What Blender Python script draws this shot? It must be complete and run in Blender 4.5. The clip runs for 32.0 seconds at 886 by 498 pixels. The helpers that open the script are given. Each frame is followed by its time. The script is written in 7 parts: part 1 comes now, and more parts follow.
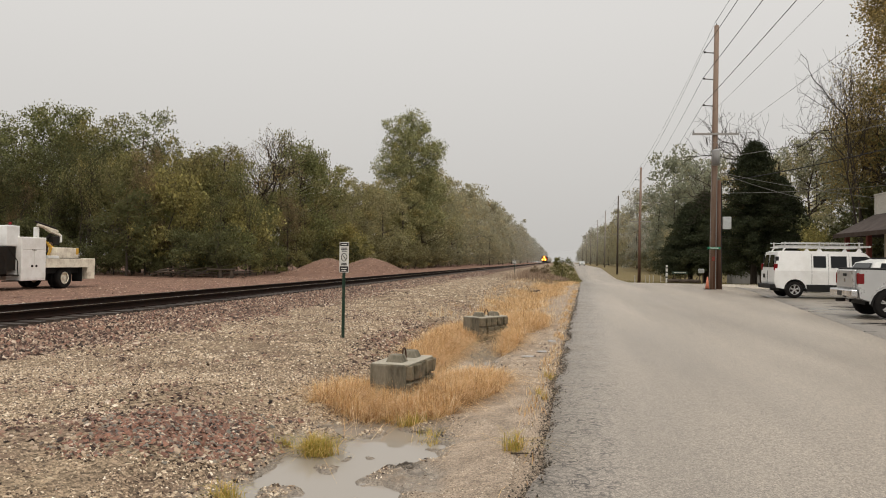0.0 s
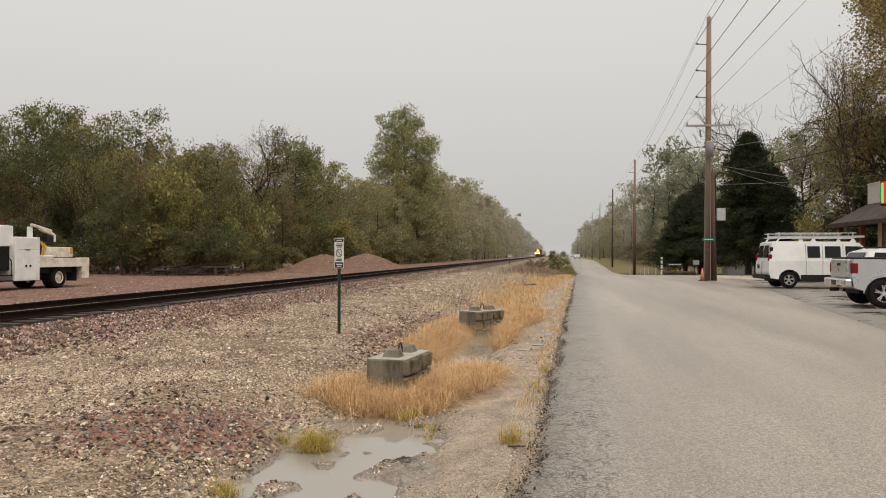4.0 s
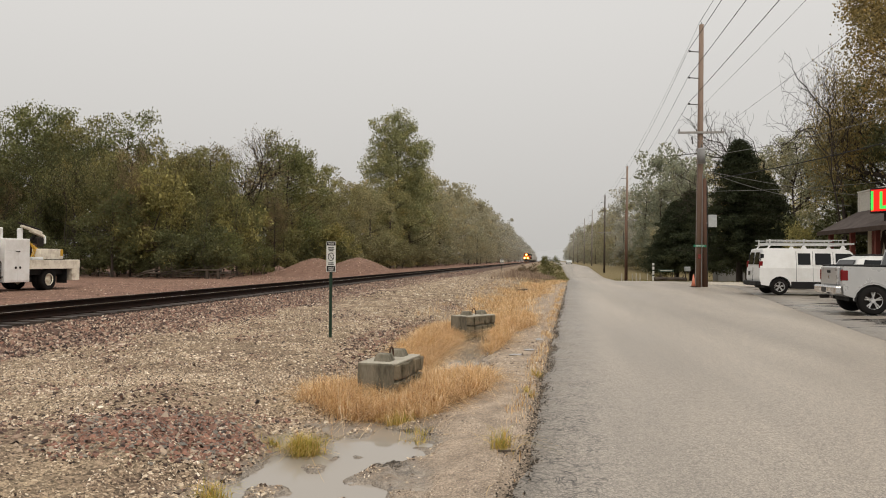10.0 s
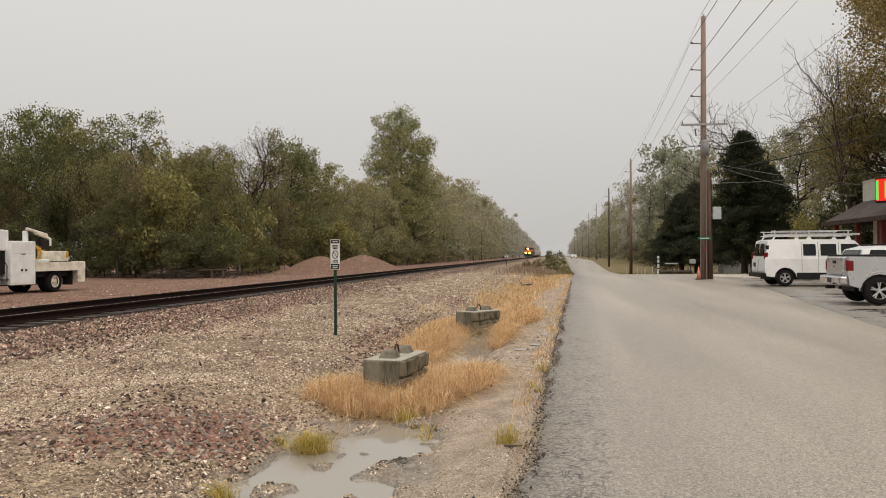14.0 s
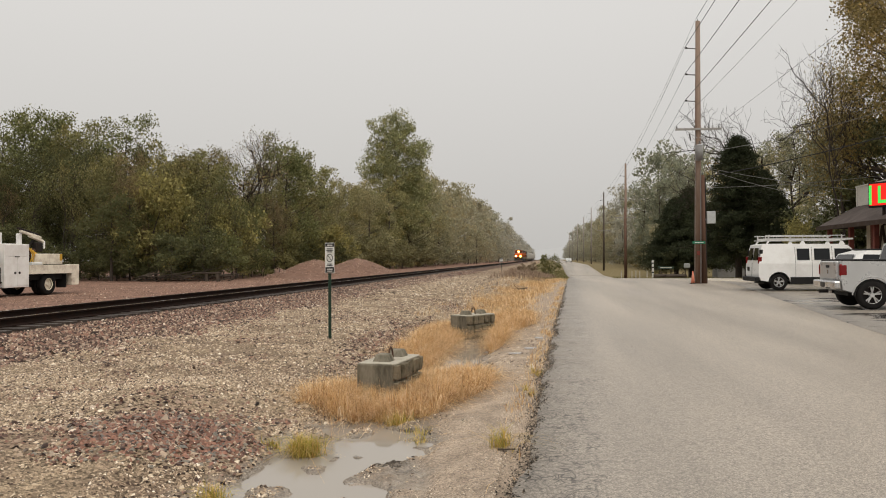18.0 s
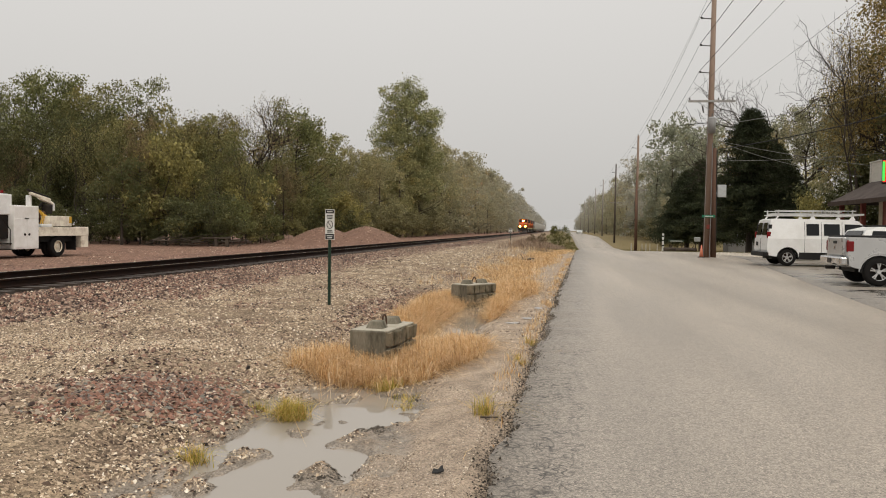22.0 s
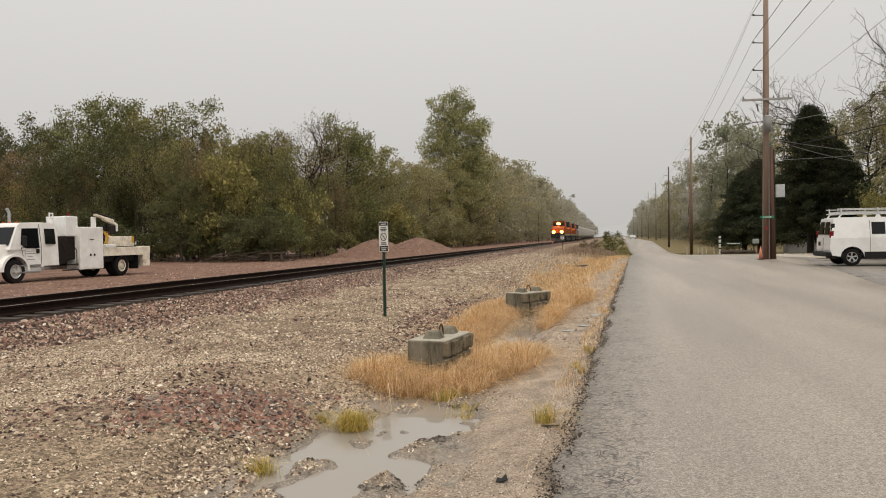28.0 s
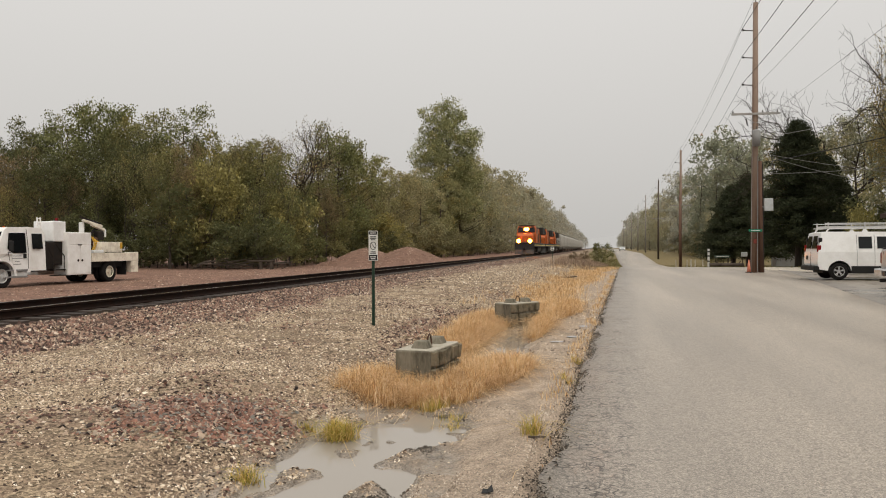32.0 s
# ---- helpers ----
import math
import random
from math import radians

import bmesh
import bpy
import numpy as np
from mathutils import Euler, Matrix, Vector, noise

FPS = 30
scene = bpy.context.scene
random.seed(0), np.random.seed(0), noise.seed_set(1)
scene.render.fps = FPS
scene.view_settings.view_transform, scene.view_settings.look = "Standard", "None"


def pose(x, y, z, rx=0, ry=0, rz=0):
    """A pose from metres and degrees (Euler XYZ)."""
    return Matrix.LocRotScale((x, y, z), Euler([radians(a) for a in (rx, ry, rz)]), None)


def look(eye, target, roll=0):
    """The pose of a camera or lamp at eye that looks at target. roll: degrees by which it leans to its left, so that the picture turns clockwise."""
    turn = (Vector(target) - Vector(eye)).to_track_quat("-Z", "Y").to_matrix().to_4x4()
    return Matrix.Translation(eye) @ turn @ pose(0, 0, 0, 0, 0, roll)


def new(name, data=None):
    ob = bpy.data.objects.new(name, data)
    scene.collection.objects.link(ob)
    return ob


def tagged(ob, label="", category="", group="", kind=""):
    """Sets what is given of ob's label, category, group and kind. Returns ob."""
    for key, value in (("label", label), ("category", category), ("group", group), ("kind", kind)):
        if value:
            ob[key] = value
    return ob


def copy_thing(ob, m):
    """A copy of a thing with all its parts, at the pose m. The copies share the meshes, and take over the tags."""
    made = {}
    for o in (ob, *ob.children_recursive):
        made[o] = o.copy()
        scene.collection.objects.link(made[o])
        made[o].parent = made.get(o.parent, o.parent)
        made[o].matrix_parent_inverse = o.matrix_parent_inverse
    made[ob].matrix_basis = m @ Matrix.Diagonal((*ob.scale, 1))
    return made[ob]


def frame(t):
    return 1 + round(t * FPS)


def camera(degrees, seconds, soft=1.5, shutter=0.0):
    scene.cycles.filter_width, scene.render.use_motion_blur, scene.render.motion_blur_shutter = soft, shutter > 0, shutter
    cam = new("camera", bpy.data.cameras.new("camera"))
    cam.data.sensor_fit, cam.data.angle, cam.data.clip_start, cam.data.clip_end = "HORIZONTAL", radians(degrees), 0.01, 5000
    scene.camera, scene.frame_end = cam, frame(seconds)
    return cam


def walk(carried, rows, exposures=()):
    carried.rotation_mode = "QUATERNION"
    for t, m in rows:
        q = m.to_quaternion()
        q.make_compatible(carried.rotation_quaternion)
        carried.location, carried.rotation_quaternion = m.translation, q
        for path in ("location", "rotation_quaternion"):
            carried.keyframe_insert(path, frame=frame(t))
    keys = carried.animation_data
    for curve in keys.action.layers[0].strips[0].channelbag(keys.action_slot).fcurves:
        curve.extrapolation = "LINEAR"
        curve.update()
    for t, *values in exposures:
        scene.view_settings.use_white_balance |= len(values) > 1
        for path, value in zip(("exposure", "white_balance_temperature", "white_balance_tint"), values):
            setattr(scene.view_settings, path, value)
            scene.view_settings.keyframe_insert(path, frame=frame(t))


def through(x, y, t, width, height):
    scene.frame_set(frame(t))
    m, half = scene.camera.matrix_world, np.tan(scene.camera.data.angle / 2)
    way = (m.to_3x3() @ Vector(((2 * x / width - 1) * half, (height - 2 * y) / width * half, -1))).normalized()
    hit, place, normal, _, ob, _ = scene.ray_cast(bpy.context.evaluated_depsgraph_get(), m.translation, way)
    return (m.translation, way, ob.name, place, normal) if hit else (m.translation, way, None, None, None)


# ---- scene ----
# Plan: metres, +y runs along the railway, +x to the right, z = 0 is the road surface by the camera.
cam = camera(60.9, 32.0, soft=1.0)
PATH = [
    (0, (0.000, 0.000, 1.500), (-3.085, 19.759, 1.785), 0.80),
    (0.5, (0.008, -0.003, 1.494), (-3.045, 19.761, 1.736), 0.93),
    (1, (0.017, -0.003, 1.490), (-2.935, 19.777, 1.678), 1.49),
    (1.5, (0.016, -0.008, 1.491), (-2.947, 19.771, 1.590), 1.12),
    (2, (0.014, -0.002, 1.487), (-2.987, 19.771, 1.574), 1.07),
    (2.5, (0.013, -0.006, 1.493), (-2.974, 19.770, 1.602), 0.93),
    (3, (0.012, -0.005, 1.496), (-2.981, 19.769, 1.690), 0.17),
    (3.5, (0.003, -0.002, 1.496), (-2.958, 19.777, 1.652), 0.08),
    (5.5, (0.009, 0.000, 1.494), (-2.925, 19.784, 1.633), 0.26),
    (6, (0.003, 0.004, 1.494), (-2.922, 19.788, 1.696), 0.62),
    (6.5, (0.009, 0.001, 1.496), (-2.806, 19.801, 1.718), 0.73),
    (7, (0.007, -0.007, 1.494), (-2.758, 19.799, 1.737), 0.78),
    (7.5, (0.005, -0.010, 1.496), (-2.758, 19.796, 1.757), 0.88),
    (8, (0.004, -0.007, 1.497), (-2.734, 19.803, 1.744), 0.80),
    (8.5, (0.011, -0.005, 1.492), (-2.692, 19.810, 1.722), 0.68),
    (9, (0.008, -0.011, 1.495), (-2.703, 19.803, 1.716), 0.60),
    (9.5, (0.013, -0.007, 1.495), (-2.727, 19.802, 1.742), 0.50),
    (10, (0.009, -0.002, 1.492), (-2.750, 19.805, 1.765), 0.48),
    (10.5, (0.010, -0.003, 1.491), (-2.744, 19.805, 1.750), 0.51),
    (11, (0.012, -0.004, 1.491), (-2.689, 19.811, 1.732), 0.54),
    (11.5, (0.017, -0.004, 1.490), (-2.634, 19.818, 1.730), 0.49),
    (12, (0.014, -0.004, 1.493), (-2.738, 19.805, 1.710), 0.13),
    (12.5, (0.021, -0.003, 1.495), (-2.842, 19.790, 1.705), -0.19),
    (13, (0.019, -0.005, 1.495), (-2.901, 19.780, 1.711), -0.36),
    (13.5, (0.022, -0.004, 1.490), (-2.909, 19.779, 1.683), -0.37),
    (14, (0.019, -0.002, 1.491), (-2.857, 19.789, 1.664), -0.38),
    (14.5, (0.022, 0.003, 1.493), (-2.793, 19.803, 1.678), -0.44),
    (16.5, (0.019, -0.001, 1.494), (-2.720, 19.810, 1.727), -0.44),
    (17, (0.020, 0.002, 1.494), (-2.761, 19.806, 1.736), -0.40),
    (17.5, (0.023, -0.006, 1.494), (-2.792, 19.793, 1.751), -0.44),
    (18, (0.030, -0.012, 1.491), (-2.717, 19.797, 1.759), -0.25),
    (18.5, (0.034, -0.004, 1.486), (-2.505, 19.834, 1.610), -0.18),
    (19, (0.050, 0.026, 1.488), (-2.458, 19.868, 1.573), -0.68),
    (19.5, (0.076, 0.049, 1.480), (-2.769, 19.845, 1.545), -0.65),
    (20, (0.087, 0.020, 1.476), (-3.137, 19.758, 1.379), -0.04),
    (20.5, (0.107, -0.041, 1.474), (-2.986, 19.715, 1.119), 1.41),
    (21, (0.152, -0.012, 1.474), (-2.644, 19.785, 0.961), 0.99),
    (21.5, (0.207, 0.035, 1.474), (-2.523, 19.840, 0.932), 0.69),
    (22, (0.220, 0.042, 1.478), (-2.811, 19.804, 0.934), 0.76),
    (22.5, (0.225, 0.011, 1.478), (-3.237, 19.704, 1.016), 0.62),
    (23, (0.209, -0.008, 1.477), (-3.467, 19.648, 1.098), 1.19),
    (23.5, (0.192, -0.007, 1.473), (-3.591, 19.629, 1.129), 1.58),
    (24, (0.177, 0.009, 1.472), (-3.687, 19.629, 1.130), 1.63),
    (24.5, (0.160, 0.014, 1.470), (-3.765, 19.621, 1.098), 1.82),
    (25, (0.161, 0.014, 1.469), (-3.839, 19.606, 1.074), 1.63),
    (25.5, (0.168, 0.009, 1.474), (-3.842, 19.599, 1.058), 1.21),
    (27.5, (0.188, 0.018, 1.475), (-4.156, 19.538, 1.124), -0.88),
    (28, (0.186, 0.008, 1.477), (-4.180, 19.524, 1.193), -0.89),
    (28.5, (0.189, 0.011, 1.477), (-4.055, 19.554, 1.330), -0.75),
    (29, (0.190, 0.012, 1.480), (-3.889, 19.592, 1.450), -0.36),
    (29.5, (0.188, 0.014, 1.482), (-3.866, 19.598, 1.506), -0.15),
    (30, (0.190, 0.018, 1.476), (-3.901, 19.595, 1.539), -0.35),
    (30.5, (0.197, 0.023, 1.477), (-3.877, 19.603, 1.568), -0.45),
    (31, (0.195, 0.013, 1.477), (-3.865, 19.596, 1.543), -0.32),
    (31.5, (0.197, 0.006, 1.477), (-3.896, 19.583, 1.485), -0.29),
    (32, (0.198, 0.009, 1.479), (-3.912, 19.582, 1.447), -0.22),
]
walk(cam, [(t, look(eye, target, roll)) for t, eye, target, roll in PATH])

# ---- overcast daylight ----
world = bpy.data.worlds.new("overcast_sky")
scene.world = world
world.use_nodes = True
wn, wl = world.node_tree.nodes, world.node_tree.links
wn.clear()
sky = wn.new("ShaderNodeTexSky")
sky.sky_type, sky.sun_disc = "NISHITA", False
sky.sun_elevation, sky.sun_rotation = radians(63), radians(146)
sky.air_density, sky.dust_density = 1.0, 6.0
grey = wn.new("ShaderNodeHueSaturation")
grey.inputs["Saturation"].default_value, grey.inputs["Value"].default_value = 0.05, 0.085
cloud = wn.new("ShaderNodeMixRGB")
cloud.inputs[0].default_value = 0.9
# an overcast sky is about twice as bright overhead as at the horizon
where = wn.new("ShaderNodeTexCoord")
height = wn.new("ShaderNodeSeparateXYZ")
wl.new(where.outputs["Generated"], height.inputs[0])
rise = wn.new("ShaderNodeValToRGB")
for el, (at, c) in zip([rise.color_ramp.elements[0], rise.color_ramp.elements[1], rise.color_ramp.elements.new(0.3)], ((0.0, (0.585, 0.567, 0.54)), (1.0, (2.75, 2.55, 2.28)), (0.3, (0.76, 0.74, 0.712)))):
    el.position, el.color = at, (*c, 1)
wl.new(height.outputs[2], rise.inputs[0])
wl.new(rise.outputs[0], cloud.inputs[2])
back = wn.new("ShaderNodeBackground")
back.inputs[1].default_value = 1.0
world_out = wn.new("ShaderNodeOutputWorld")
wl.new(sky.outputs[0], grey.inputs["Color"])
wl.new(grey.outputs[0], cloud.inputs[1])
wl.new(cloud.outputs[0], back.inputs[0])
wl.new(back.outputs[0], world_out.inputs[0])

sun = new("sun", bpy.data.lights.new("sun", "SUN"))
sun.data.energy, sun.data.angle, sun.data.color = 1.65, radians(50), (1.0, 0.9, 0.76)
sun.matrix_world = look((0, 0, 60), (-17, 25, 0))
scene.view_settings.exposure = 0.0


# ---- materials ----
def nodes_of(name):
    m = bpy.data.materials.new(name)
    m.use_nodes = True
    n, l = m.node_tree.nodes, m.node_tree.links
    return m, n, l, n["Principled BSDF"]


def mixed(n, l, fac, a, b, how="MIX"):
    x = n.new("ShaderNodeMixRGB")
    x.blend_type = how
    for i, v in ((0, fac), (1, a), (2, b)):
        if isinstance(v, (int, float)):
            x.inputs[i].default_value = v
        elif isinstance(v, tuple):
            x.inputs[i].default_value = (*v, 1)
        else:
            l.new(v, x.inputs[i])
    return x.outputs[0]


def grain(n, l, scale, detail=4.0, rough=0.6, coords=None, kind="Object", stretch=None):
    t = n.new("ShaderNodeTexNoise")
    t.inputs["Scale"].default_value, t.inputs["Detail"].default_value, t.inputs["Roughness"].default_value = scale, detail, rough
    if coords is None:
        coords = n.new("ShaderNodeTexCoord").outputs[kind]
    if stretch:
        mp = n.new("ShaderNodeMapping")
        mp.inputs["Scale"].default_value = stretch
        l.new(coords, mp.inputs[0])
        coords = mp.outputs[0]
    l.new(coords, t.inputs["Vector"])
    return t.outputs["Fac"]


def ramp(n, l, fac, *stops):
    r = n.new("ShaderNodeValToRGB")
    e = r.color_ramp.elements
    while len(e) < len(stops):
        e.new(0.5)
    for el, (p, c) in zip(e, stops):
        el.position = p
        el.color = (*c, 1) if isinstance(c, tuple) else (c, c, c, 1)
    l.new(fac, r.inputs[0])
    return r.outputs[0]


def bumped(n, l, bsdf, height, strength=0.3, dist=0.02):
    b = n.new("ShaderNodeBump")
    b.inputs["Strength"].default_value, b.inputs["Distance"].default_value = strength, dist
    l.new(height, b.inputs["Height"])
    l.new(b.outputs[0], bsdf.inputs["Normal"])


def surface(name, color, rough=0.6, metal=0.0, wear=None, amount=0.35, fine=40.0, broad=3.0, bump=0.15, dist=0.01, stretch=None, coat=0.0, per=False, speck=0.55, spec=0.3):
    """A worn surface: a base colour with broad stains and fine grain, and fine relief."""
    m, n, l, b = nodes_of(name)
    wear = wear or tuple(c * 0.55 for c in color)
    g1 = grain(n, l, broad, 5, 0.65, stretch=stretch)
    g2 = grain(n, l, fine, 3, 0.6, stretch=stretch)
    c = mixed(n, l, ramp(n, l, g1, (0.42, 0.0), (0.68, amount)), color, wear)
    c = mixed(n, l, speck, c, ramp(n, l, g2, (0.25, 0.72), (0.75, 1.18)), "MULTIPLY")
    if per:
        info = n.new("ShaderNodeObjectInfo")
        c = mixed(n, l, 0.6, c, ramp(n, l, info.outputs["Random"], (0.0, 0.6), (1.0, 1.35)), "MULTIPLY")
    l.new(c, b.inputs["Base Color"])
    l.new(ramp(n, l, g1, (0.3, max(rough - 0.1, 0.02)), (0.7, min(rough + 0.12, 1.0))), b.inputs["Roughness"])
    b.inputs["Metallic"].default_value = metal
    b.inputs["Coat Weight"].default_value = coat
    b.inputs["Specular IOR Level"].default_value = spec
    b.inputs["Coat Roughness"].default_value = 0.15
    if bump:
        bumped(n, l, b, g2, bump, dist)
    return m


def stones(name, stops, rough=0.6, bump=0.4):
    """Loose stones: each its own colour."""
    m, n, l, b = nodes_of(name)
    geo = n.new("ShaderNodeNewGeometry")
    c = ramp(n, l, geo.outputs["Random Per Island"], *stops)
    g = grain(n, l, 60, 4, 0.7)
    c = mixed(n, l, 0.5, c, ramp(n, l, g, (0.25, 0.6), (0.8, 1.25)), "MULTIPLY")
    l.new(c, b.inputs["Base Color"])
    b.inputs["Roughness"].default_value = rough
    b.inputs["Specular IOR Level"].default_value = 0.15
    bumped(n, l, b, g, bump, 0.01)
    return m


def leaves(name, spread=0.5, through=0.35, rough=0.55):
    """Foliage: the tree object's colour, painted haze included, varied from leaf to leaf."""
    m, n, l, b = nodes_of(name)
    geo, info = n.new("ShaderNodeNewGeometry"), n.new("ShaderNodeObjectInfo")
    v = ramp(n, l, geo.outputs["Random Per Island"], (0.0, 1 - spread), (0.7, 1.0), (1.0, 1 + spread))
    c = mixed(n, l, 1.0, info.outputs["Color"], v, "MULTIPLY")
    warm = ramp(n, l, grain(n, l, 0.45, 3), (0.5, (0.95, 1.0, 1.0)), (0.75, (1.35, 1.12, 0.75)))
    c = mixed(n, l, 0.8, c, warm, "MULTIPLY")
    l.new(c, b.inputs["Base Color"])
    b.inputs["Roughness"].default_value = rough
    b.inputs["Specular IOR Level"].default_value = 0.2
    tr = n.new("ShaderNodeBsdfTranslucent")
    l.new(c, tr.inputs["Color"])
    mx = n.new("ShaderNodeMixShader")
    mx.inputs[0].default_value = through
    l.new(b.outputs[0], mx.inputs[1])
    l.new(tr.outputs[0], mx.inputs[2])
    l.new(mx.outputs[0], n["Material Output"].inputs["Surface"])
    return m


def blades(name, stops, rough=0.6):
    m, n, l, b = nodes_of(name)
    geo = n.new("ShaderNodeNewGeometry")
    c = ramp(n, l, geo.outputs["Random Per Island"], *stops)
    l.new(c, b.inputs["Base Color"])
    b.inputs["Roughness"].default_value = rough
    b.inputs["Specular IOR Level"].default_value = 0.2
    tr = n.new("ShaderNodeBsdfTranslucent")
    l.new(c, tr.inputs["Color"])
    mx = n.new("ShaderNodeMixShader")
    mx.inputs[0].default_value = 0.3
    l.new(b.outputs[0], mx.inputs[1])
    l.new(tr.outputs[0], mx.inputs[2])
    l.new(mx.outputs[0], n["Material Output"].inputs["Surface"])
    return m


def glowing(name, color, strength, base=(0.02, 0.02, 0.02)):
    m, n, l, b = nodes_of(name)
    b.inputs["Base Color"].default_value = (*base, 1)
    b.inputs["Emission Color"].default_value = (*color, 1)
    b.inputs["Emission Strength"].default_value = strength
    return m


def glass(name, color=(0.008, 0.009, 0.01), rough=0.04):
    m, n, l, b = nodes_of(name)
    b.inputs["Base Color"].default_value = (*color, 1)
    b.inputs["Roughness"].default_value = rough
    b.inputs["IOR"].default_value = 1.5
    b.inputs["Specular IOR Level"].default_value = 0.3
    return m


def ground_material():
    """Gravel by the road, red ballast dirt behind the track, grass on the far side: mixed over the plan."""
    m, n, l, b = nodes_of("ground")
    pos = n.new("ShaderNodeNewGeometry").outputs["Position"]
    sep = n.new("ShaderNodeSeparateXYZ")
    l.new(pos, sep.inputs[0])
    edge = grain(n, l, 0.9, 5, 0.65, pos)

    def band(axis, lo, hi, jitter=1.0):
        a = n.new("ShaderNodeMath")
        a.operation = "MULTIPLY_ADD"
        l.new(edge, a.inputs[0])
        a.inputs[1].default_value = jitter * 2
        l.new(sep.outputs[axis], a.inputs[2])
        r = n.new("ShaderNodeMapRange")
        r.interpolation_type = "SMOOTHSTEP"
        r.inputs["From Min"].default_value, r.inputs["From Max"].default_value = lo + jitter, hi + jitter
        l.new(a.outputs[0], r.inputs["Value"])
        return r.outputs[0]

    fine, mid, big = grain(n, l, 55, 3, 0.7, pos), grain(n, l, 9, 4, 0.7, pos), grain(n, l, 0.7, 4, 0.6, pos)
    cells = n.new("ShaderNodeTexVoronoi")
    cells.inputs["Scale"].default_value = 42
    l.new(pos, cells.inputs["Vector"])
    grit = n.new("ShaderNodeTexVoronoi")
    grit.inputs["Scale"].default_value = 95
    l.new(pos, grit.inputs["Vector"])
    patch = grain(n, l, 2.6, 4, 0.65, pos)
    # base kept darker than the loose stones, as painted shade in their gaps
    gravel = mixed(n, l, ramp(n, l, big, (0.38, 0.0), (0.66, 1.0)), (0.34, 0.262, 0.176), (0.2, 0.146, 0.104))
    gravel = mixed(n, l, 0.9, gravel, ramp(n, l, cells.outputs["Color"], (0.12, 0.32), (0.5, 0.95), (0.88, 1.55)), "MULTIPLY")
    gravel = mixed(n, l, 0.8, gravel, ramp(n, l, grit.outputs["Color"], (0.1, 0.45), (0.9, 1.5)), "MULTIPLY")
    gravel = mixed(n, l, ramp(n, l, patch, (0.5, 0.0), (0.68, 0.55)), gravel, mixed(n, l, cells.outputs["Color"], (0.1, 0.066, 0.05), (0.3, 0.2, 0.15)))
    sand = mixed(n, l, ramp(n, l, patch, (0.38, 0.0), (0.66, 1.0)), (0.44, 0.35, 0.268), (0.29, 0.233, 0.18))
    sand = mixed(n, l, 0.75, sand, ramp(n, l, grit.outputs["Color"], (0.1, 0.42), (0.9, 1.6)), "MULTIPLY")
    mud = mixed(n, l, ramp(n, l, mid, (0.35, 0.0), (0.65, 1.0)), (0.17, 0.142, 0.112), (0.36, 0.3, 0.238))
    mud = mixed(n, l, 0.6, mud, ramp(n, l, grit.outputs["Color"], (0.1, 0.5), (0.9, 1.5)), "MULTIPLY")
    dirt = mixed(n, l, ramp(n, l, mid, (0.35, 0.0), (0.65, 1.0)), (0.31, 0.185, 0.135), (0.135, 0.083, 0.062))
    dirt = mixed(n, l, 0.8, dirt, ramp(n, l, cells.outputs["Color"], (0.1, 0.55), (0.9, 1.45)), "MULTIPLY")
    dirt = mixed(n, l, 0.6, dirt, ramp(n, l, big, (0.35, 0.6), (0.65, 1.3)), "MULTIPLY")
    grass = mixed(n, l, mid, (0.13, 0.11, 0.05), (0.25, 0.19, 0.1))
    # across the plan: dirt | ballast gravel | gravel | sandy verge | grass
    c = mixed(n, l, band(0, -14.2, -12.8, 0.4), dirt, gravel)
    shoulder = n.new("ShaderNodeMath")
    shoulder.operation = "SUBTRACT"
    shoulder.inputs[0].default_value = 1.0
    l.new(band(0, -8.2, -6.9, 0.5), shoulder.inputs[1])
    keep = n.new("ShaderNodeMath")
    keep.operation = "MULTIPLY"
    l.new(shoulder.outputs[0], keep.inputs[0])
    l.new(band(0, -13.6, -12.6, 0.3), keep.inputs[1])
    c = mixed(n, l, keep.outputs[0], c, mixed(n, l, cells.outputs["Color"], (0.045, 0.03, 0.024), (0.2, 0.132, 0.1)))
    c = mixed(n, l, band(0, -1.5, -0.7, 0.35), c, sand)
    c = mixed(n, l, band(0, 9.5, 11.0, 0.6), c, grass)
    far = n.new("ShaderNodeMath")
    far.operation = "MULTIPLY"
    l.new(band(1, 48, 58, 2.0), far.inputs[0])
    l.new(band(0, -3.5, -1.5, 0.6), far.inputs[1])
    c = mixed(n, l, far.outputs[0], c, grass)
    wet = n.new("ShaderNodeMapRange")
    wet.inputs["From Min"].default_value, wet.inputs["From Max"].default_value = -0.105, -0.16
    l.new(sep.outputs[2], wet.inputs["Value"])
    near = n.new("ShaderNodeMath")
    near.operation = "LESS_THAN"
    near.inputs[1].default_value = 25
    l.new(sep.outputs[1], near.inputs[0])
    side = n.new("ShaderNodeMath")
    side.operation = "GREATER_THAN"
    side.inputs[1].default_value = -9
    l.new(sep.outputs[0], side.inputs[0])
    w1 = n.new("ShaderNodeMath")
    w1.operation = "MULTIPLY"
    l.new(near.outputs[0], w1.inputs[0])
    l.new(side.outputs[0], w1.inputs[1])
    w = n.new("ShaderNodeMath")
    w.operation = "MULTIPLY"
    l.new(wet.outputs[0], w.inputs[0])
    l.new(w1.outputs[0], w.inputs[1])
    c = mixed(n, l, w.outputs[0], c, mud)
    l.new(c, b.inputs["Base Color"])
    l.new(ramp(n, l, w.outputs[0], (0.0, 0.85), (1.0, 0.24)), b.inputs["Roughness"])
    l.new(ramp(n, l, w.outputs[0], (0.0, 0.12), (1.0, 0.4)), b.inputs["Specular IOR Level"])
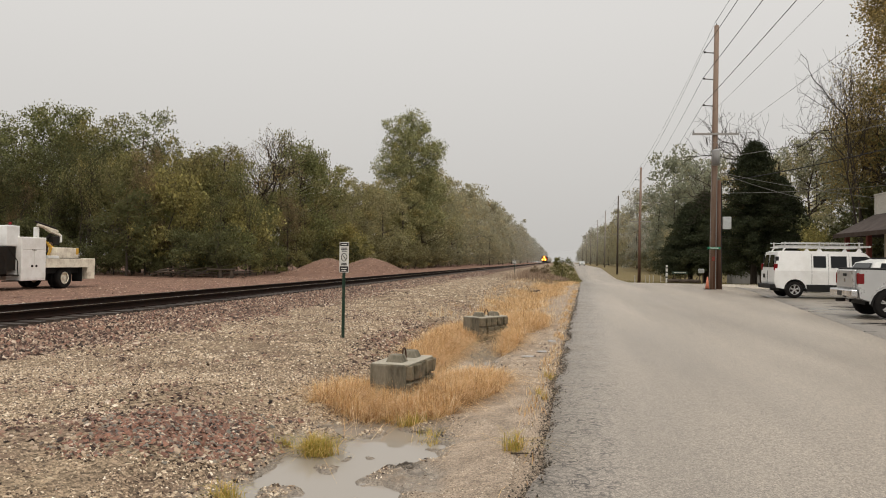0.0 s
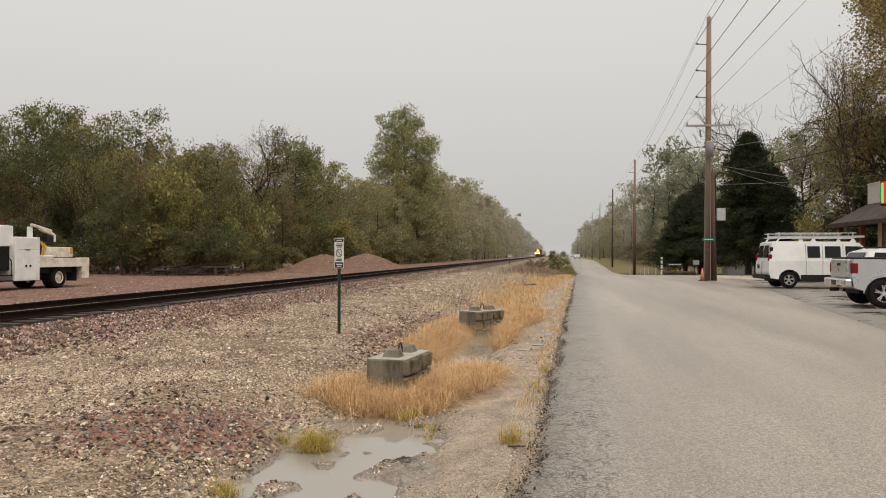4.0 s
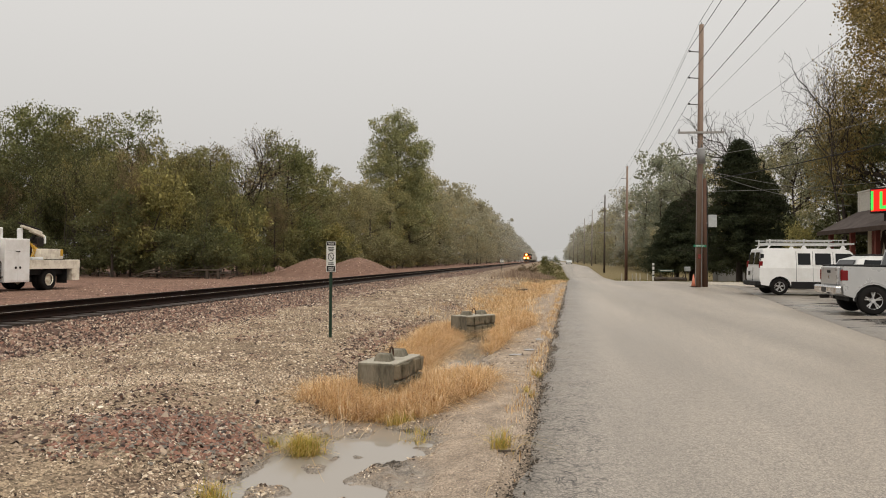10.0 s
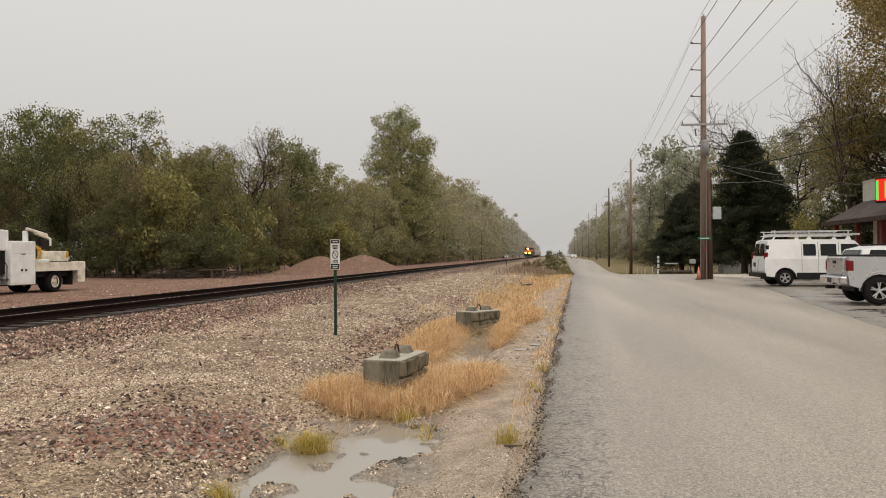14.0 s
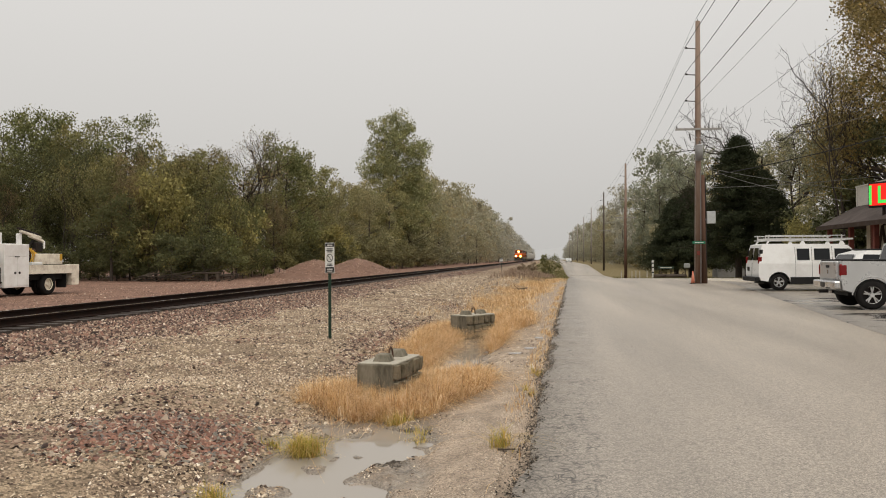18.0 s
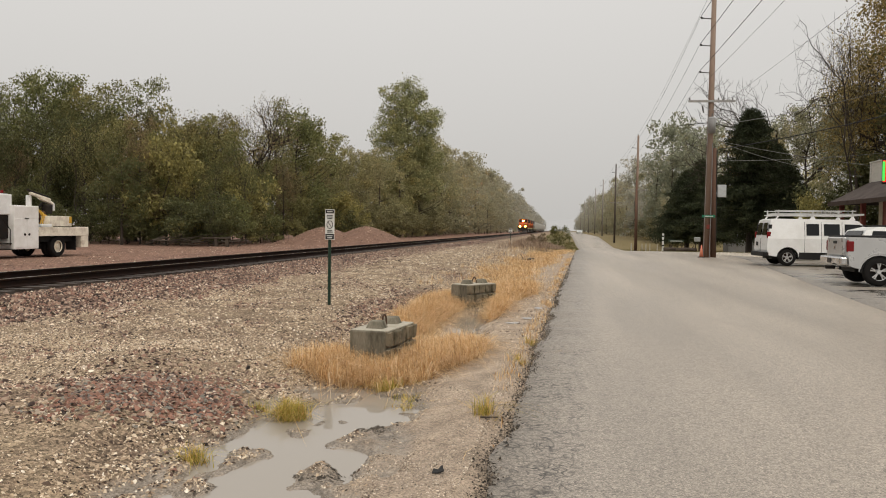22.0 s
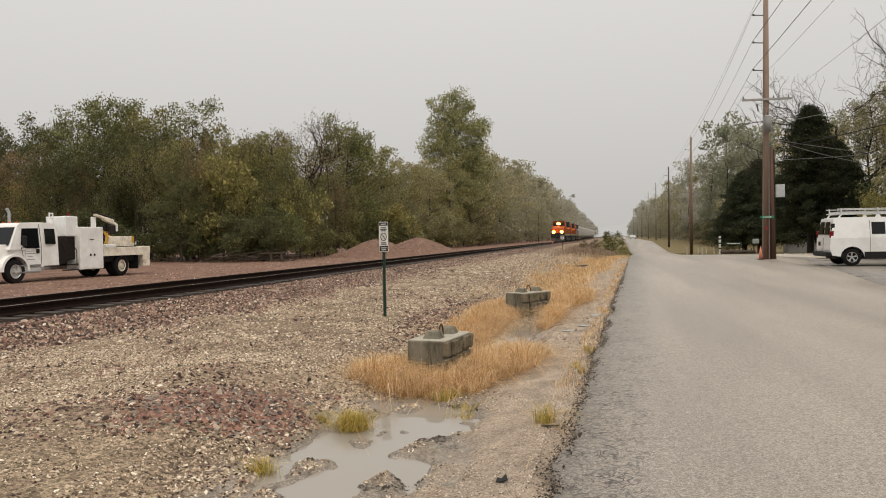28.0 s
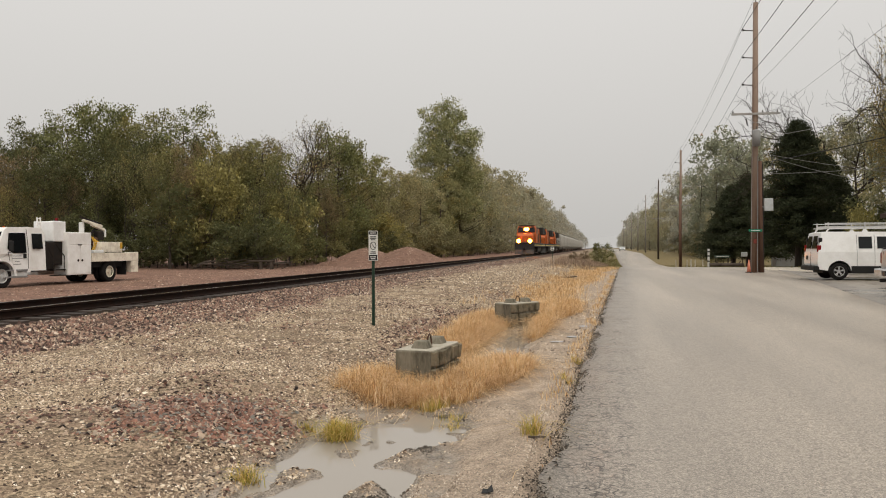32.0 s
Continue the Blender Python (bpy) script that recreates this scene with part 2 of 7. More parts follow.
    h = mixed(n, l, 0.35, cells.outputs["Distance"], grit.outputs["Distance"])
    bumped(n, l, b, h, 0.75, 0.03)
    return m


def road_material(name, dark, light, rough, cracks=False, wet=False):
    m, n, l, b = nodes_of(name)
    pos = n.new("ShaderNodeNewGeometry").outputs["Position"]
    fine, big = grain(n, l, 90, 3, 0.75, pos), grain(n, l, 0.6, 5, 0.6, pos, stretch=(1, 0.18, 1))
    lanes = grain(n, l, 1.0, 3, 0.5, pos, stretch=(0.55, 0.03, 1))
    c = mixed(n, l, ramp(n, l, big, (0.35, 0.0), (0.7, 1.0)), dark, light)
    c = mixed(n, l, 0.7, c, ramp(n, l, lanes, (0.3, 0.72), (0.7, 1.2)), "MULTIPLY")
    c = mixed(n, l, 0.6, c, ramp(n, l, grain(n, l, 22, 4, 0.7, pos), (0.3, 0.7), (0.7, 1.25)), "MULTIPLY")
    c = mixed(n, l, 0.95, c, ramp(n, l, fine, (0.3, 0.35), (0.55, 1.0), (0.8, 1.8)), "MULTIPLY")
    chips = n.new("ShaderNodeTexVoronoi")
    chips.inputs["Scale"].default_value = 75
    l.new(pos, chips.inputs["Vector"])
    c = mixed(n, l, 0.6, c, ramp(n, l, chips.outputs["Color"], (0.1, 0.4), (0.9, 1.75)), "MULTIPLY")
    r = ramp(n, l, big, (0.3, rough - 0.1), (0.7, rough + 0.08))
    if cracks:
        wob = grain(n, l, 3.0, 4, 0.6, pos)
        v = n.new("ShaderNodeTexVoronoi")
        v.feature = "DISTANCE_TO_EDGE"
        v.inputs["Scale"].default_value = 11.0
        add = n.new("ShaderNodeVectorMath")
        l.new(pos, add.inputs[0])
        cc = n.new("ShaderNodeTexNoise")
        cc.inputs["Scale"].default_value = 4
        l.new(pos, cc.inputs["Vector"])
        sc = n.new("ShaderNodeVectorMath")
        sc.operation = "SCALE"
        sc.inputs["Scale"].default_value = 0.4
        l.new(cc.outputs["Color"], sc.inputs[0])
        l.new(sc.outputs[0], add.inputs[1])
        l.new(add.outputs[0], v.inputs["Vector"])
        line = ramp(n, l, v.outputs["Distance"], (0.0, 1.0), (0.1, 0.0))
        line = mixed(n, l, 1.0, line, ramp(n, l, wob, (0.4, 0.25), (0.6, 1.0)), "MULTIPLY")
        sep = n.new("ShaderNodeSeparateXYZ")
        l.new(pos, sep.inputs[0])
        # the broken strip along the sloping left edge, x = 0.032 y - 0.3
        e = n.new("ShaderNodeMath")
        e.operation = "MULTIPLY_ADD"
        e.inputs[1].default_value = -0.032
        l.new(sep.outputs[1], e.inputs[0])
        l.new(sep.outputs[0], e.inputs[2])
        strip = n.new("ShaderNodeMapRange")
        strip.inputs["From Min"].default_value, strip.inputs["From Max"].default_value = 0.55, 0.15
        l.new(e.outputs[0], strip.inputs["Value"])
        w = n.new("ShaderNodeMath")
        w.operation = "MULTIPLY"
        l.new(line, w.inputs[0])
        l.new(strip.outputs[0], w.inputs[1])
        c = mixed(n, l, w.outputs[0], c, (0.02, 0.018, 0.016))
    if wet:
        film = ramp(n, l, grain(n, l, 0.55, 5, 0.6, pos, stretch=(0.5, 1.3, 1)), (0.56, 0.0), (0.61, 1.0))
        c = mixed(n, l, film, c, mixed(n, l, 0.0, (0.022, 0.02, 0.018), (0, 0, 0)))
        r = mixed(n, l, film, r, (0.05, 0.05, 0.05))
    l.new(c, b.inputs["Base Color"])
    l.new(r, b.inputs["Roughness"])
    bumped(n, l, b, fine, 0.1 if wet else 0.35, 0.008)
    return m


GROUND = ground_material()
ASPHALT = road_material("asphalt", (0.335, 0.291, 0.242), (0.41, 0.358, 0.298), 0.5, cracks=True)
LOT = road_material("lot_asphalt", (0.245, 0.214, 0.179), (0.34, 0.298, 0.25), 0.45, wet=True)
CONCRETE_PAD = road_material("pale_concrete", (0.56, 0.49, 0.4), (0.66, 0.59, 0.49), 0.6)
# the darkest stops also stand in for shadows between pale stones
GRAVEL = stones("gravel_stones", [(0.0, (0.02, 0.013, 0.01)), (0.16, (0.1, 0.066, 0.048)), (0.34, (0.37, 0.27, 0.183)), (0.72, (0.56, 0.44, 0.312)), (0.93, (0.74, 0.62, 0.465)), (1.0, (0.95, 0.87, 0.74))], 0.6)
VERGE = stones("verge_gravel", [(0.0, (0.07, 0.055, 0.043)), (0.3, (0.28, 0.215, 0.16)), (0.7, (0.48, 0.385, 0.295)), (1.0, (0.8, 0.71, 0.59))], 0.6)
BALLAST = stones("ballast_stones", [(0.0, (0.018, 0.012, 0.009)), (0.3, (0.08, 0.047, 0.036)), (0.52, (0.2, 0.122, 0.092)), (0.64, (0.28, 0.145, 0.105)), (0.8, (0.33, 0.236, 0.172)), (0.94, (0.43, 0.33, 0.245)), (1.0, (0.76, 0.65, 0.53))], 0.55)
REDSTONE = stones("red_stones", [(0.0, (0.03, 0.023, 0.02)), (0.12, (0.1, 0.056, 0.042)), (0.38, (0.25, 0.128, 0.09)), (0.55, (0.36, 0.19, 0.135)), (0.68, (0.22, 0.125, 0.092)), (0.72, (0.14, 0.135, 0.12)), (0.84, (0.26, 0.235, 0.19)), (0.95, (0.46, 0.345, 0.25)), (1.0, (0.66, 0.55, 0.43))], 0.45)
MOUND = stones("mound_stones", [(0.0, (0.07, 0.042, 0.031)), (0.5, (0.29, 0.17, 0.12)), (0.92, (0.43, 0.29, 0.21)), (1.0, (0.7, 0.58, 0.46))], 0.7)
WATER, _n, _l, _b = nodes_of("puddle_water")
_b.inputs["Base Color"].default_value = (0.31, 0.276, 0.233, 1)
_b.inputs["Roughness"].default_value, _b.inputs["IOR"].default_value = 0.03, 1.5
bumped(_n, _l, _b, grain(_n, _l, 3.0, 2), 0.02, 0.01)
RAIL = surface("rail_steel", (0.013, 0.0075, 0.0055), 0.85, 0.0, (0.03, 0.014, 0.009), 0.6, 30, 4, 0.2, spec=0.12)
RAILTOP = surface("polished_rail", (0.55, 0.53, 0.5), 0.2, 1.0, (0.2, 0.17, 0.15), 0.4, 30, 2, 0.05)
TIE = surface("creosote_tie", (0.05, 0.038, 0.031), 0.6, 0, (0.1, 0.082, 0.068), 0.6, 30, 3, 0.5, stretch=(1, 8, 8), per=True)
# paler copy of the block concrete: light on the top painted as colour
LITTOP = surface("lit_top_concrete", (0.43, 0.395, 0.325), 0.8, 0, (0.3, 0.27, 0.21), 0.7, 60, 9.0, 0.5, 0.01)
BLOCK = surface("cast_concrete", (0.25, 0.224, 0.17), 0.85, 0, (0.06, 0.054, 0.038), 0.9, 45, 5.0, 0.7, 0.015, stretch=(1, 1, 0.3))
BLOCKFACE = surface("stone_face_concrete", (0.19, 0.158, 0.108), 0.9, 0, (0.05, 0.046, 0.028), 0.9, 18, 4, 0.9, 0.03, per=True)
RUST = surface("rusted_steel", (0.1, 0.055, 0.035), 0.75, 0.3, (0.04, 0.025, 0.02), 0.6, 60, 8, 0.3)
GREENPOST = surface("green_post_paint", (0.018, 0.05, 0.032), 0.5, 0, (0.05, 0.04, 0.03), 0.3)
SIGNWHITE = surface("sign_white", (0.72, 0.72, 0.69), 0.45, 0, (0.5, 0.48, 0.42), 0.4, 80, 6, 0.02, speck=0.12)
SIGNBLACK = surface("sign_black", (0.02, 0.02, 0.02), 0.4, 0, None, 0.3, 80, 6, 0.02)
WOODPOLE = surface("weathered_pole", (0.25, 0.18, 0.137), 0.85, 0, (0.13, 0.062, 0.036), 0.95, 26, 2, 0.5, 0.02, stretch=(1, 1, 0.05))
REDPOLE = surface("brown_pole", (0.15, 0.082, 0.055), 0.8, 0, (0.075, 0.045, 0.032), 0.8, 26, 2, 0.5, 0.02, stretch=(1, 1, 0.05))
ARMWOOD = surface("grey_arm_wood", (0.36, 0.345, 0.32), 0.8)
DARKPOLE = surface("tarred_pole", (0.095, 0.075, 0.062), 0.85, 0, (0.055, 0.045, 0.038), 0.7, 26, 2, 0.3, 0.02, stretch=(1, 1, 0.05))
# pole wood lightened and greyed: fog on the far poles, as colour
FARPOLE = surface("hazed_pole", (0.3, 0.275, 0.25), 0.9, 0, (0.2, 0.175, 0.15), 0.6, 26, 2, 0.3, 0.02, stretch=(1, 1, 0.05))
GALV = surface("galvanised", (0.42, 0.43, 0.43), 0.45, 0.7, (0.25, 0.25, 0.25), 0.5)
ALUMINIUM = surface("aluminium", (0.62, 0.62, 0.6), 0.5, 0.3, (0.45, 0.45, 0.43), 0.4, spec=0.4)
TRANSGREY = surface("transformer_paint", (0.24, 0.24, 0.235), 0.6, 0, (0.2, 0.18, 0.16), 0.5)
BOXGREY = surface("meter_box_paint", (0.5, 0.52, 0.52), 0.5, 0, (0.3, 0.3, 0.28), 0.4)
GREYWIRE = surface("grey_cable", (0.2, 0.195, 0.185), 0.6, bump=0)
WIRE = surface("wire", (0.03, 0.03, 0.03), 0.6, 0, None, 0.2, bump=0)
INSUL = surface("porcelain", (0.12, 0.11, 0.1), 0.3)
WHITEPAINT = surface("white_paint", (0.86, 0.86, 0.845), 0.35, 0, (0.55, 0.53, 0.48), 0.35, 20, 1.5, 0.02, coat=0.4, speck=0.12)
TRUCKWHITE = surface("truck_white_paint", (0.88, 0.87, 0.84), 0.4, 0, (0.5, 0.45, 0.38), 0.4, 14, 1.3, 0.02, speck=0.12)
CREAM = surface("cream_paint", (0.84, 0.78, 0.65), 0.5, 0, (0.35, 0.26, 0.18), 0.7, 16, 2.2, 0.05, speck=0.12)
SILVER = surface("silver_paint", (0.53, 0.53, 0.525), 0.3, 0.35, (0.42, 0.42, 0.42), 0.3, 60, 2, 0.01, coat=0.6, speck=0.12)
CHROME = surface("chrome", (0.68, 0.68, 0.68), 0.15, 1.0, (0.45, 0.45, 0.45), 0.3, bump=0.02)
ALLOY = surface("wheel_alloy", (0.72, 0.72, 0.72), 0.35, 0.6, (0.2, 0.19, 0.18), 0.4)
TYRE = surface("tyre_rubber", (0.013, 0.012, 0.012), 0.9, 0, (0.03, 0.027, 0.024), 0.5, spec=0.15)
BLACK = surface("black_plastic", (0.013, 0.013, 0.013), 0.65, 0, (0.03, 0.028, 0.026), 0.4, spec=0.25)
DARKSTEEL = surface("dark_steel", (0.02, 0.017, 0.015), 0.7, 0.2, (0.05, 0.032, 0.022), 0.5, spec=0.2)
GLASS = glass("tinted_glass")
REDLAMP = surface("red_lens", (0.19, 0.005, 0.006), 0.2, coat=0.15, bump=0, spec=0.3)
AMBER = surface("amber_lens", (0.7, 0.16, 0.02), 0.2, bump=0)
YELLOW = surface("yellow_hose", (0.62, 0.36, 0.04), 0.5)
CONEORANGE = surface("cone_orange", (0.78, 0.26, 0.16), 0.55)
ROOF = surface("brown_shingle", (0.085, 0.066, 0.058), 0.9, 0, (0.05, 0.04, 0.036), 0.7, 30, 2, 0.4)
REDPOST = surface("red_brown_timber", (0.18, 0.045, 0.03), 0.7, 0, (0.09, 0.03, 0.02), 0.5)
STUCCO = surface("cream_stucco", (0.6, 0.53, 0.4), 0.85, 0, (0.46, 0.4, 0.3), 0.5, 60, 2, 0.3)
SIDING = surface("pale_siding", (0.6, 0.57, 0.5), 0.6, 0, (0.42, 0.4, 0.34), 0.4)
DARKTIMBER = surface("dark_timber", (0.05, 0.03, 0.02), 0.7)
LEDRED = glowing("led_red", (1.0, 0.012, 0.004), 1.0, (0.05, 0.004, 0.003))
LEDGREEN = glowing("led_green", (0.08, 0.95, 0.12), 0.9)
ORANGE = surface("locomotive_orange", (0.52, 0.12, 0.025), 0.45, 0, (0.25, 0.07, 0.025), 0.5, 8, 0.8, 0.03, speck=0.12)
LOCOBLACK = surface("locomotive_black", (0.025, 0.024, 0.023), 0.55, 0, (0.06, 0.05, 0.04), 0.5)
HOPPERGREY = surface("hopper_grey", (0.4, 0.39, 0.36), 0.65, 0, (0.2, 0.17, 0.14), 0.6, 6, 0.5, 0.04, speck=0.12)
HEADLIGHT = glowing("headlight_glow", (1.0, 0.27, 0.02), 300.0)
# orange halo round the train lamps, built as glowing discs
LAMPHALO = glowing("lamp_halo_glow", (1.0, 0.2, 0.015), 30.0)
CARLIGHT = glowing("car_light", (1.0, 0.95, 0.85), 1.3)
LEAF = leaves("leaf", 0.55, 0.4)
# less contrast and more translucency, to flatten far crowns like haze
SOFTLEAF = leaves("soft_leaf", 0.25, 0.5, 0.75)
NEEDLE = leaves("needle", 0.3, 0.2, 0.8)
BARK = surface("bark", (0.075, 0.06, 0.048), 0.95, 0, (0.035, 0.028, 0.022), 0.8, 25, 3, 0.7, 0.03, stretch=(1, 1, 0.15))
DRYGRASS = blades("dry_grass", [(0.0, (0.26, 0.125, 0.045)), (0.3, (0.6, 0.36, 0.15)), (0.7, (0.82, 0.59, 0.32)), (1.0, (0.92, 0.75, 0.52))])
GREENGRASS = blades("green_grass", [(0.0, (0.2, 0.19, 0.035)), (0.35, (0.43, 0.36, 0.07)), (0.65, (0.62, 0.46, 0.13)), (1.0, (0.66, 0.42, 0.17))])
FIELDGRASS = blades("field_grass", [(0.0, (0.08, 0.1, 0.025)), (0.5, (0.17, 0.15, 0.06)), (1.0, (0.3, 0.24, 0.12))])
TANGRASS = blades("tan_weeds", [(0.0, (0.17, 0.115, 0.085)), (0.5, (0.32, 0.225, 0.165)), (1.0, (0.46, 0.36, 0.26))])
RUBBERMAT = surface("torn_rubber", (0.02, 0.02, 0.02), 0.7)
PAPER = surface("white_scrap", (0.75, 0.74, 0.7), 0.7)
BLEACHED = surface("bleached_wood", (0.55, 0.52, 0.46), 0.85, 0, (0.3, 0.27, 0.22), 0.5, 30, 3, 0.4)
BRUSH = surface("dead_wood", (0.085, 0.066, 0.05), 0.9, 0, (0.035, 0.028, 0.022), 0.6, 30, 3, 0.5)


# ---- mesh helpers ----
def mesh_object(name, bm, material, smooth=False):
    me = bpy.data.meshes.new(name)
    bmesh.ops.recalc_face_normals(bm, faces=bm.faces)
    bm.to_mesh(me)
    bm.free()
    for mat in material if isinstance(material, (list, tuple)) else [material]:
        me.materials.append(mat)
    if smooth:
        me.polygons.foreach_set("use_smooth", [True] * len(me.polygons))
    return new(name, me)


def part(name, bm, material, parent=None, label="", smooth=False):
    ob = mesh_object(name, bm, material, smooth)
    ob.parent = parent
    if label:
        ob["label"] = label
    return ob


def thing(name, m, label, category, group="", kind=""):
    ob = new(name)
    ob.empty_display_size = 0.2
    ob.matrix_basis = m
    return tagged(ob, label, category, group, kind)


def box(bm, x0, x1, y0, y1, z0, z1, bevel=0.0, seg=1):
    got = bmesh.ops.create_cube(bm, size=1.0, matrix=Matrix.Translation(((x0 + x1) / 2, (y0 + y1) / 2, (z0 + z1) / 2)) @ Matrix.Diagonal((x1 - x0, y1 - y0, z1 - z0, 1)))
    vs = got["verts"]
    if bevel:
        es = list({e for v in vs for e in v.link_edges})
        bmesh.ops.bevel(bm, geom=es, offset=bevel, segments=seg, affect="EDGES", profile=0.5)
    return vs


def boxed(*a, **k):
    bm = bmesh.new()
    box(bm, *a, **k)
    return bm


def tube(bm, p0, p1, r0, r1=None, seg=8, cap=True):
    p0, p1 = Vector(p0), Vector(p1)
    d = p1 - p0
    if d.length < 1e-5:
        return
    m = Matrix.Translation((p0 + p1) / 2) @ d.to_track_quat("Z", "Y").to_matrix().to_4x4()
    bmesh.ops.create_cone(bm, cap_ends=cap, segments=seg, radius1=r0, radius2=r0 if r1 is None else r1, depth=d.length, matrix=m)


def tubed(*a, **k):
    bm = bmesh.new()
    tube(bm, *a, **k)
    return bm


def polyline(bm, pts, r, seg=6):
    for a, b in zip(pts, pts[1:]):
        tube(bm, a, b, r, seg=seg)


def slab(bm, pts, y0, y1, inset=0.0, top=None):
    """A side outline of (x, z) points, extruded across from y0 to y1."""
    a = [bm.verts.new((x, y0, z)) for x, z in pts]
    b = [bm.verts.new((x, y1, z)) for x, z in pts]
    bm.faces.new(a)
    bm.faces.new(b[::-1])
    for i in range(len(pts)):
        j = (i + 1) % len(pts)
        bm.faces.new((a[i], b[i], b[j], a[j]))
    return a + b


def arch(cx, r, z0, n=8):
    """Points of a wheel arch along a sill at z0, from front to rear."""
    a0 = math.asin(max(-1, min(1, (z0 - 0.36) / r)))
    return [(cx + r * math.cos(a), 0.36 + r * math.sin(a)) for a in [a0 + (math.pi - 2 * a0) * i / n for i in range(n + 1)]]


def raw_mesh(name, verts, faces_n, material, smooth=False):
    """A mesh of separate k-sided pieces from a (pieces * k, 3) array of corners."""
    me = bpy.data.meshes.new(name)
    nv = len(verts)
    nf = nv // faces_n
    me.vertices.add(nv)
    me.vertices.foreach_set("co", np.asarray(verts, dtype=np.float32).ravel())
    me.loops.add(nv)
    me.loops.foreach_set("vertex_index", np.arange(nv, dtype=np.int32))
    me.polygons.add(nf)
    me.polygons.foreach_set("loop_start", np.arange(0, nv, faces_n, dtype=np.int32))
    me.materials.append(material)
    me.update(calc_edges=True)
    me.validate()
    return me


def indexed_mesh(name, verts, tris, material):
    me = bpy.data.meshes.new(name)
    me.vertices.add(len(verts))
    me.vertices.foreach_set("co", np.asarray(verts, dtype=np.float32).ravel())
    tris = np.asarray(tris, dtype=np.int32)
    k = tris.shape[1]
    me.loops.add(tris.size)
    me.loops.foreach_set("vertex_index", tris.ravel())
    me.polygons.add(len(tris))
    me.polygons.foreach_set("loop_start", np.arange(0, tris.size, k, dtype=np.int32))
    me.materials.append(material)
    me.update(calc_edges=True)
    return me


# ---- the lie of the land ----
def road_left(y):
    return min(-0.3 + 0.032 * y, 3.3)


def road_right(y):
    return float(np.interp(y, [-40, 0, 17, 45, 60, 90, 130], [4.6, 4.6, 6.6, 10.6, 11.6, 9.4, 9.4]))


def smooth_noise(x, y, s, k=0.0):
    return noise.noise(Vector((x * s, y * s, k)))


def dip(y):
    return float(np.interp(y, [50, 62, 80, 105, 130, 155, 180, 320, 700], [0, -0.12, -0.6, -1.3, -1.4, -0.7, 0.0, 0.3, 0.4]))


def land(x, y):
    """Height of the ground."""
    z = float(np.interp(x, [-80, -30, -24, -15.2, -13.6, -12.8, -9.2, -8.4, -7.0, -4.0, -3.0, -2.3, -1.7, -1.1, -0.5],
                        [-0.1, -0.12, -0.12, -0.05, 0.12, 0.17, 0.17, 0.02, 0.1, 0.12, 0.02, -0.1, -0.16, -0.1, -0.05]))
    e = road_left(y)
    if x > -3 and y > 10:
        # the verge follows the road as it draws away to the right
        s = min(1.0, (y - 10) / 30)
        shift = e * s
        z2 = float(np.interp(x - shift, [-6, -4.0, -3.0, -2.3, -1.7, -1.1, -0.5], [0.12, 0.12, 0.02, -0.1, -0.16, -0.1, -0.05]))
        z = z + (z2 - z) * s
    if x > e - 0.7:
        z = z + (-0.03 - z) * min(1.0, (x - e + 0.7) / 0.5)
    if y > 50:
        z += dip(y) * min(1.0, max(0.0, (x + 4.5) / 5.0))
    if -9 < x < e:
        z += 0.05 * smooth_noise(x, y, 0.9) + 0.03 * smooth_noise(x, y, 2.7, 3.0)
        wide = max(0.0, 1 - abs(x + 1.75) / 1.3)
        z += 0.05 * wide * smooth_noise(x, y, 3.5, 9.0)
        if y < 9:
            z += wide * (0.03 * smooth_noise(x, y, 5.5, 12.0) + 0.024 * smooth_noise(x, y * 0.6, 9.0, 14.0))
    elif x < -13:
        z += 0.05 * smooth_noise(x, y, 0.5, 5.0)
    if x > 12 or y > 60 and x > e:
        z += 0.15 * max(0, min(1, (x - 12) / 10)) * smooth_noise(x, y, 0.08, 2.0)
    # the hollow that holds the near puddle
    d = math.hypot((x + 1.85) / 0.85, (y - 5.6) / 1.7)
    if d < 1.6:
        z -= 0.09 * max(0.0, 1 - d / 1.6) ** 0.7
        z += min(1.0, 1.6 - d) * (0.075 * smooth_noise(x * 1.6, y, 3.0, 17.0) + 0.026 * smooth_noise(x * 1.5, y, 9.0, 19.0))
    if -3.2 < x < -0.8 and 3.6 < y < 8.2:
        z += 0.034 * smooth_noise(x * 5.5 + 1.2 * y, y * 1.3, 1.0, 23.0)
    d = math.hypot((x + 1.2) / 0.5, (y - 6.7) / 0.8)
    if d < 1.0:
        z -= 0.06 * (1 - d)
    d = math.hypot((x + 1.45) / 0.46, (y - 13.3) / 2.9)
    if d < 1.5:
        z -= 0.2 * max(0.0, 1 - d / 1.5)
    d = math.hypot((x + 3.1 - 0.25 * (y - 5.9)) / 1.0, (y - 5.85) / 1.1)
    if d < 1.0:
        z += 0.11 * (1 - d) ** 0.9
    if e - 0.17 < x < e + 0.1 and y < 30:
        z -= 0.05
    return z


def spaced(*runs):
    out = []
    for a, b, s in runs:
        out += list(np.arange(a, b - 1e-6, s))
    return out + [runs[-1][1]]


def sheet(name, xs, ys, height, material):
    nx, ny = len(xs), len(ys)
    v = [(x, y, height(x, y)) for y in ys for x in xs]
    i = np.arange((ny - 1) * nx).reshape(ny - 1, nx)[:, :-1].ravel()
    quads = np.stack([i, i + 1, i + nx + 1, i + nx], 1)
    me = indexed_mesh(name, v, quads, material)
    me.polygons.foreach_set("use_smooth", [True] * len(me.polygons))
    return new(name, me)


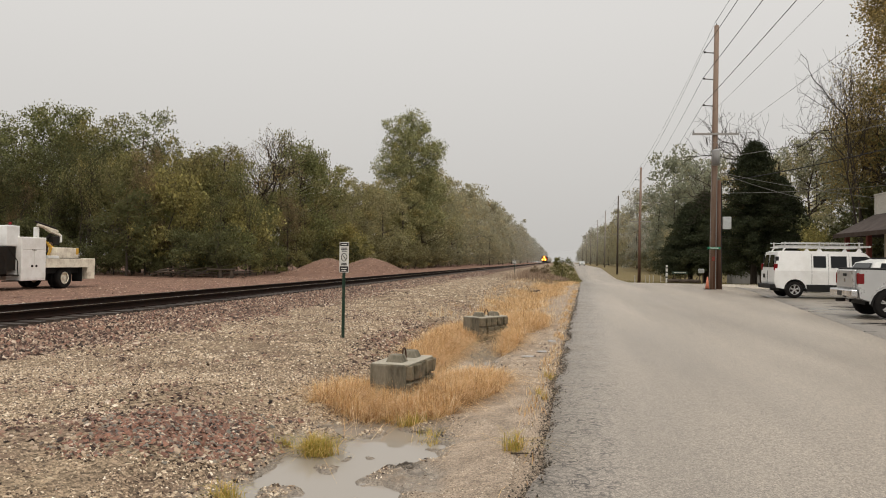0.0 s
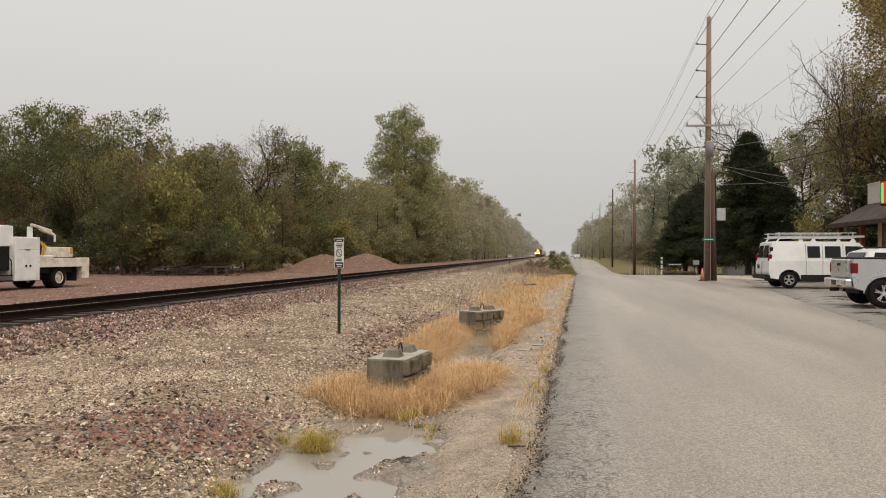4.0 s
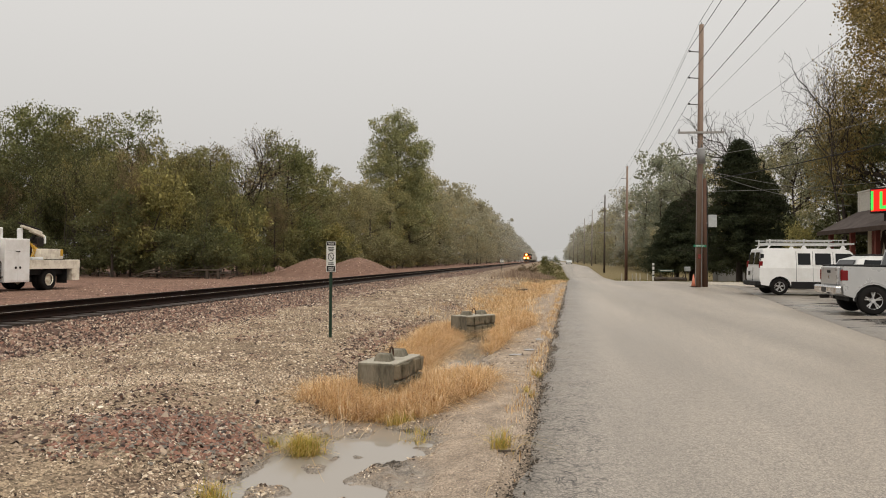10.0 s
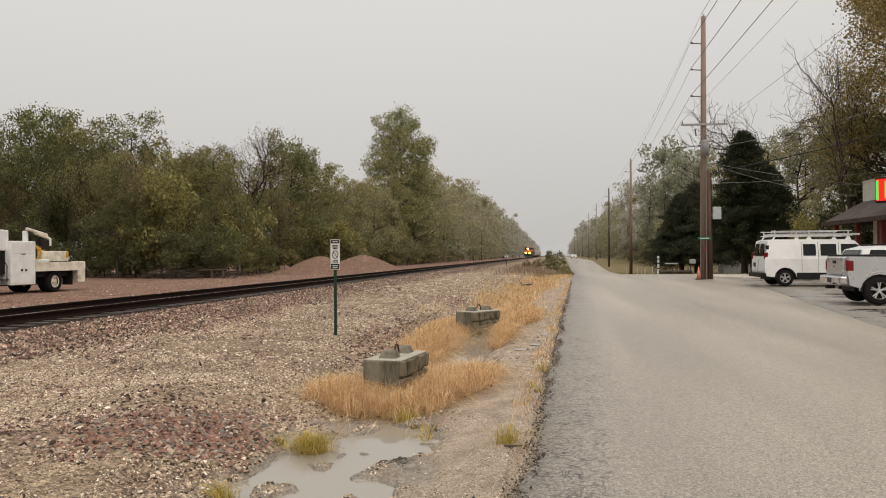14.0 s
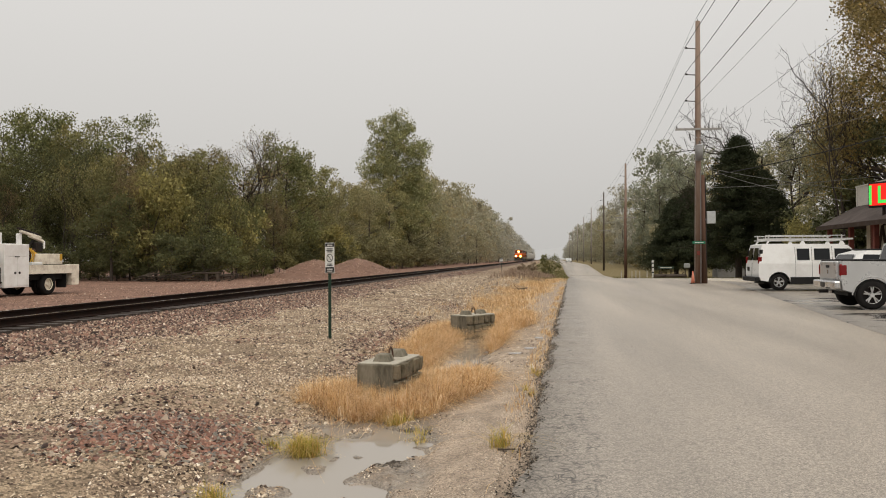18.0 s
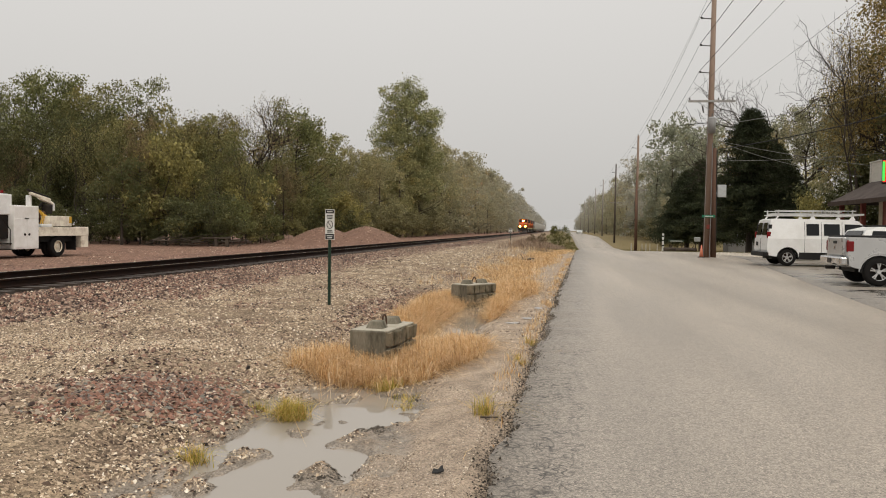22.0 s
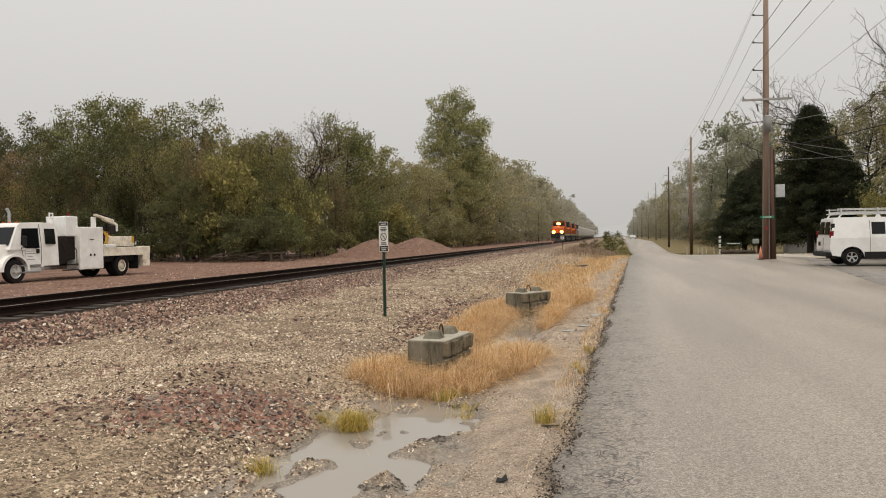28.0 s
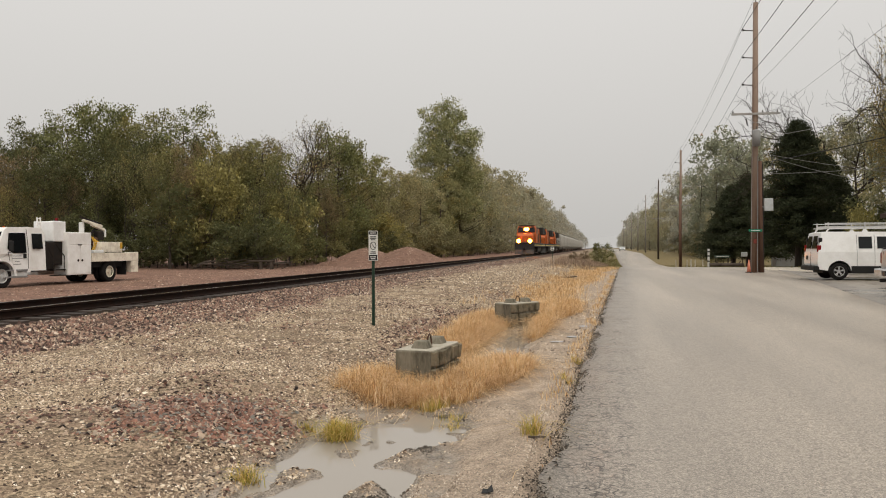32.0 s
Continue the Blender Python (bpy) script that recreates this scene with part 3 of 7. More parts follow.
tagged(sheet("ground",
             spaced((-1500, -300, 300), (-300, -80, 44), (-80, -30, 5), (-30, -14, 0.8), (-14, -8, 0.25), (-8, -3.0, 0.16), (-3.0, -0.9, 0.045), (-0.9, 0.4, 0.08), (0.4, 4, 0.6), (4, 16, 1.0), (16, 80, 8), (80, 300, 44), (300, 1500, 300)),
             spaced((-60, 0, 6), (0, 3, 0.5), (3, 4.4, 0.085), (4.4, 8, 0.045), (8, 9, 0.085), (9, 20, 0.16), (20, 60, 0.8), (60, 200, 4), (200, 700, 25), (700, 2700, 500)),
             land, GROUND), "damp gravel, dirt and grass ground beside the road", "ground", kind="structure")


def strip(name, ys, left, right, height, material, n=8):
    """A paved strip with a low edge, from left(y) to right(y)."""
    v, q = [], []
    for y in ys:
        a, b = left(y), right(y)
        row = [(a - 0.02, y, height(a, y) - 0.12)] + [(a + (b - a) * i / n, y, height(a + (b - a) * i / n, y)) for i in range(n + 1)] + [(b + 0.02, y, height(b, y) - 0.12)]
        v += row
    w = n + 3
    for j in range(len(ys) - 1):
        for i in range(w - 1):
            k = j * w + i
            q.append((k, k + 1, k + w + 1, k + w))
    me = indexed_mesh(name, v, q, material)
    return new(name, me)


def paved(x, y):
    return dip(y) + 0.008 * smooth_noise(x, y, 0.08)


def ragged_left(y):
    return road_left(y) + (0.09 * smooth_noise(1.0, y, 1.3) + 0.05 * smooth_noise(2.0, y, 4.0)) * (1 if y < 60 else 0.3)


ROADYS = spaced((-40, 3, 1.0), (3, 30, 0.12), (30, 70, 0.6), (70, 200, 4), (200, 700, 20))
tagged(strip("road", ROADYS, ragged_left, road_right, paved, ASPHALT), "worn damp grey asphalt road with a broken edge", "road", kind="structure")


def lot_right(y):
    return 30.0


tagged(strip("parking_lot", spaced((-40, 10, 4), (10, 50, 1.0), (50, 57, 1.0)), lambda y: road_right(y) + 0.02, lot_right, lambda x, y: paved(x, y) + 0.012 + 0.015 * smooth_noise(x, y, 0.35, 4.0), LOT, 14),
       "wet patched asphalt parking lot beside the road", "parking lot", kind="structure")
tagged(strip("concrete_pad", spaced((47, 61, 1.0)), lambda y: road_right(y) - 0.6 + max(0, 51 - y) * 0.6, lambda y: 24.0, lambda x, y: paved(x, y) + 0.034, CONCRETE_PAD, 8),
       "pale concrete apron at the edge of the parking lot", "pavement", kind="structure")


def pool(name, cx, cy, rx, ry, z, label):
    bm = bmesh.new()
    ring = [bm.verts.new((cx + rx * math.cos(a), cy + ry * math.sin(a), z)) for a in [i * math.tau / 40 for i in range(40)]]
    bm.faces.new(ring)
    return tagged(mesh_object(name, bm, WATER), label, "puddle", "puddles", "structure")


pool("puddle", -1.85, 5.5, 1.5, 2.2, -0.176, "shallow muddy rain puddle reflecting the grey sky")
for px, py, rx, ry in ((-0.22, 13.0, 0.17, 0.13), (-0.46, 12.2, 0.16, 0.09), (-0.12, 14.7, 0.11, 0.16), (0.1, 17.5, 0.12, 0.3)):
    pool("puddle", px, py, rx, ry, land(px, py) + 0.006, "small rain puddle on the packed verge")
pool("puddle", -1.45, 13.4, 0.7, 3.0, -0.19, "thin rain puddle among dry grass")


# ---- railway ----
TRACK_X, RAIL_Z = -11.03, 0.40
track = thing("railway_track", pose(0, 0, 0), "single railway track with rusty rails on dark ties", "railway track", kind="structure")


def rail(x):
    outline = [(-0.076, 0), (0.076, 0), (0.076, 0.012), (0.02, 0.03), (0.01, 0.05), (0.01, 0.12), (0.036, 0.132), (0.036, 0.163), (-0.036, 0.163), (-0.036, 0.132), (-0.01, 0.12), (-0.01, 0.05), (-0.02, 0.03), (-0.076, 0.012)]
    bm = bmesh.new()
    ys = [-60, 0, 60, 200, 800]
    loops = [[bm.verts.new((x + u, y, RAIL_Z - 0.169 + w)) for u, w in outline] for y in ys]
    for a, b in zip(loops, loops[1:]):
        for i in range(len(outline)):
            j = (i + 1) % len(outline)
            bm.faces.new((a[i], a[j], b[j], b[i]))
    r = part("rail", bm, RAIL, track)
    bm = bmesh.new()
    box(bm, x - 0.03, x + 0.03, -60, 800, RAIL_Z - 0.008, RAIL_Z, 0)
    part("running_surface", bm, RAILTOP, r, "polished running surface of a rail")


for side in (-0.752, 0.752):
    rail(TRACK_X + side)

# ---- concrete blocks ----
def concrete_block(x, y, z, turn, label):
    """A cast barrier block: two lifting lugs on top, a wire loop between them, one long side of moulded stones."""
    t = thing("concrete_block", pose(x, y, z, 0, 0, turn), label, "concrete block", "concrete blocks by the road")
    w, d, h = 0.5, 0.95, 0.62
    body = boxed(-w / 2, w / 2 - 0.05, -d / 2, d / 2, 0, h, 0.022, 2)
    for v in body.verts:
        v.co += 0.006 * Vector((smooth_noise(v.co.x * 9, v.co.y * 9, 1), smooth_noise(v.co.y * 9, v.co.z * 9, 1, 2), 0))
    part("body", body, BLOCK, t)
    # thin slab that carries the painted brightness of the top
    crown = boxed(-w / 2 + 0.012, w / 2 - 0.03, -d / 2 + 0.012, d / 2 - 0.012, h - 0.02, h + 0.005, 0.008)
    part("top_face", crown, LITTOP, t, "block top, painted paler for the light from above")
    rng = random.Random(int(x * 100))
    cols, rowz = [0.0, 0.2, 0.43, 0.66, 0.84, 1.0], [0.0, 0.2, 0.42, 0.62]
    for r0, r1 in zip(rowz, rowz[1:]):
        cut = sorted(min(1, max(0, c + (rng.uniform(-0.06, 0.06) if 0 < c < 1 else 0))) for c in cols)
        for c0, c1 in zip(cut, cut[1:]):
            bm = bmesh.new()
            out = rng.uniform(-0.012, 0.02)
            vs = box(bm, w / 2 - 0.06, w / 2 + out, -d / 2 + c0 * d + 0.016, -d / 2 + c1 * d - 0.016, r0 + 0.016, r1 - 0.016, 0.012, 1)
            for v in bm.verts:
                if v.co.x > w / 2 - 0.04:
                    v.co.x += rng.uniform(-0.012, 0.012)
            part("stone", bm, BLOCKFACE, t)
    for s in (-0.24, 0.24):
        bm = bmesh.new()
        vs = box(bm, -0.11, 0.11, s - 0.105, s + 0.105, h - 0.005, h + 0.09)
        for v in bm.verts:
            if v.co.z > h + 0.05:
                v.co.x *= 0.68
                v.co.y = s + (v.co.y - s) * 0.68
        bmesh.ops.bevel(bm, geom=list(bm.edges), offset=0.012, segments=2, affect="EDGES", profile=0.5)
        part("lug", bm, BLOCK, t)
    bm = bmesh.new()
    pts = [(0.0, 0.0 + 0.075 * math.cos(a), h - 0.03 + 0.17 * math.sin(a)) for a in [math.pi * i / 10 for i in range(11)]]
    polyline(bm, pts, 0.011)
    part("lifting_loop", bm, RUST, t, "rusty lifting loop")
    return t


concrete_block(-1.87, 9.02, -0.34, -8.5, "weathered grey concrete block with lifting lugs in dry grass")
concrete_block(-1.58, 16.33, -0.33, -34, "stained grey concrete block with moulded stone face in dry grass")


# ---- warning signs ----
def warning_sign(x, y, z, turn, h, w, panel, label):
    t = thing("warning_sign", pose(x, y, z, 0, 0, turn), label, "sign", "railway warning signs")
    bm = bmesh.new()
    box(bm, -0.022, 0.022, -0.006, 0.006, -0.3, h - 0.05)
    for s in (-0.022, 0.022):
        box(bm, s - 0.005, s + 0.005, -0.022, 0.004, -0.3, h - 0.05)
    part("post", bm, GREENPOST, t, "dark green steel post")
    board = part("panel", boxed(-w / 2, w / 2, -0.032, -0.024, h - panel, h, 0.006), SIGNWHITE, t, "white warning panel with black bands")
    top, foot = panel * 0.13, panel * 0.2
    part("band", boxed(-w / 2 + 0.008, w / 2 - 0.008, -0.036, -0.031, h - top, h - 0.012), SIGNBLACK, board)
    part("band", boxed(-w / 2 + 0.008, w / 2 - 0.008, -0.036, -0.031, h - panel + 0.012, h - panel + foot), SIGNBLACK, board)
    # lettering too small to read, as bars
    for z0, ww, mat in ((h - top * 0.6, 0.6, SIGNWHITE), (h - panel * 0.2, 0.62, SIGNBLACK), (h - panel * 0.25, 0.7, SIGNBLACK), (h - panel * 0.3, 0.5, SIGNBLACK), (h - panel * 0.7, 0.55, SIGNBLACK), (h - panel * 0.745, 0.62, SIGNBLACK), (h - panel + foot * 0.66, 0.62, SIGNWHITE), (h - panel + foot * 0.34, 0.5, SIGNWHITE)):
        part("text_bar", boxed(-w / 2 * ww, w / 2 * ww, -0.0385, -0.0355, z0 - 0.007, z0 + 0.007), mat, board)
    bm = bmesh.new()
    ring = [(0.05 * math.cos(a), -0.035, h - panel * 0.5 + 0.068 * math.sin(a)) for a in [i * math.tau / 20 for i in range(21)]]
    polyline(bm, ring, 0.006, 5)
    tube(bm, (-0.035, -0.035, h - panel * 0.5 + 0.05), (0.035, -0.035, h - panel * 0.5 - 0.05), 0.006, seg=5)
    part("prohibition_ring", bm, SIGNBLACK, board)


warning_sign(-3.81, 13.0, 0.16, 14, 1.63, 0.165, 0.54, "white and black warning sign on a green steel post")
warning_sign(-4.4, 73.0, 0.12, 4, 1.45, 0.34, 0.42, "small white square sign on a dark post beside the track")


# ---- utility poles and wires ----
def utility_pole(x, y, z, h, arm_z, standoffs, mat=None, lean=0.0, r=0.17, arm=2.6, label="weathered wooden utility pole with crossarm"):
    mat = mat or WOODPOLE
    t = thing("utility_pole", pose(x, y, z, 0, lean, 0), label, "utility pole", "poles along the road")
    bm = bmesh.new()
    tube(bm, (0, 0, -0.5), (0, 0, h), r, r * 0.6, 14)
    part("shaft", bm, mat, t, smooth=True)
    if arm_z:
        part("crossarm", boxed(-arm / 2, arm / 2, -0.24, -0.14, arm_z - 0.06, arm_z + 0.06, 0.008), ARMWOOD, t)
        for s in (-0.47, 0.14, 0.44):
            bm = tubed((arm * s, -0.19, arm_z + 0.05), (arm * s, -0.19, arm_z + 0.2), 0.045, 0.03, 8)
            part("insulator", bm, INSUL, t)
        for s in (-1, 1):
            part("brace", tubed((s * 0.75, -0.13, arm_z - 0.04), (0, -0.14, arm_z - 0.55), 0.018, seg=5), GALV, t)
    for sz in standoffs:
        s = part("standoff", tubed((-0.08, 0, sz), (-0.62, 0, sz + 0.05), 0.035, 0.028, 8), INSUL, t, "horizontal line-post insulator")
        part("clamp", boxed(-0.7, -0.6, -0.05, 0.05, sz + 0.01, sz + 0.11, 0.01), DARKSTEEL, s)
    part("top_pin", tubed((0, -0.0, h - 0.02), (0, 0, h + 0.16), 0.03, 0.02, 8), INSUL, t)
    return t


MAIN = utility_pole(8.72, 45.6, 0.0, 15.35, 9.0, (13.75, 12.2, 10.65), lean=0.4, r=0.215, label="tall weathered wooden utility pole with crossarm and standoff insulators")
bm = tubed((0.0, -0.42, 7.15), (0.0, -0.42, 8.0), 0.21, 0.21, 14)
bm2 = part("transformer", bm, TRANSGREY, MAIN, "grey cylindrical transformer", smooth=True)
part("transformer_lid", tubed((0.0, -0.42, 8.0), (0.0, -0.42, 8.06), 0.22, 0.15, 14), GALV, bm2)
part("bushing", tubed((0.0, -0.42, 8.06), (0.0, -0.42, 8.26), 0.04, 0.03, 8), INSUL, bm2)
part("cutout_fuse", tubed((-0.42, -0.1, 8.35), (-0.5, -0.12, 8.75), 0.04, 0.05, 6), INSUL, MAIN)
part("name_plate", boxed(-0.36, 0.36, -0.29, -0.275, 2.32, 2.46, 0.004), surface("street_sign_green", (0.02, 0.2, 0.11), 0.5, bump=0), MAIN, "small green street sign")
part("text_bar", boxed(-0.24, 0.24, -0.294, -0.288, 2.37, 2.41), SIGNWHITE, MAIN)
part("conduit", tubed((0.12, -0.2, 0.0), (0.12, -0.18, 6.6), 0.022, seg=8), TRANSGREY, MAIN, "grey conduit pipe")
part("notice", boxed(-0.1, 0.07, -0.262, -0.245, 1.65, 1.9, 0.01), surface("faded_red_notice", (0.2, 0.045, 0.032), 0.7), MAIN, "faded red notice plate")
part("ground_wire", tubed((-0.2, -0.1, 0.0), (-0.15, -0.08, 9.0), 0.012, seg=5), GALV, MAIN)

STUB = utility_pole(9.12, 45.85, 0.0, 6.35, 0, (), REDPOLE, -0.4, 0.19, label="short brown wooden service pole beside a taller pole")
part("meter_box", boxed(0.18, 0.66, -0.2, 0.02, 3.5, 4.22, 0.02), BOXGREY, STUB, "grey electrical meter box")
part("bracket", boxed(0.1, 0.2, -0.12, -0.04, 3.7, 3.78), GALV, STUB)
part("drop_pipe", tubed((0.13, -0.1, 0.4), (0.13, -0.1, 6.2), 0.025, seg=8), WIRE, STUB)

FARPOLES = [(9.9, 98.5, 14.7, 7.8), (10.9, 150.0, 15.2, 7.8), (11.6, 205.0, 15.0, 8.0), (12.2, 260.0, 15.5, 8.0), (12.2, 315.0, 15.5, 8.0), (12.2, 370.0, 15.5, 8.0), (12.2, 430.0, 15.5, 8.0)]
for fx, fy, fh, fa in FARPOLES:
    utility_pole(fx, fy, dip(fy), fh, fa, (fh - 1.6, fh - 3.1, fh - 4.6), FARPOLE if fy > 160 else (DARKPOLE if fy > 120 else None), lean=0.3, r=0.2)
utility_pole(9.75, 97.5, dip(97), 9.0, 0, (), REDPOLE, 0.0, 0.16, label="brown wooden pole beside the road")
utility_pole(8.0, -8.0, 0.0, 15.3, 9.0, (13.75, 12.2, 10.65), r=0.2)


def wire(a, b, sag, r, label="dark overhead power line", n=18, mat=None):
    bm = bmesh.new()
    a, b = Vector(a), Vector(b)
    pts = [a.lerp(b, i / n) - Vector((0, 0, sag * 4 * (i / n) * (1 - i / n))) for i in range(n + 1)]
    polyline(bm, pts, r, 4)
    return tagged(mesh_object("wire", bm, mat or WIRE), label, "wire", "overhead wires")


spans = [(8.0, -8.0, 0.0, 15.3), (8.72, 45.6, 0.0, 15.35)] + [(fx, fy, dip(fy), fh) for fx, fy, fh, fa in FARPOLES]
for (ax, ay, az, ah), (bx, by, bz, bh) in zip(spans, spans[1:]):
    thick = 0.018 if by < 60 else 0.01
    for k in range(3):
        wire((ax - 0.65, ay, az + ah - 1.52 - 1.55 * k), (bx - 0.65, by, bz + bh - 1.52 - 1.55 * k), 0.25 if by < 60 else 0.6, thick)
    wire((ax, ay, az + ah + 0.14), (bx, by, bz + bh + 0.14), 0.2 if by < 60 else 0.5, thick * 0.8)
    if by < 160:
        for s in (-1.22, 1.14):
            wire((ax + s, ay - 0.19, az + (9.2 if ay < 60 else 8.0)), (bx + s, by - 0.19, bz + (9.2 if by < 60 else 8.0)), 0.3 if by < 60 else 0.7, 0.008)
# service drops to the building and across the lot
wire((9.25, 45.6, 6.75), (17.35, 45.3, 5.3), 0.12, 0.012, "grey service cable to the building", mat=GREYWIRE)
wire((9.25, 45.6, 6.7), (17.0, 45.4, 4.7), 0.3, 0.012, "grey service cable to the building", mat=GREYWIRE)
wire((9.25, 45.6, 6.25), (22.0, 30.0, 8.9), 0.45, 0.022, "thick dark service cable over the lot")
wire((9.3, 45.7, 5.6), (26.0, 52.0, 7.4), 0.3, 0.012, "grey service cable over the cedars", mat=GREYWIRE)
wire((8.72, 45.5, 7.6), (26.0, 49.0, 12.5), 0.6, 0.014, "grey service cable over the cedars", mat=GREYWIRE)

# ---- traffic cone and roadside bits ----
cone = thing("traffic_cone", pose(8.32, 45.0, 0.02), "faded orange traffic cone at the foot of the pole", "traffic cone")
part("base", boxed(-0.18, 0.18, -0.18, 0.18, 0, 0.03, 0.008), BLACK, cone)
part("cone", tubed((0, 0, 0.03), (0, 0, 0.72), 0.12, 0.022, 16), CONEORANGE, cone, smooth=True)
part("collar", tubed((0, 0, 0.4), (0, 0, 0.5), 0.074, 0.058, 16), surface("cone_faded", (0.75, 0.3, 0.2), 0.5), cone)

scrap = bmesh.new()
vs = [scrap.verts.new(p) for p in ((0, 0, 0.0), (0.07, -0.01, 0.004), (0.15, 0.02, 0.02), (0.13, 0.09, 0.075), (0.075, 0.07, 0.02), (0.02, 0.08, 0.03))]
scrap.faces.new(vs)
got = bmesh.ops.extrude_face_region(scrap, geom=scrap.faces[:])
for v in got["geom"]:
    if isinstance(v, bmesh.types.BMVert):
        v.co.z += 0.012
ob = tagged(mesh_object("rubber_scrap", scrap, RUBBERMAT), "torn scrap of black rubber on the gravel verge", "debris")
ob.matrix_basis = pose(-0.53, 4.6, land(-0.53, 4.6) + 0.004, 0, 0, 10) @ Matrix.Scale(0.5, 4)
scrap = bmesh.new()
box(scrap, -0.05, 0.05, -0.02, 0.02, 0, 0.012, 0.005)
ob = tagged(mesh_object("paper_scrap", scrap, PAPER), "small white paper scrap in the mud", "litter")
ob.matrix_basis = pose(-1.28, 5.15, land(-1.28, 5.15), 0, 0, 20)


ob = tagged(mesh_object("paper_scrap", boxed(-0.06, 0.06, -0.03, 0.03, 0, 0.014, 0.005), PAPER), "crumpled white scrap beside dry grass", "litter")
ob.matrix_basis = pose(-0.95, 13.4, land(-0.95, 13.4), 0, 0, 35)
ob = tagged(mesh_object("stick", tubed((-0.07, 0, 0.008), (0.07, 0.01, 0.012), 0.008, 0.005, 6), BRUSH), "short dark stick on the gravel verge", "stick")
ob.matrix_basis = pose(-0.3, 5.95, land(-0.3, 5.95) + 0.004)
fallen = thing("fallen_branch", pose(-1.4, 38.4, land(-1.4, 38.4)), "dark broken branch lying in dry verge grass", "branch")
part("limb", tubed((-0.35, 0, 0.05), (0.4, 0.1, 0.12), 0.05, 0.03, 7), BRUSH, fallen)
part("twig", tubed((-0.1, 0.02, 0.07), (-0.3, 0.05, 0.34), 0.025, 0.01, 5), BRUSH, fallen)
part("twig", tubed((0.1, 0.04, 0.09), (0.35, 0.0, 0.02), 0.025, 0.012, 5), BRUSH, fallen)


# ---- wheels and vehicles ----
def wheel(parent, x, y, r, w, rim_mat, spokes=5, rim=0.62, face=1, holes=0):
    """A wheel on an axle along the vehicle's width; face: the side of the vehicle that it looks to."""
    bm = bmesh.new()
    prof = [(0.60, 0.5), (0.72, 0.5), (0.9, 0.49), (0.97, 0.42), (1.0, 0.3), (1.0, -0.3), (0.97, -0.42), (0.9, -0.49), (0.72, -0.5), (0.6, -0.5)]
    seg = 28
    rings = [[bm.verts.new((x + r * p * math.sin(i * math.tau / seg), y + w * q, r + r * p * math.cos(i * math.tau / seg))) for p, q in prof] for i in range(seg)]
    for i in range(seg):
        a, b = rings[i], rings[(i + 1) % seg]
        for k in range(len(prof) - 1):
            bm.faces.new((a[k], a[k + 1], b[k + 1], b[k]))
    tyre = part("wheel", bm, TYRE, parent, "black tyre on a pale rim", smooth=True)
    bm = bmesh.new()
    tube(bm, (x, y - w * 0.2 * face, r), (x, y + w * 0.1 * face, r), r * rim, seg=24)
    part("rim", bm, DARKSTEEL if spokes else rim_mat, tyre)
    bm = bmesh.new()
    ring = [(x + r * rim * 0.96 * math.sin(i * math.tau / 24), y + w * 0.38 * face, r + r * rim * 0.96 * math.cos(i * math.tau / 24)) for i in range(25)]
    polyline(bm, ring, r * 0.055, 5)
    tube(bm, (x, y + w * 0.1 * face, r), (x, y + w * 0.42 * face, r), r * 0.2, r * 0.15, 12)
    for i in range(spokes):
        a = i * math.tau / spokes
        for da in (-0.16, 0.16):
            tube(bm, (x + r * 0.15 * math.sin(a), y + w * 0.33 * face, r + r * 0.15 * math.cos(a)), (x + r * rim * 0.95 * math.sin(a + da), y + w * 0.36 * face, r + r * rim * 0.95 * math.cos(a + da)), r * 0.055, seg=5)
    for i in range(holes):
        a = i * math.tau / holes
        tube(bm, (x + r * 0.33 * math.sin(a), y + w * 0.05 * face, r + r * 0.33 * math.cos(a)), (x + r * 0.33 * math.sin(a), y + w * 0.2 * face, r + r * 0.33 * math.cos(a)), r * 0.05, seg=6)
    part("hub", bm, rim_mat, tyre)


def sided(bm, pts, y, th=0.012):
    """A flat panel on a vehicle's side, from its outline of (x, z) points."""
    slab(bm, pts, y - th, y + th)
    return bm


def both(name, pts, y, mat, parent, th=0.012, label=""):
    for s in (-1, 1):
        part(name, sided(bmesh.new(), pts, s * y, th), mat, parent, label)


def squeeze(bm, z0, z1, k):
    for v in bm.verts:
        if v.co.z > z0:
            v.co.y *= 1 - k * min(1, (v.co.z - z0) / (z1 - z0))


def rounded(bm, off=0.03, seg=2):
    bmesh.ops.bevel(bm, geom=[e for e in bm.edges if len(e.link_faces) == 2 and e.calc_face_angle(0) > 0.5], offset=off, segments=seg, affect="EDGES", profile=0.5, clamp_overlap=True)


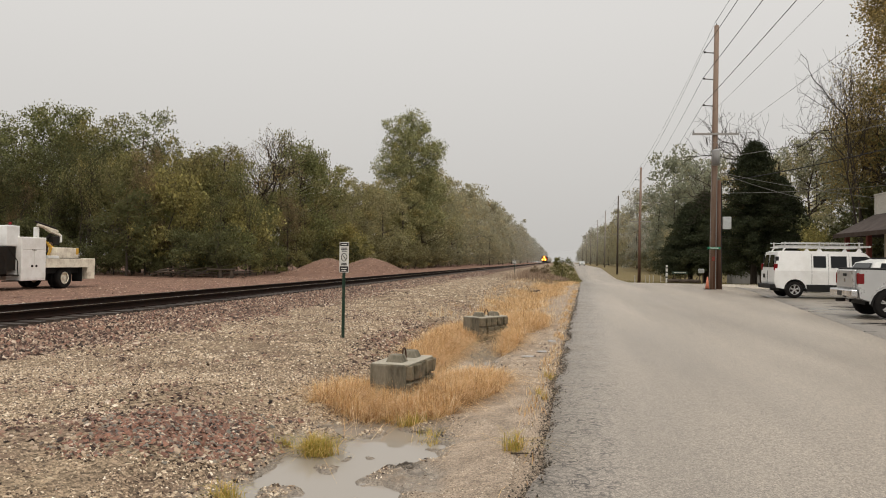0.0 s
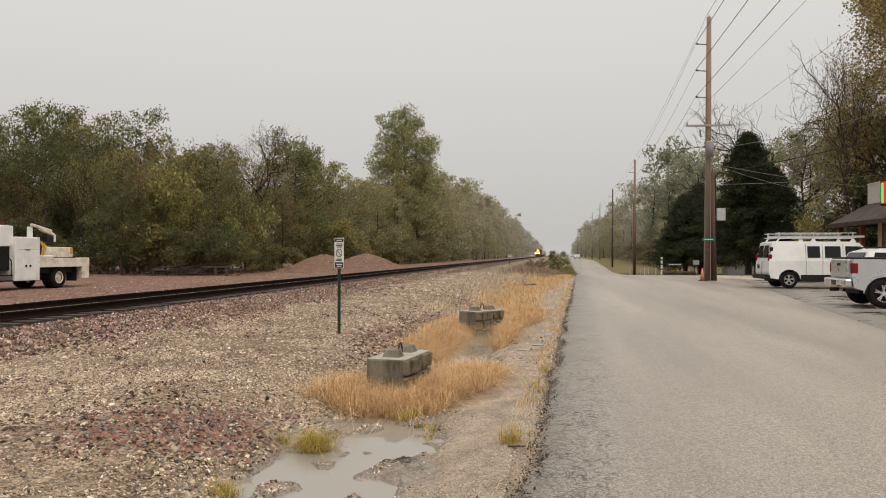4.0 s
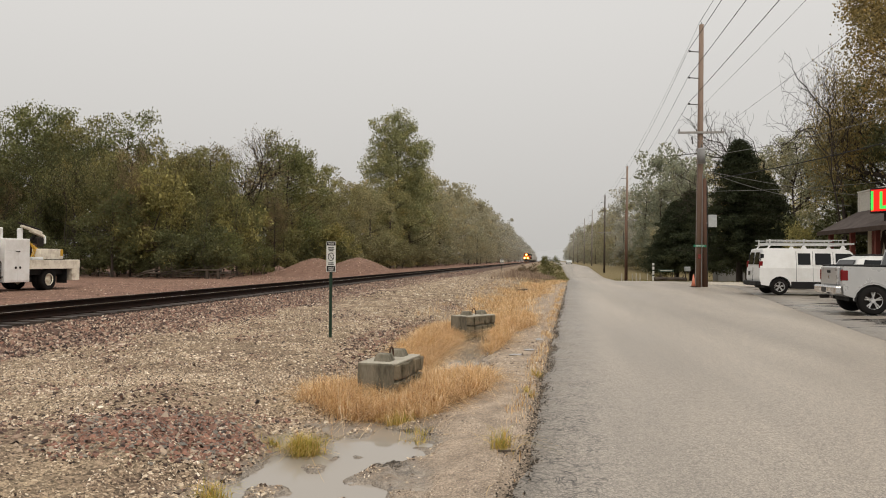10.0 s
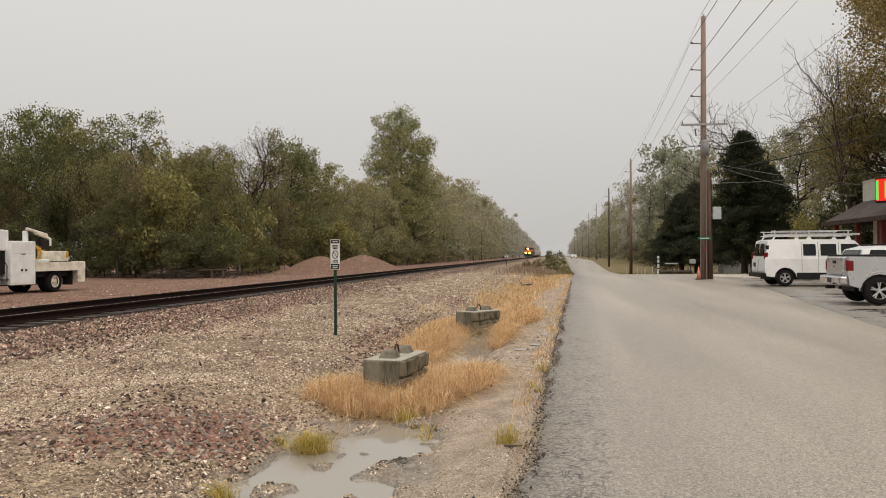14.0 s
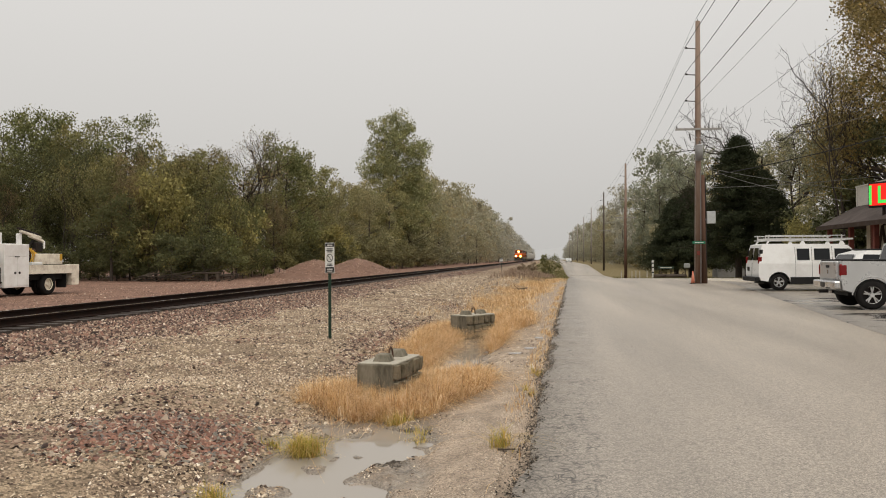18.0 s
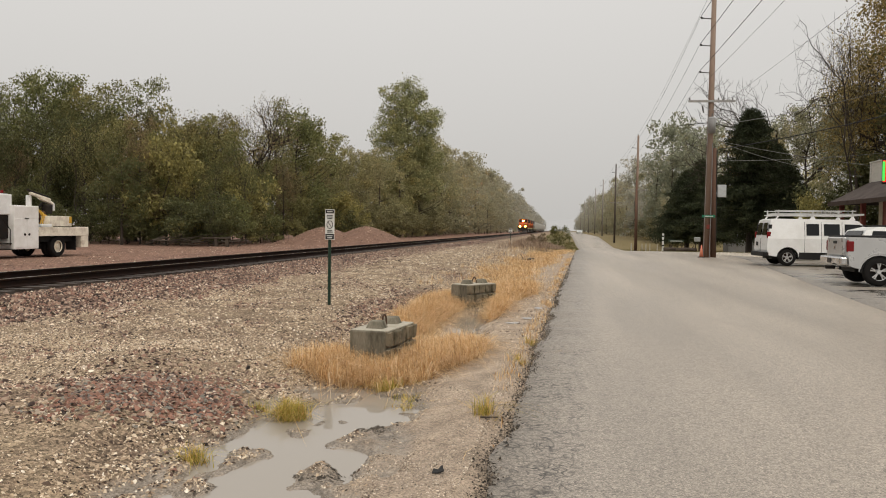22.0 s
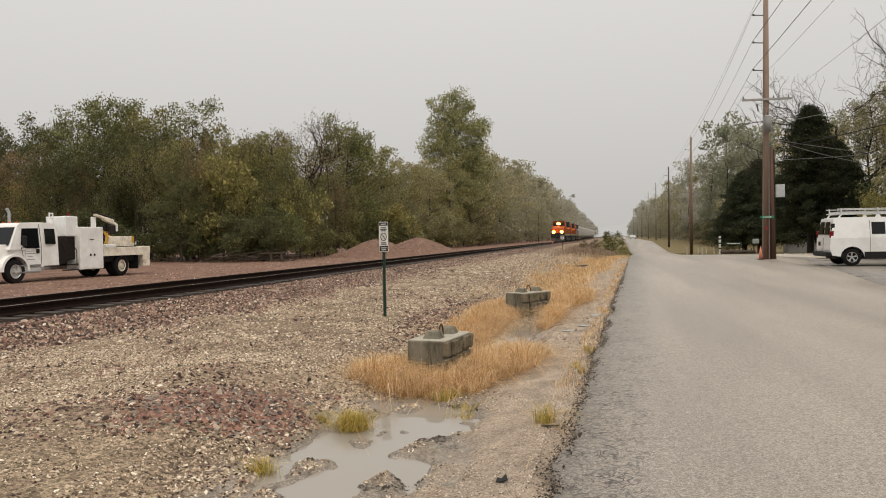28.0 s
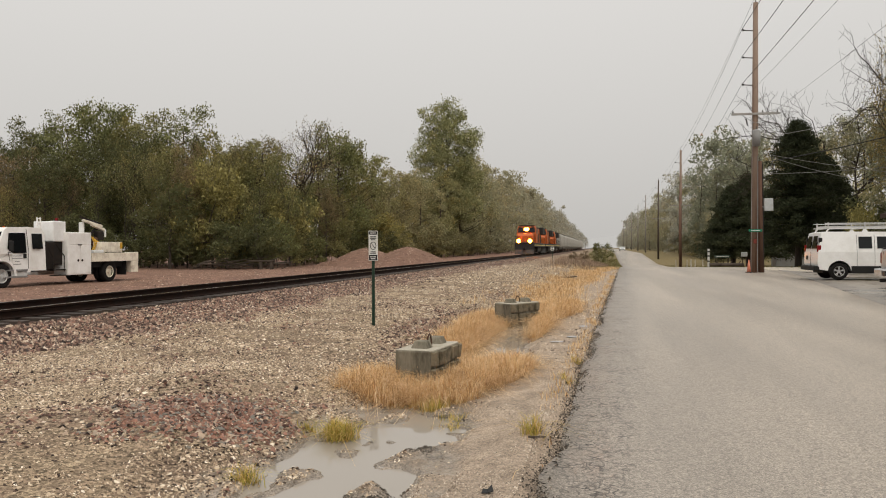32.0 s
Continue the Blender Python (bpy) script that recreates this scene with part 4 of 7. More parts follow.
def cargo_van(m):
    t = thing("cargo_van", m, "white cargo van with a ladder roof rack parked on the lot", "van", "parked vehicles")
    hw, zb = 1.0, 0.40
    low = [(-2.72, 0.45)] + arch(-1.72, 0.47, zb)[::-1] + arch(1.72, 0.47, zb)[::-1] + [(2.78, 0.45), (2.85, 0.75), (2.75, 1.02), (2.05, 1.2), (-2.78, 1.2), (-2.80, 0.7)]
    bm = bmesh.new()
    slab(bm, low, -hw, hw)
    rounded(bm, 0.04)
    body = part("body", bm, WHITEPAINT, t)
    bm = bmesh.new()
    slab(bm, [(-2.775, 1.19), (2.02, 1.19), (1.25, 1.98), (1.0, 2.06), (-2.45, 2.08), (-2.62, 2.03)], -hw, hw)
    squeeze(bm, 1.19, 2.08, 0.13)
    rounded(bm, 0.05)
    part("upper_body", bm, WHITEPAINT, t)

    def ins(z):
        return hw * (1 - 0.13 * (z - 1.19) / 0.89)

    for s in (-1, 1):
        for x0, x1, name in ((-0.95, -0.42, "side_window"), (-0.22, 0.44, "side_window")):
            bm = bmesh.new()
            a = [(x0, 1.35), (x1, 1.35), (x1, 1.86), (x0, 1.86)]
            for sh in (0.012, -0.01):
                vs = [bm.verts.new((x, s * (ins(z) + sh), z)) for x, z in a]
                bm.faces.new(vs)
            part(name, bm, GLASS, t, "dark tinted window")
        bm = bmesh.new()
        a = [(0.64, 1.33), (1.72, 1.33), (1.28, 1.85), (0.64, 1.86)]
        for sh in (0.012, -0.01):
            bm.faces.new([bm.verts.new((x, s * (ins(z) + sh), z)) for x, z in a])
        part("front_window", bm, GLASS, t, "dark front door window")
        # door seams
        for x0 in (-1.02, -0.32, 0.54, 1.95):
            bm = bmesh.new()
            for z0, z1 in ((0.5, 1.19), (1.19, 1.95)):
                if x0 > 1.5 and z0 > 1:
                    continue
                tube(bm, (x0, s * (ins(max(z0, 1.19)) + 0.002), z0), (x0, s * (ins(max(z1, 1.19)) + 0.002), z1), 0.007, seg=4)
            part("door_seam", bm, BLACK, t)
        part("sill_trim", boxed(-1.25, 1.25, s * 0.985 - 0.03, s * 0.985 + 0.03, 0.3, 0.6, 0.01), BLACK, t, "black lower sill")
        part("wheel_arch", arch_liner(-1.72, s * 0.93), BLACK, t)
        part("wheel_arch", arch_liner(1.72, s * 0.93), BLACK, t)
        wheel(t, -1.72, s * 0.84, 0.37, 0.24, ALLOY, 5, face=s)
        wheel(t, 1.72, s * 0.84, 0.37, 0.24, ALLOY, 5, face=s)
        bm = bmesh.new()
        box(bm, -2.8, -2.64, min(s * 0.87, s * 0.985), max(s * 0.87, s * 0.985), 1.2, 1.5, 0.02)
        part("tail_lamp", bm, REDLAMP, t, "red tail lamp")
        part("lamp_trim", boxed(-2.72, -2.58, min(s * 0.84, s * 0.935), max(s * 0.84, s * 0.935), 1.5, 1.82, 0.02), BLACK, t, "dark lamp trim")
        part("mirror", boxed(1.75, 1.9, min(s * 1.0, s * 1.25), max(s * 1.0, s * 1.25), 1.28, 1.6, 0.03), BLACK, t)
        bm = bmesh.new()
        rw = [(-2.77, s * 0.1, 1.35), (-2.77, s * 0.72, 1.35), (-2.66, s * 0.66, 1.9), (-2.66, s * 0.1, 1.9)]
        vs = [bm.verts.new((x - 0.025, y, z)) for x, y, z in rw]
        vs2 = [bm.verts.new((x + 0.02, y, z)) for x, y, z in rw]
        bm.faces.new(vs)
        bm.faces.new(vs2)
        part("rear_window", bm, GLASS, t, "dark rear door window")
    part("rear_door_seam", tubed((-2.812, 0, 0.6), (-2.79, 0, 1.2), 0.008, seg=4), BLACK, t)
    part("number_plate", boxed(-2.83, -2.81, 0.36, 0.62, 0.86, 1.04), SIGNBLACK, t, "dark plate recess on the rear door")
    part("rear_bumper", boxed(-2.95, -2.7, -1.0, 1.0, 0.4, 0.6, 0.03), BLACK, t, "black rear bumper")
    part("front_bumper", boxed(2.7, 2.92, -0.98, 0.98, 0.4, 0.62, 0.04), BLACK, t)
    part("windscreen", windscreen((2.02, 1.22), (1.27, 1.96), 0.9, 0.8), GLASS, t, "dark windscreen")
    rack = part("roof_rack", rack_mesh(-2.3, 1.0, 0.8), ALUMINIUM, t, "pale aluminium ladder rack")
    for yy in (-0.55, 0.15):
        part("ladder", ladder_mesh(-2.1, 1.0, yy), ALUMINIUM, rack, "aluminium ladder on the rack")
    for x in (-2.3, -0.65, 1.0):
        for s in (-1, 1):
            bm = bmesh.new()
            slab(bm, [(x - 0.13, 2.05), (x + 0.13, 2.05), (x + 0.04, 2.2), (x - 0.04, 2.2)], s * 0.8 - 0.025, s * 0.8 + 0.025)
            part("rack_foot", bm, WHITEPAINT, rack, "white rack foot")
            part("rack_post", boxed(x - 0.025, x + 0.025, s * 0.8 - 0.025, s * 0.8 + 0.025, 2.18, 2.48, 0.005), ALUMINIUM, rack)
    part("underbody", boxed(-2.5, 2.5, -0.7, 0.7, 0.28, 0.5), BLACK, t)
    shorten(t, -2.2, 0.2)
    return t


def shorten(t, x0, by):
    """Draws in a vehicle's tail behind x0."""
    for o in t.children_recursive:
        for v in o.data.vertices:
            if v.co.x < x0:
                v.co.x += by


def arch_liner(cx, y):
    bm = bmesh.new()
    pts = [(cx + 0.46 * math.cos(a), y, 0.36 + 0.46 * math.sin(a)) for a in [math.pi * i / 12 for i in range(13)]]
    polyline(bm, pts, 0.04, 5)
    box(bm, cx - 0.42, cx + 0.42, y * 0.45 - 0.02, y * 0.45 + 0.02, 0.35, 0.8)
    return bm


def windscreen(a, b, wa, wb):
    bm = bmesh.new()
    for d in (0.015, -0.02):
        vs = [bm.verts.new(p) for p in ((a[0] + d, -wa, a[1] + d), (a[0] + d, wa, a[1] + d), (b[0] + d, wb, b[1] + d), (b[0] + d, -wb, b[1] + d))]
        bm.faces.new(vs)
    return bm


def rack_mesh(x0, x1, hw):
    bm = bmesh.new()
    for s in (-1, 1):
        for z in (2.24, 2.44):
            tube(bm, (x0 - 0.15, s * hw, z), (x1 + 0.15, s * hw, z), 0.018, seg=6)
        for i in range(9):
            x = x0 + (x1 - x0) * (i + 0.5) / 9
            tube(bm, (x, s * hw, 2.24), (x, s * hw, 2.44), 0.01, seg=5)
    for x in (x0, (x0 + x1) / 2, x1):
        tube(bm, (x, -hw, 2.22), (x, hw, 2.22), 0.025, seg=6)
    return bm


def ladder_mesh(x0, x1, y):
    bm = bmesh.new()
    for yy in (y - 0.2, y + 0.2):
        box(bm, x0 - 0.3, x1 + 0.5, yy - 0.015, yy + 0.015, 2.25, 2.33)
    n = 13
    for i in range(n):
        x = x0 - 0.15 + (x1 - x0 + 0.5) * i / (n - 1)
        tube(bm, (x, y - 0.2, 2.29), (x, y + 0.2, 2.29), 0.018, seg=5)
    return bm


def pickup_truck(m):
    t = thing("pickup_truck", m, "silver crew-cab pickup truck parked on the wet lot", "pickup truck", "parked vehicles")
    hw, zb = 1.0, 0.46
    low = [(-2.85, 0.55)] + arch(-1.78, 0.5, zb)[::-1] + arch(1.9, 0.5, zb)[::-1] + [(2.8, 0.5), (2.88, 0.9), (2.8, 1.18), (1.3, 1.3), (-2.86, 1.36), (-2.9, 0.9)]
    bm = bmesh.new()
    slab(bm, low, -hw, hw)
    rounded(bm, 0.05)
    part("body", bm, SILVER, t)
    part("bed_floor", boxed(-2.78, -0.95, -0.82, 0.82, 1.362, 1.372), BLACK, t, "black bed liner")
    for s in (-1, 1):
        part("bed_rail", boxed(-2.86, -0.9, min(s * 0.84, s * 0.99), max(s * 0.84, s * 0.99), 1.35, 1.41, 0.02), BLACK, t, "black bed rail cap")
    bm = bmesh.new()
    slab(bm, [(-0.95, 1.3), (1.35, 1.3), (0.6, 1.9), (0.3, 1.95), (-0.6, 1.94), (-0.85, 1.86)], -hw * 0.98, hw * 0.98)
    squeeze(bm, 1.3, 1.95, 0.18)
    rounded(bm, 0.05)
    part("cab", bm, SILVER, t)
    for s in (-1, 1):
        for pts in ([(-0.72, 1.42), (-0.05, 1.42), (-0.05, 1.83), (-0.62, 1.83)], [(0.03, 1.42), (1.05, 1.42), (0.55, 1.83), (0.03, 1.83)]):
            bm = bmesh.new()
            for sh in (0.012, -0.015):
                bm.faces.new([bm.verts.new((x, s * (0.98 * (1 - 0.18 * (z - 1.3) / 0.65) + sh), z)) for x, z in pts])
            part("side_window", bm, GLASS, t, "dark side window")
        wheel(t, -1.78, s * 0.86, 0.4, 0.27, ALLOY, 5, 0.66, face=s)
        wheel(t, 1.9, s * 0.86, 0.4, 0.27, ALLOY, 5, 0.66, face=s)
        part("wheel_arch", arch_liner(-1.78, s * 0.93), BLACK, t)
        part("wheel_arch", arch_liner(1.9, s * 0.93), BLACK, t)
        part("tail_lamp", boxed(-2.925, -2.72, min(s * 0.88, s * 1.006), max(s * 0.88, s * 1.006), 0.93, 1.27, 0.04, 2), REDLAMP, t, "red tail lamp")
        part("bed_seam", boxed(-0.945, -0.925, s * 0.998 - 0.006, s * 0.998 + 0.006, 0.5, 1.34), BLACK, t)
        part("sill_step", boxed(-1.2, 1.3, s * 0.96 - 0.05, s * 0.96 + 0.05, 0.36, 0.48, 0.03), BLACK, t, "black side step")
        flare = bmesh.new()
        polyline(flare, [(-1.78 + 0.52 * math.cos(a), s * 0.995, 0.4 + 0.52 * math.sin(a)) for a in [math.pi * i / 14 for i in range(15)]], 0.016, 6)
        part("arch_flare", flare, SILVER, t)
        part("door_handle", boxed(-0.55, -0.35, s * 1.0 - 0.02, s * 1.0 + 0.02, 1.12, 1.16), CHROME, t)
        part("mirror", boxed(1.0, 1.15, min(s * 1.0, s * 1.22), max(s * 1.0, s * 1.22), 1.34, 1.58, 0.03), BLACK, t)
    part("rear_glass", windscreen((-0.97, 1.42), (-0.87, 1.82), 0.72, 0.66), GLASS, t, "dark rear window")
    part("windscreen", windscreen((1.33, 1.34), (0.63, 1.88), 0.85, 0.76), GLASS, t)
    gate = part("tailgate", boxed(-2.95, -2.86, -0.78, 0.78, 0.82, 1.35, 0.03), SILVER, t)
    part("tailgate_handle", boxed(-2.97, -2.94, -0.14, 0.14, 1.16, 1.24, 0.01), BLACK, gate)
    part("emblem", boxed(-2.965, -2.945, -0.06, 0.06, 0.98, 1.1, 0.02), CHROME, gate, "small chrome badge")
    bumper = part("rear_bumper", boxed(-3.1, -2.88, -0.98, 0.98, 0.56, 0.8, 0.05, 2), CHROME, t, "chrome rear bumper")
    part("number_plate", boxed(-3.112, -3.09, -0.17, 0.17, 0.6, 0.74), SIGNBLACK, bumper)
    part("tow_hitch", boxed(-3.2, -2.95, -0.05, 0.05, 0.42, 0.52, 0.01), DARKSTEEL, t)
    part("underbody", boxed(-2.6, 2.5, -0.6, 0.6, 0.36, 0.6), BLACK, t)
    shorten(t, -2.35, 0.3)
    return t


def estate_car(m):
    t = thing("sport_utility_car", m, "white sport utility car parked between a van and a pickup", "car", "parked vehicles")
    hw, zb = 0.95, 0.4
    low = [(-2.3, 0.5)] + arch(-1.42, 0.42, zb)[::-1] + arch(1.42, 0.42, zb)[::-1] + [(2.3, 0.45), (2.38, 0.75), (2.25, 0.98), (1.2, 1.1), (-2.35, 1.1), (-2.38, 0.7)]
    bm = bmesh.new()
    slab(bm, low, -hw, hw)
    rounded(bm, 0.06)
    part("body", bm, WHITEPAINT, t)
    bm = bmesh.new()
    slab(bm, [(-2.33, 1.08), (1.15, 1.08), (0.4, 1.6), (-0.2, 1.7), (-1.6, 1.7), (-2.05, 1.58)], -hw, hw)
    squeeze(bm, 1.08, 1.7, 0.2)
    rounded(bm, 0.06)
    part("cabin", bm, WHITEPAINT, t)
    for s in (-1, 1):
        bm = bmesh.new()
        for sh in (0.012, -0.02):
            bm.faces.new([bm.verts.new((x, s * (hw * (1 - 0.2 * (z - 1.08) / 0.62) + sh), z)) for x, z in [(-2.0, 1.17), (0.85, 1.17), (0.25, 1.53), (-1.85, 1.56)]])
        part("side_window", bm, GLASS, t, "dark side windows")
        wheel(t, -1.42, s * 0.82, 0.36, 0.23, ALLOY, 5, 0.66, face=s)
        wheel(t, 1.42, s * 0.82, 0.36, 0.23, ALLOY, 5, 0.66, face=s)
        part("roof_rail", tubed((-1.8, s * 0.68, 1.74), (0.1, s * 0.68, 1.74), 0.02, seg=6), BLACK, t)
        part("tail_lamp", boxed(-2.4, -2.2, min(s * 0.7, s * 0.93), max(s * 0.7, s * 0.93), 0.86, 1.08, 0.02), REDLAMP, t)
    part("rear_window", windscreen((-2.36, 1.14), (-2.1, 1.55), 0.75, 0.66), GLASS, t, "dark rear window")
    part("windscreen", windscreen((1.13, 1.12), (0.43, 1.58), 0.8, 0.72), GLASS, t)
    part("rear_bumper", boxed(-2.45, -2.25, -0.92, 0.92, 0.42, 0.68, 0.05), BLACK, t)
    return t


cargo_van(pose(11.9, 36.2, 0.03, 0, 0, 1.5))
estate_car(pose(12.65, 28.6, 0.03, 0, 0, 2))
pickup_truck(pose(10.87, 23.45, 0.03, 0, 0, -3))


# ---- the work truck behind the track; its x runs forward ----
def work_truck(m):
    t = thing("work_truck", m, "white railway service truck with crane and flatbed parked beyond the track", "truck", "parked vehicles")
    part("chassis", boxed(-5.4, 3.9, -0.45, 0.45, 0.62, 0.9), DARKSTEEL, t)
    bm = bmesh.new()
    slab(bm, [(0.75, 0.72), (1.72, 0.72), (1.72, 1.5), (2.55, 1.5), (2.5, 1.62), (2.05, 2.5), (1.85, 2.62), (0.8, 2.64), (0.75, 2.5)], -1.08, 1.08)
    squeeze(bm, 1.62, 2.64, 0.1)
    rounded(bm, 0.06)
    cab = part("cab", bm, TRUCKWHITE, t)
    bm = bmesh.new()
    slab(bm, [(-0.15, 0.78), (0.8, 0.78), (0.8, 2.66), (0.0, 2.62), (-0.15, 2.4)], -1.06, 1.06)
    squeeze(bm, 1.62, 2.64, 0.1)
    rounded(bm, 0.05)
    part("rear_cab", bm, TRUCKWHITE, t)
    bm = bmesh.new()
    well = [(3.0 + 0.64 * math.cos(a), 0.5 + 0.64 * math.sin(a)) for a in [math.pi * i / 12 for i in range(13)]]
    slab(bm, [(2.36, 1.5), (3.2, 1.62), (3.9, 1.52), (4.4, 1.4), (4.72, 1.2), (4.78, 0.75), (4.66, 0.52)] + well, -1.02, 1.02)
    for v in bm.verts:
        if v.co.x > 3.75:
            v.co.y *= 0.88 - 0.08 * (v.co.x > 4.6)
        if v.co.z > 1.45 and v.co.x > 2.9:
            v.co.y *= 0.86
    rounded(bm, 0.06)
    part("hood", bm, TRUCKWHITE, t, "white sloping engine hood")
    part("wheel_well", boxed(2.38, 3.62, -0.72, 0.72, 0.55, 1.12), DARKSTEEL, t)
    # one solid black box under the deck; no frame members are built
    part("under_bed", boxed(-4.95, -2.1, -0.95, 0.95, 0.72, 1.2), BLACK, t, "black box below the bed")
    part("windscreen", windscreen((2.5, 1.66), (2.08, 2.42), 0.98, 0.92), GLASS, t, "dark cab windscreen")
    part("front_bumper", boxed(3.9, 4.1, -1.1, 1.1, 0.45, 0.78, 0.05), GALV, t)
    part("grille", boxed(3.93, 4.02, -0.55, 0.55, 0.85, 1.22, 0.02), DARKSTEEL, t)
    for s in (-1, 1):
        fender = bmesh.new()
        turn = [math.pi * i / 12 for i in range(13)]
        slab(fender, [(3.0 + 0.74 * math.cos(a), 0.5 + 0.72 * math.sin(a)) for a in turn] + [(3.0 + 0.62 * math.cos(a), 0.5 + 0.62 * math.sin(a)) for a in turn[::-1]], min(s * 0.9, s * 1.13), max(s * 0.9, s * 1.13))
        rounded(fender, 0.03)
        part("fender", fender, TRUCKWHITE, t)
        part("headlamp", boxed(3.72, 3.9, min(s * 0.62, s * 0.95), max(s * 0.62, s * 0.95), 0.95, 1.18, 0.03), CHROME, t)
        for pts, nm in (([(0.98, 1.55), (1.72, 1.55), (1.98, 1.72), (1.85, 2.38), (0.98, 2.4)], "door_window"), ([(0.05, 1.72), (0.6, 1.72), (0.6, 2.38), (0.05, 2.38)], "rear_side_window")):
            bm = bmesh.new()
            for sh in (0.014, -0.02):
                bm.faces.new([bm.verts.new((x, s * (1.08 * (1 - 0.1 * max(0, z - 1.62) / 1.02) + sh), z)) for x, z in pts])
            part(nm, bm, GLASS, t, "dark cab window")
        bm = bmesh.new()
        polyline(bm, [(0.88, s * 1.085, 0.78), (0.88, s * 1.085, 1.6), (0.9, s * 0.99, 2.46)], 0.012, 4)
        polyline(bm, [(1.78, s * 1.085, 0.78), (1.95, s * 1.085, 1.5)], 0.012, 4)
        part("door_seam", bm, DARKSTEEL, t)
        part("door_handle", boxed(1.0, 1.14, s * 1.09 - 0.02, s * 1.09 + 0.02, 1.22, 1.42), BLACK, t)
        # lettering on the door, as bars
        for z0, x0, x1 in ((1.33, 1.25, 1.7), (1.22, 1.2, 1.75), (1.1, 1.35, 1.6), (0.98, 1.25, 1.7)):
            part("text_bar", boxed(x0, x1, s * 1.083 - 0.004, s * 1.083 + 0.004, z0 - 0.012, z0 + 0.012), TRANSGREY, t)
        bm = bmesh.new()
        polyline(bm, [(1.9, s * 1.05, 1.95), (2.05, s * 1.38, 1.98), (2.05, s * 1.38, 1.5), (1.95, s * 1.08, 1.45)], 0.016, 5)
        part("mirror_arm", bm, DARKSTEEL, t)
        part("mirror", boxed(2.0, 2.08, min(s * 1.24, s * 1.45), max(s * 1.24, s * 1.45), 1.52, 1.95, 0.02), BLACK, t)
        for z0 in (0.42, 0.7):
            part("step", boxed(0.95, 2.1, min(s * 0.85, s * 1.12), max(s * 0.85, s * 1.12), z0, z0 + 0.06), GALV, t, "metal cab step")
        part("fuel_tank", boxed(0.9, 2.15, min(s * 0.55, s * 1.08), max(s * 0.55, s * 1.08), 0.4, 0.76, 0.04), ALUMINIUM, t, "bright ribbed fuel tank below the door")
        wheel(t, 3.0, s * 0.98, 0.5, 0.28, ALUMINIUM, 0, 0.56, face=s, holes=10)
        wheel(t, -3.5, s * 0.98, 0.5, 0.28, CREAM, 0, 0.56, face=s, holes=8)
        wheel(t, -3.5, s * 0.66, 0.5, 0.28, CREAM, 0, 0.56, face=s)
        # tall tool cabinet with two doors
        y0, y1 = (0.42, 1.2) if s > 0 else (-1.2, -0.42)
        cabinet = part("tool_cabinet", boxed(-2.1, -0.58, y0, y1, 0.42, 2.38, 0.02), TRUCKWHITE, t, "white tool cabinet")
        part("top_door", boxed(-2.06, -0.62, s * 1.2 - 0.012, s * 1.2 + 0.012, 1.82, 2.34, 0.006), TRUCKWHITE, cabinet)
        for x0, x1 in ((-2.06, -1.35), (-1.33, -0.62)):
            d = part("door", boxed(x0, x1, s * 1.2 - 0.012, s * 1.2 + 0.012, 0.5, 1.79, 0.006), TRUCKWHITE, cabinet)
            k = x1 - 0.12 if x0 < -2 else x0 + 0.12
            part("latch", tubed((k, s * 1.2, 1.08), (k, s * 1.235, 1.08), 0.055, seg=10), DARKSTEEL, d, "round paddle latch")
        part("hinge", boxed(-1.45, -1.2, s * 1.22 - 0.015, s * 1.22 + 0.015, 1.79, 1.82), DARKSTEEL, cabinet)
    # white tank behind the cab
    part("tank", boxed(-0.72, 0.05, -0.1, 0.98, 1.95, 2.86, 0.03), WHITEPAINT, t, "tall white box tank behind the cab")
    part("tank_leg", boxed(-0.62, 0.0, -0.96, 0.9, 0.9, 1.96, 0.02), DARKSTEEL, t)
    part("beacon", tubed((-0.45, 0.7, 2.87), (-0.45, 0.7, 3.02), 0.07, 0.06, 8), REDLAMP, t, "small red beacon")
    part("beacon_base", boxed(-0.6, -0.3, 0.55, 0.85, 2.85, 2.89), GALV, t)
    bm = bmesh.new()
    for x in (0.18, 0.36):
        tube(bm, (x + 0.5, 0.86, 1.0), (x + 0.5, 0.86, 3.0), 0.035, seg=6)
    for z in (2.55, 2.75, 2.95):
        tube(bm, (0.68, 0.86, z), (0.86, 0.86, z), 0.025, seg=6)
    part("ladder_hoop", bm, TRUCKWHITE, t)
    part("machinery", boxed(0.0, 0.5, -1.0, 1.0, 0.7, 1.94, 0.04), DARKSTEEL, t, "dark machinery behind the cab")
    bm = bmesh.new()
    polyline(bm, [(0.1, 1.14, 1.85), (-0.4, 1.16, 1.3), (-0.4, 1.16, 0.6)], 0.022, 5)
    polyline(bm, [(0.5, 1.1, 1.7), (0.25, 1.12, 1.25), (0.25, 1.12, 0.75)], 0.022, 5)
    part("handrail", bm, DARKSTEEL, t)
    for z0 in (0.4, 0.65):
        part("ladder_step", boxed(-0.55, 0.1, 0.8, 1.12, z0, z0 + 0.05), DARKSTEEL, t)
    bm = bmesh.new()
    polyline(bm, [(0.55, -0.9, 1.0), (0.55, -0.9, 3.0), (0.68, -0.9, 3.2)], 0.07, 8)
    part("exhaust_stack", bm, GALV, t, "bright exhaust stack")
    bm = bmesh.new()
    for i in range(5):
        y = -0.7 + 0.35 * i
        tube(bm, (1.78, y, 2.62), (1.78, y, 2.68), 0.05, 0.03, 6)
    part("roof_markers", bm, AMBER, t)
    # flatbed
    part("flatbed", boxed(-5.55, -2.1, -1.2, 1.2, 1.2, 1.28), DARKSTEEL, t, "dark steel flatbed deck")
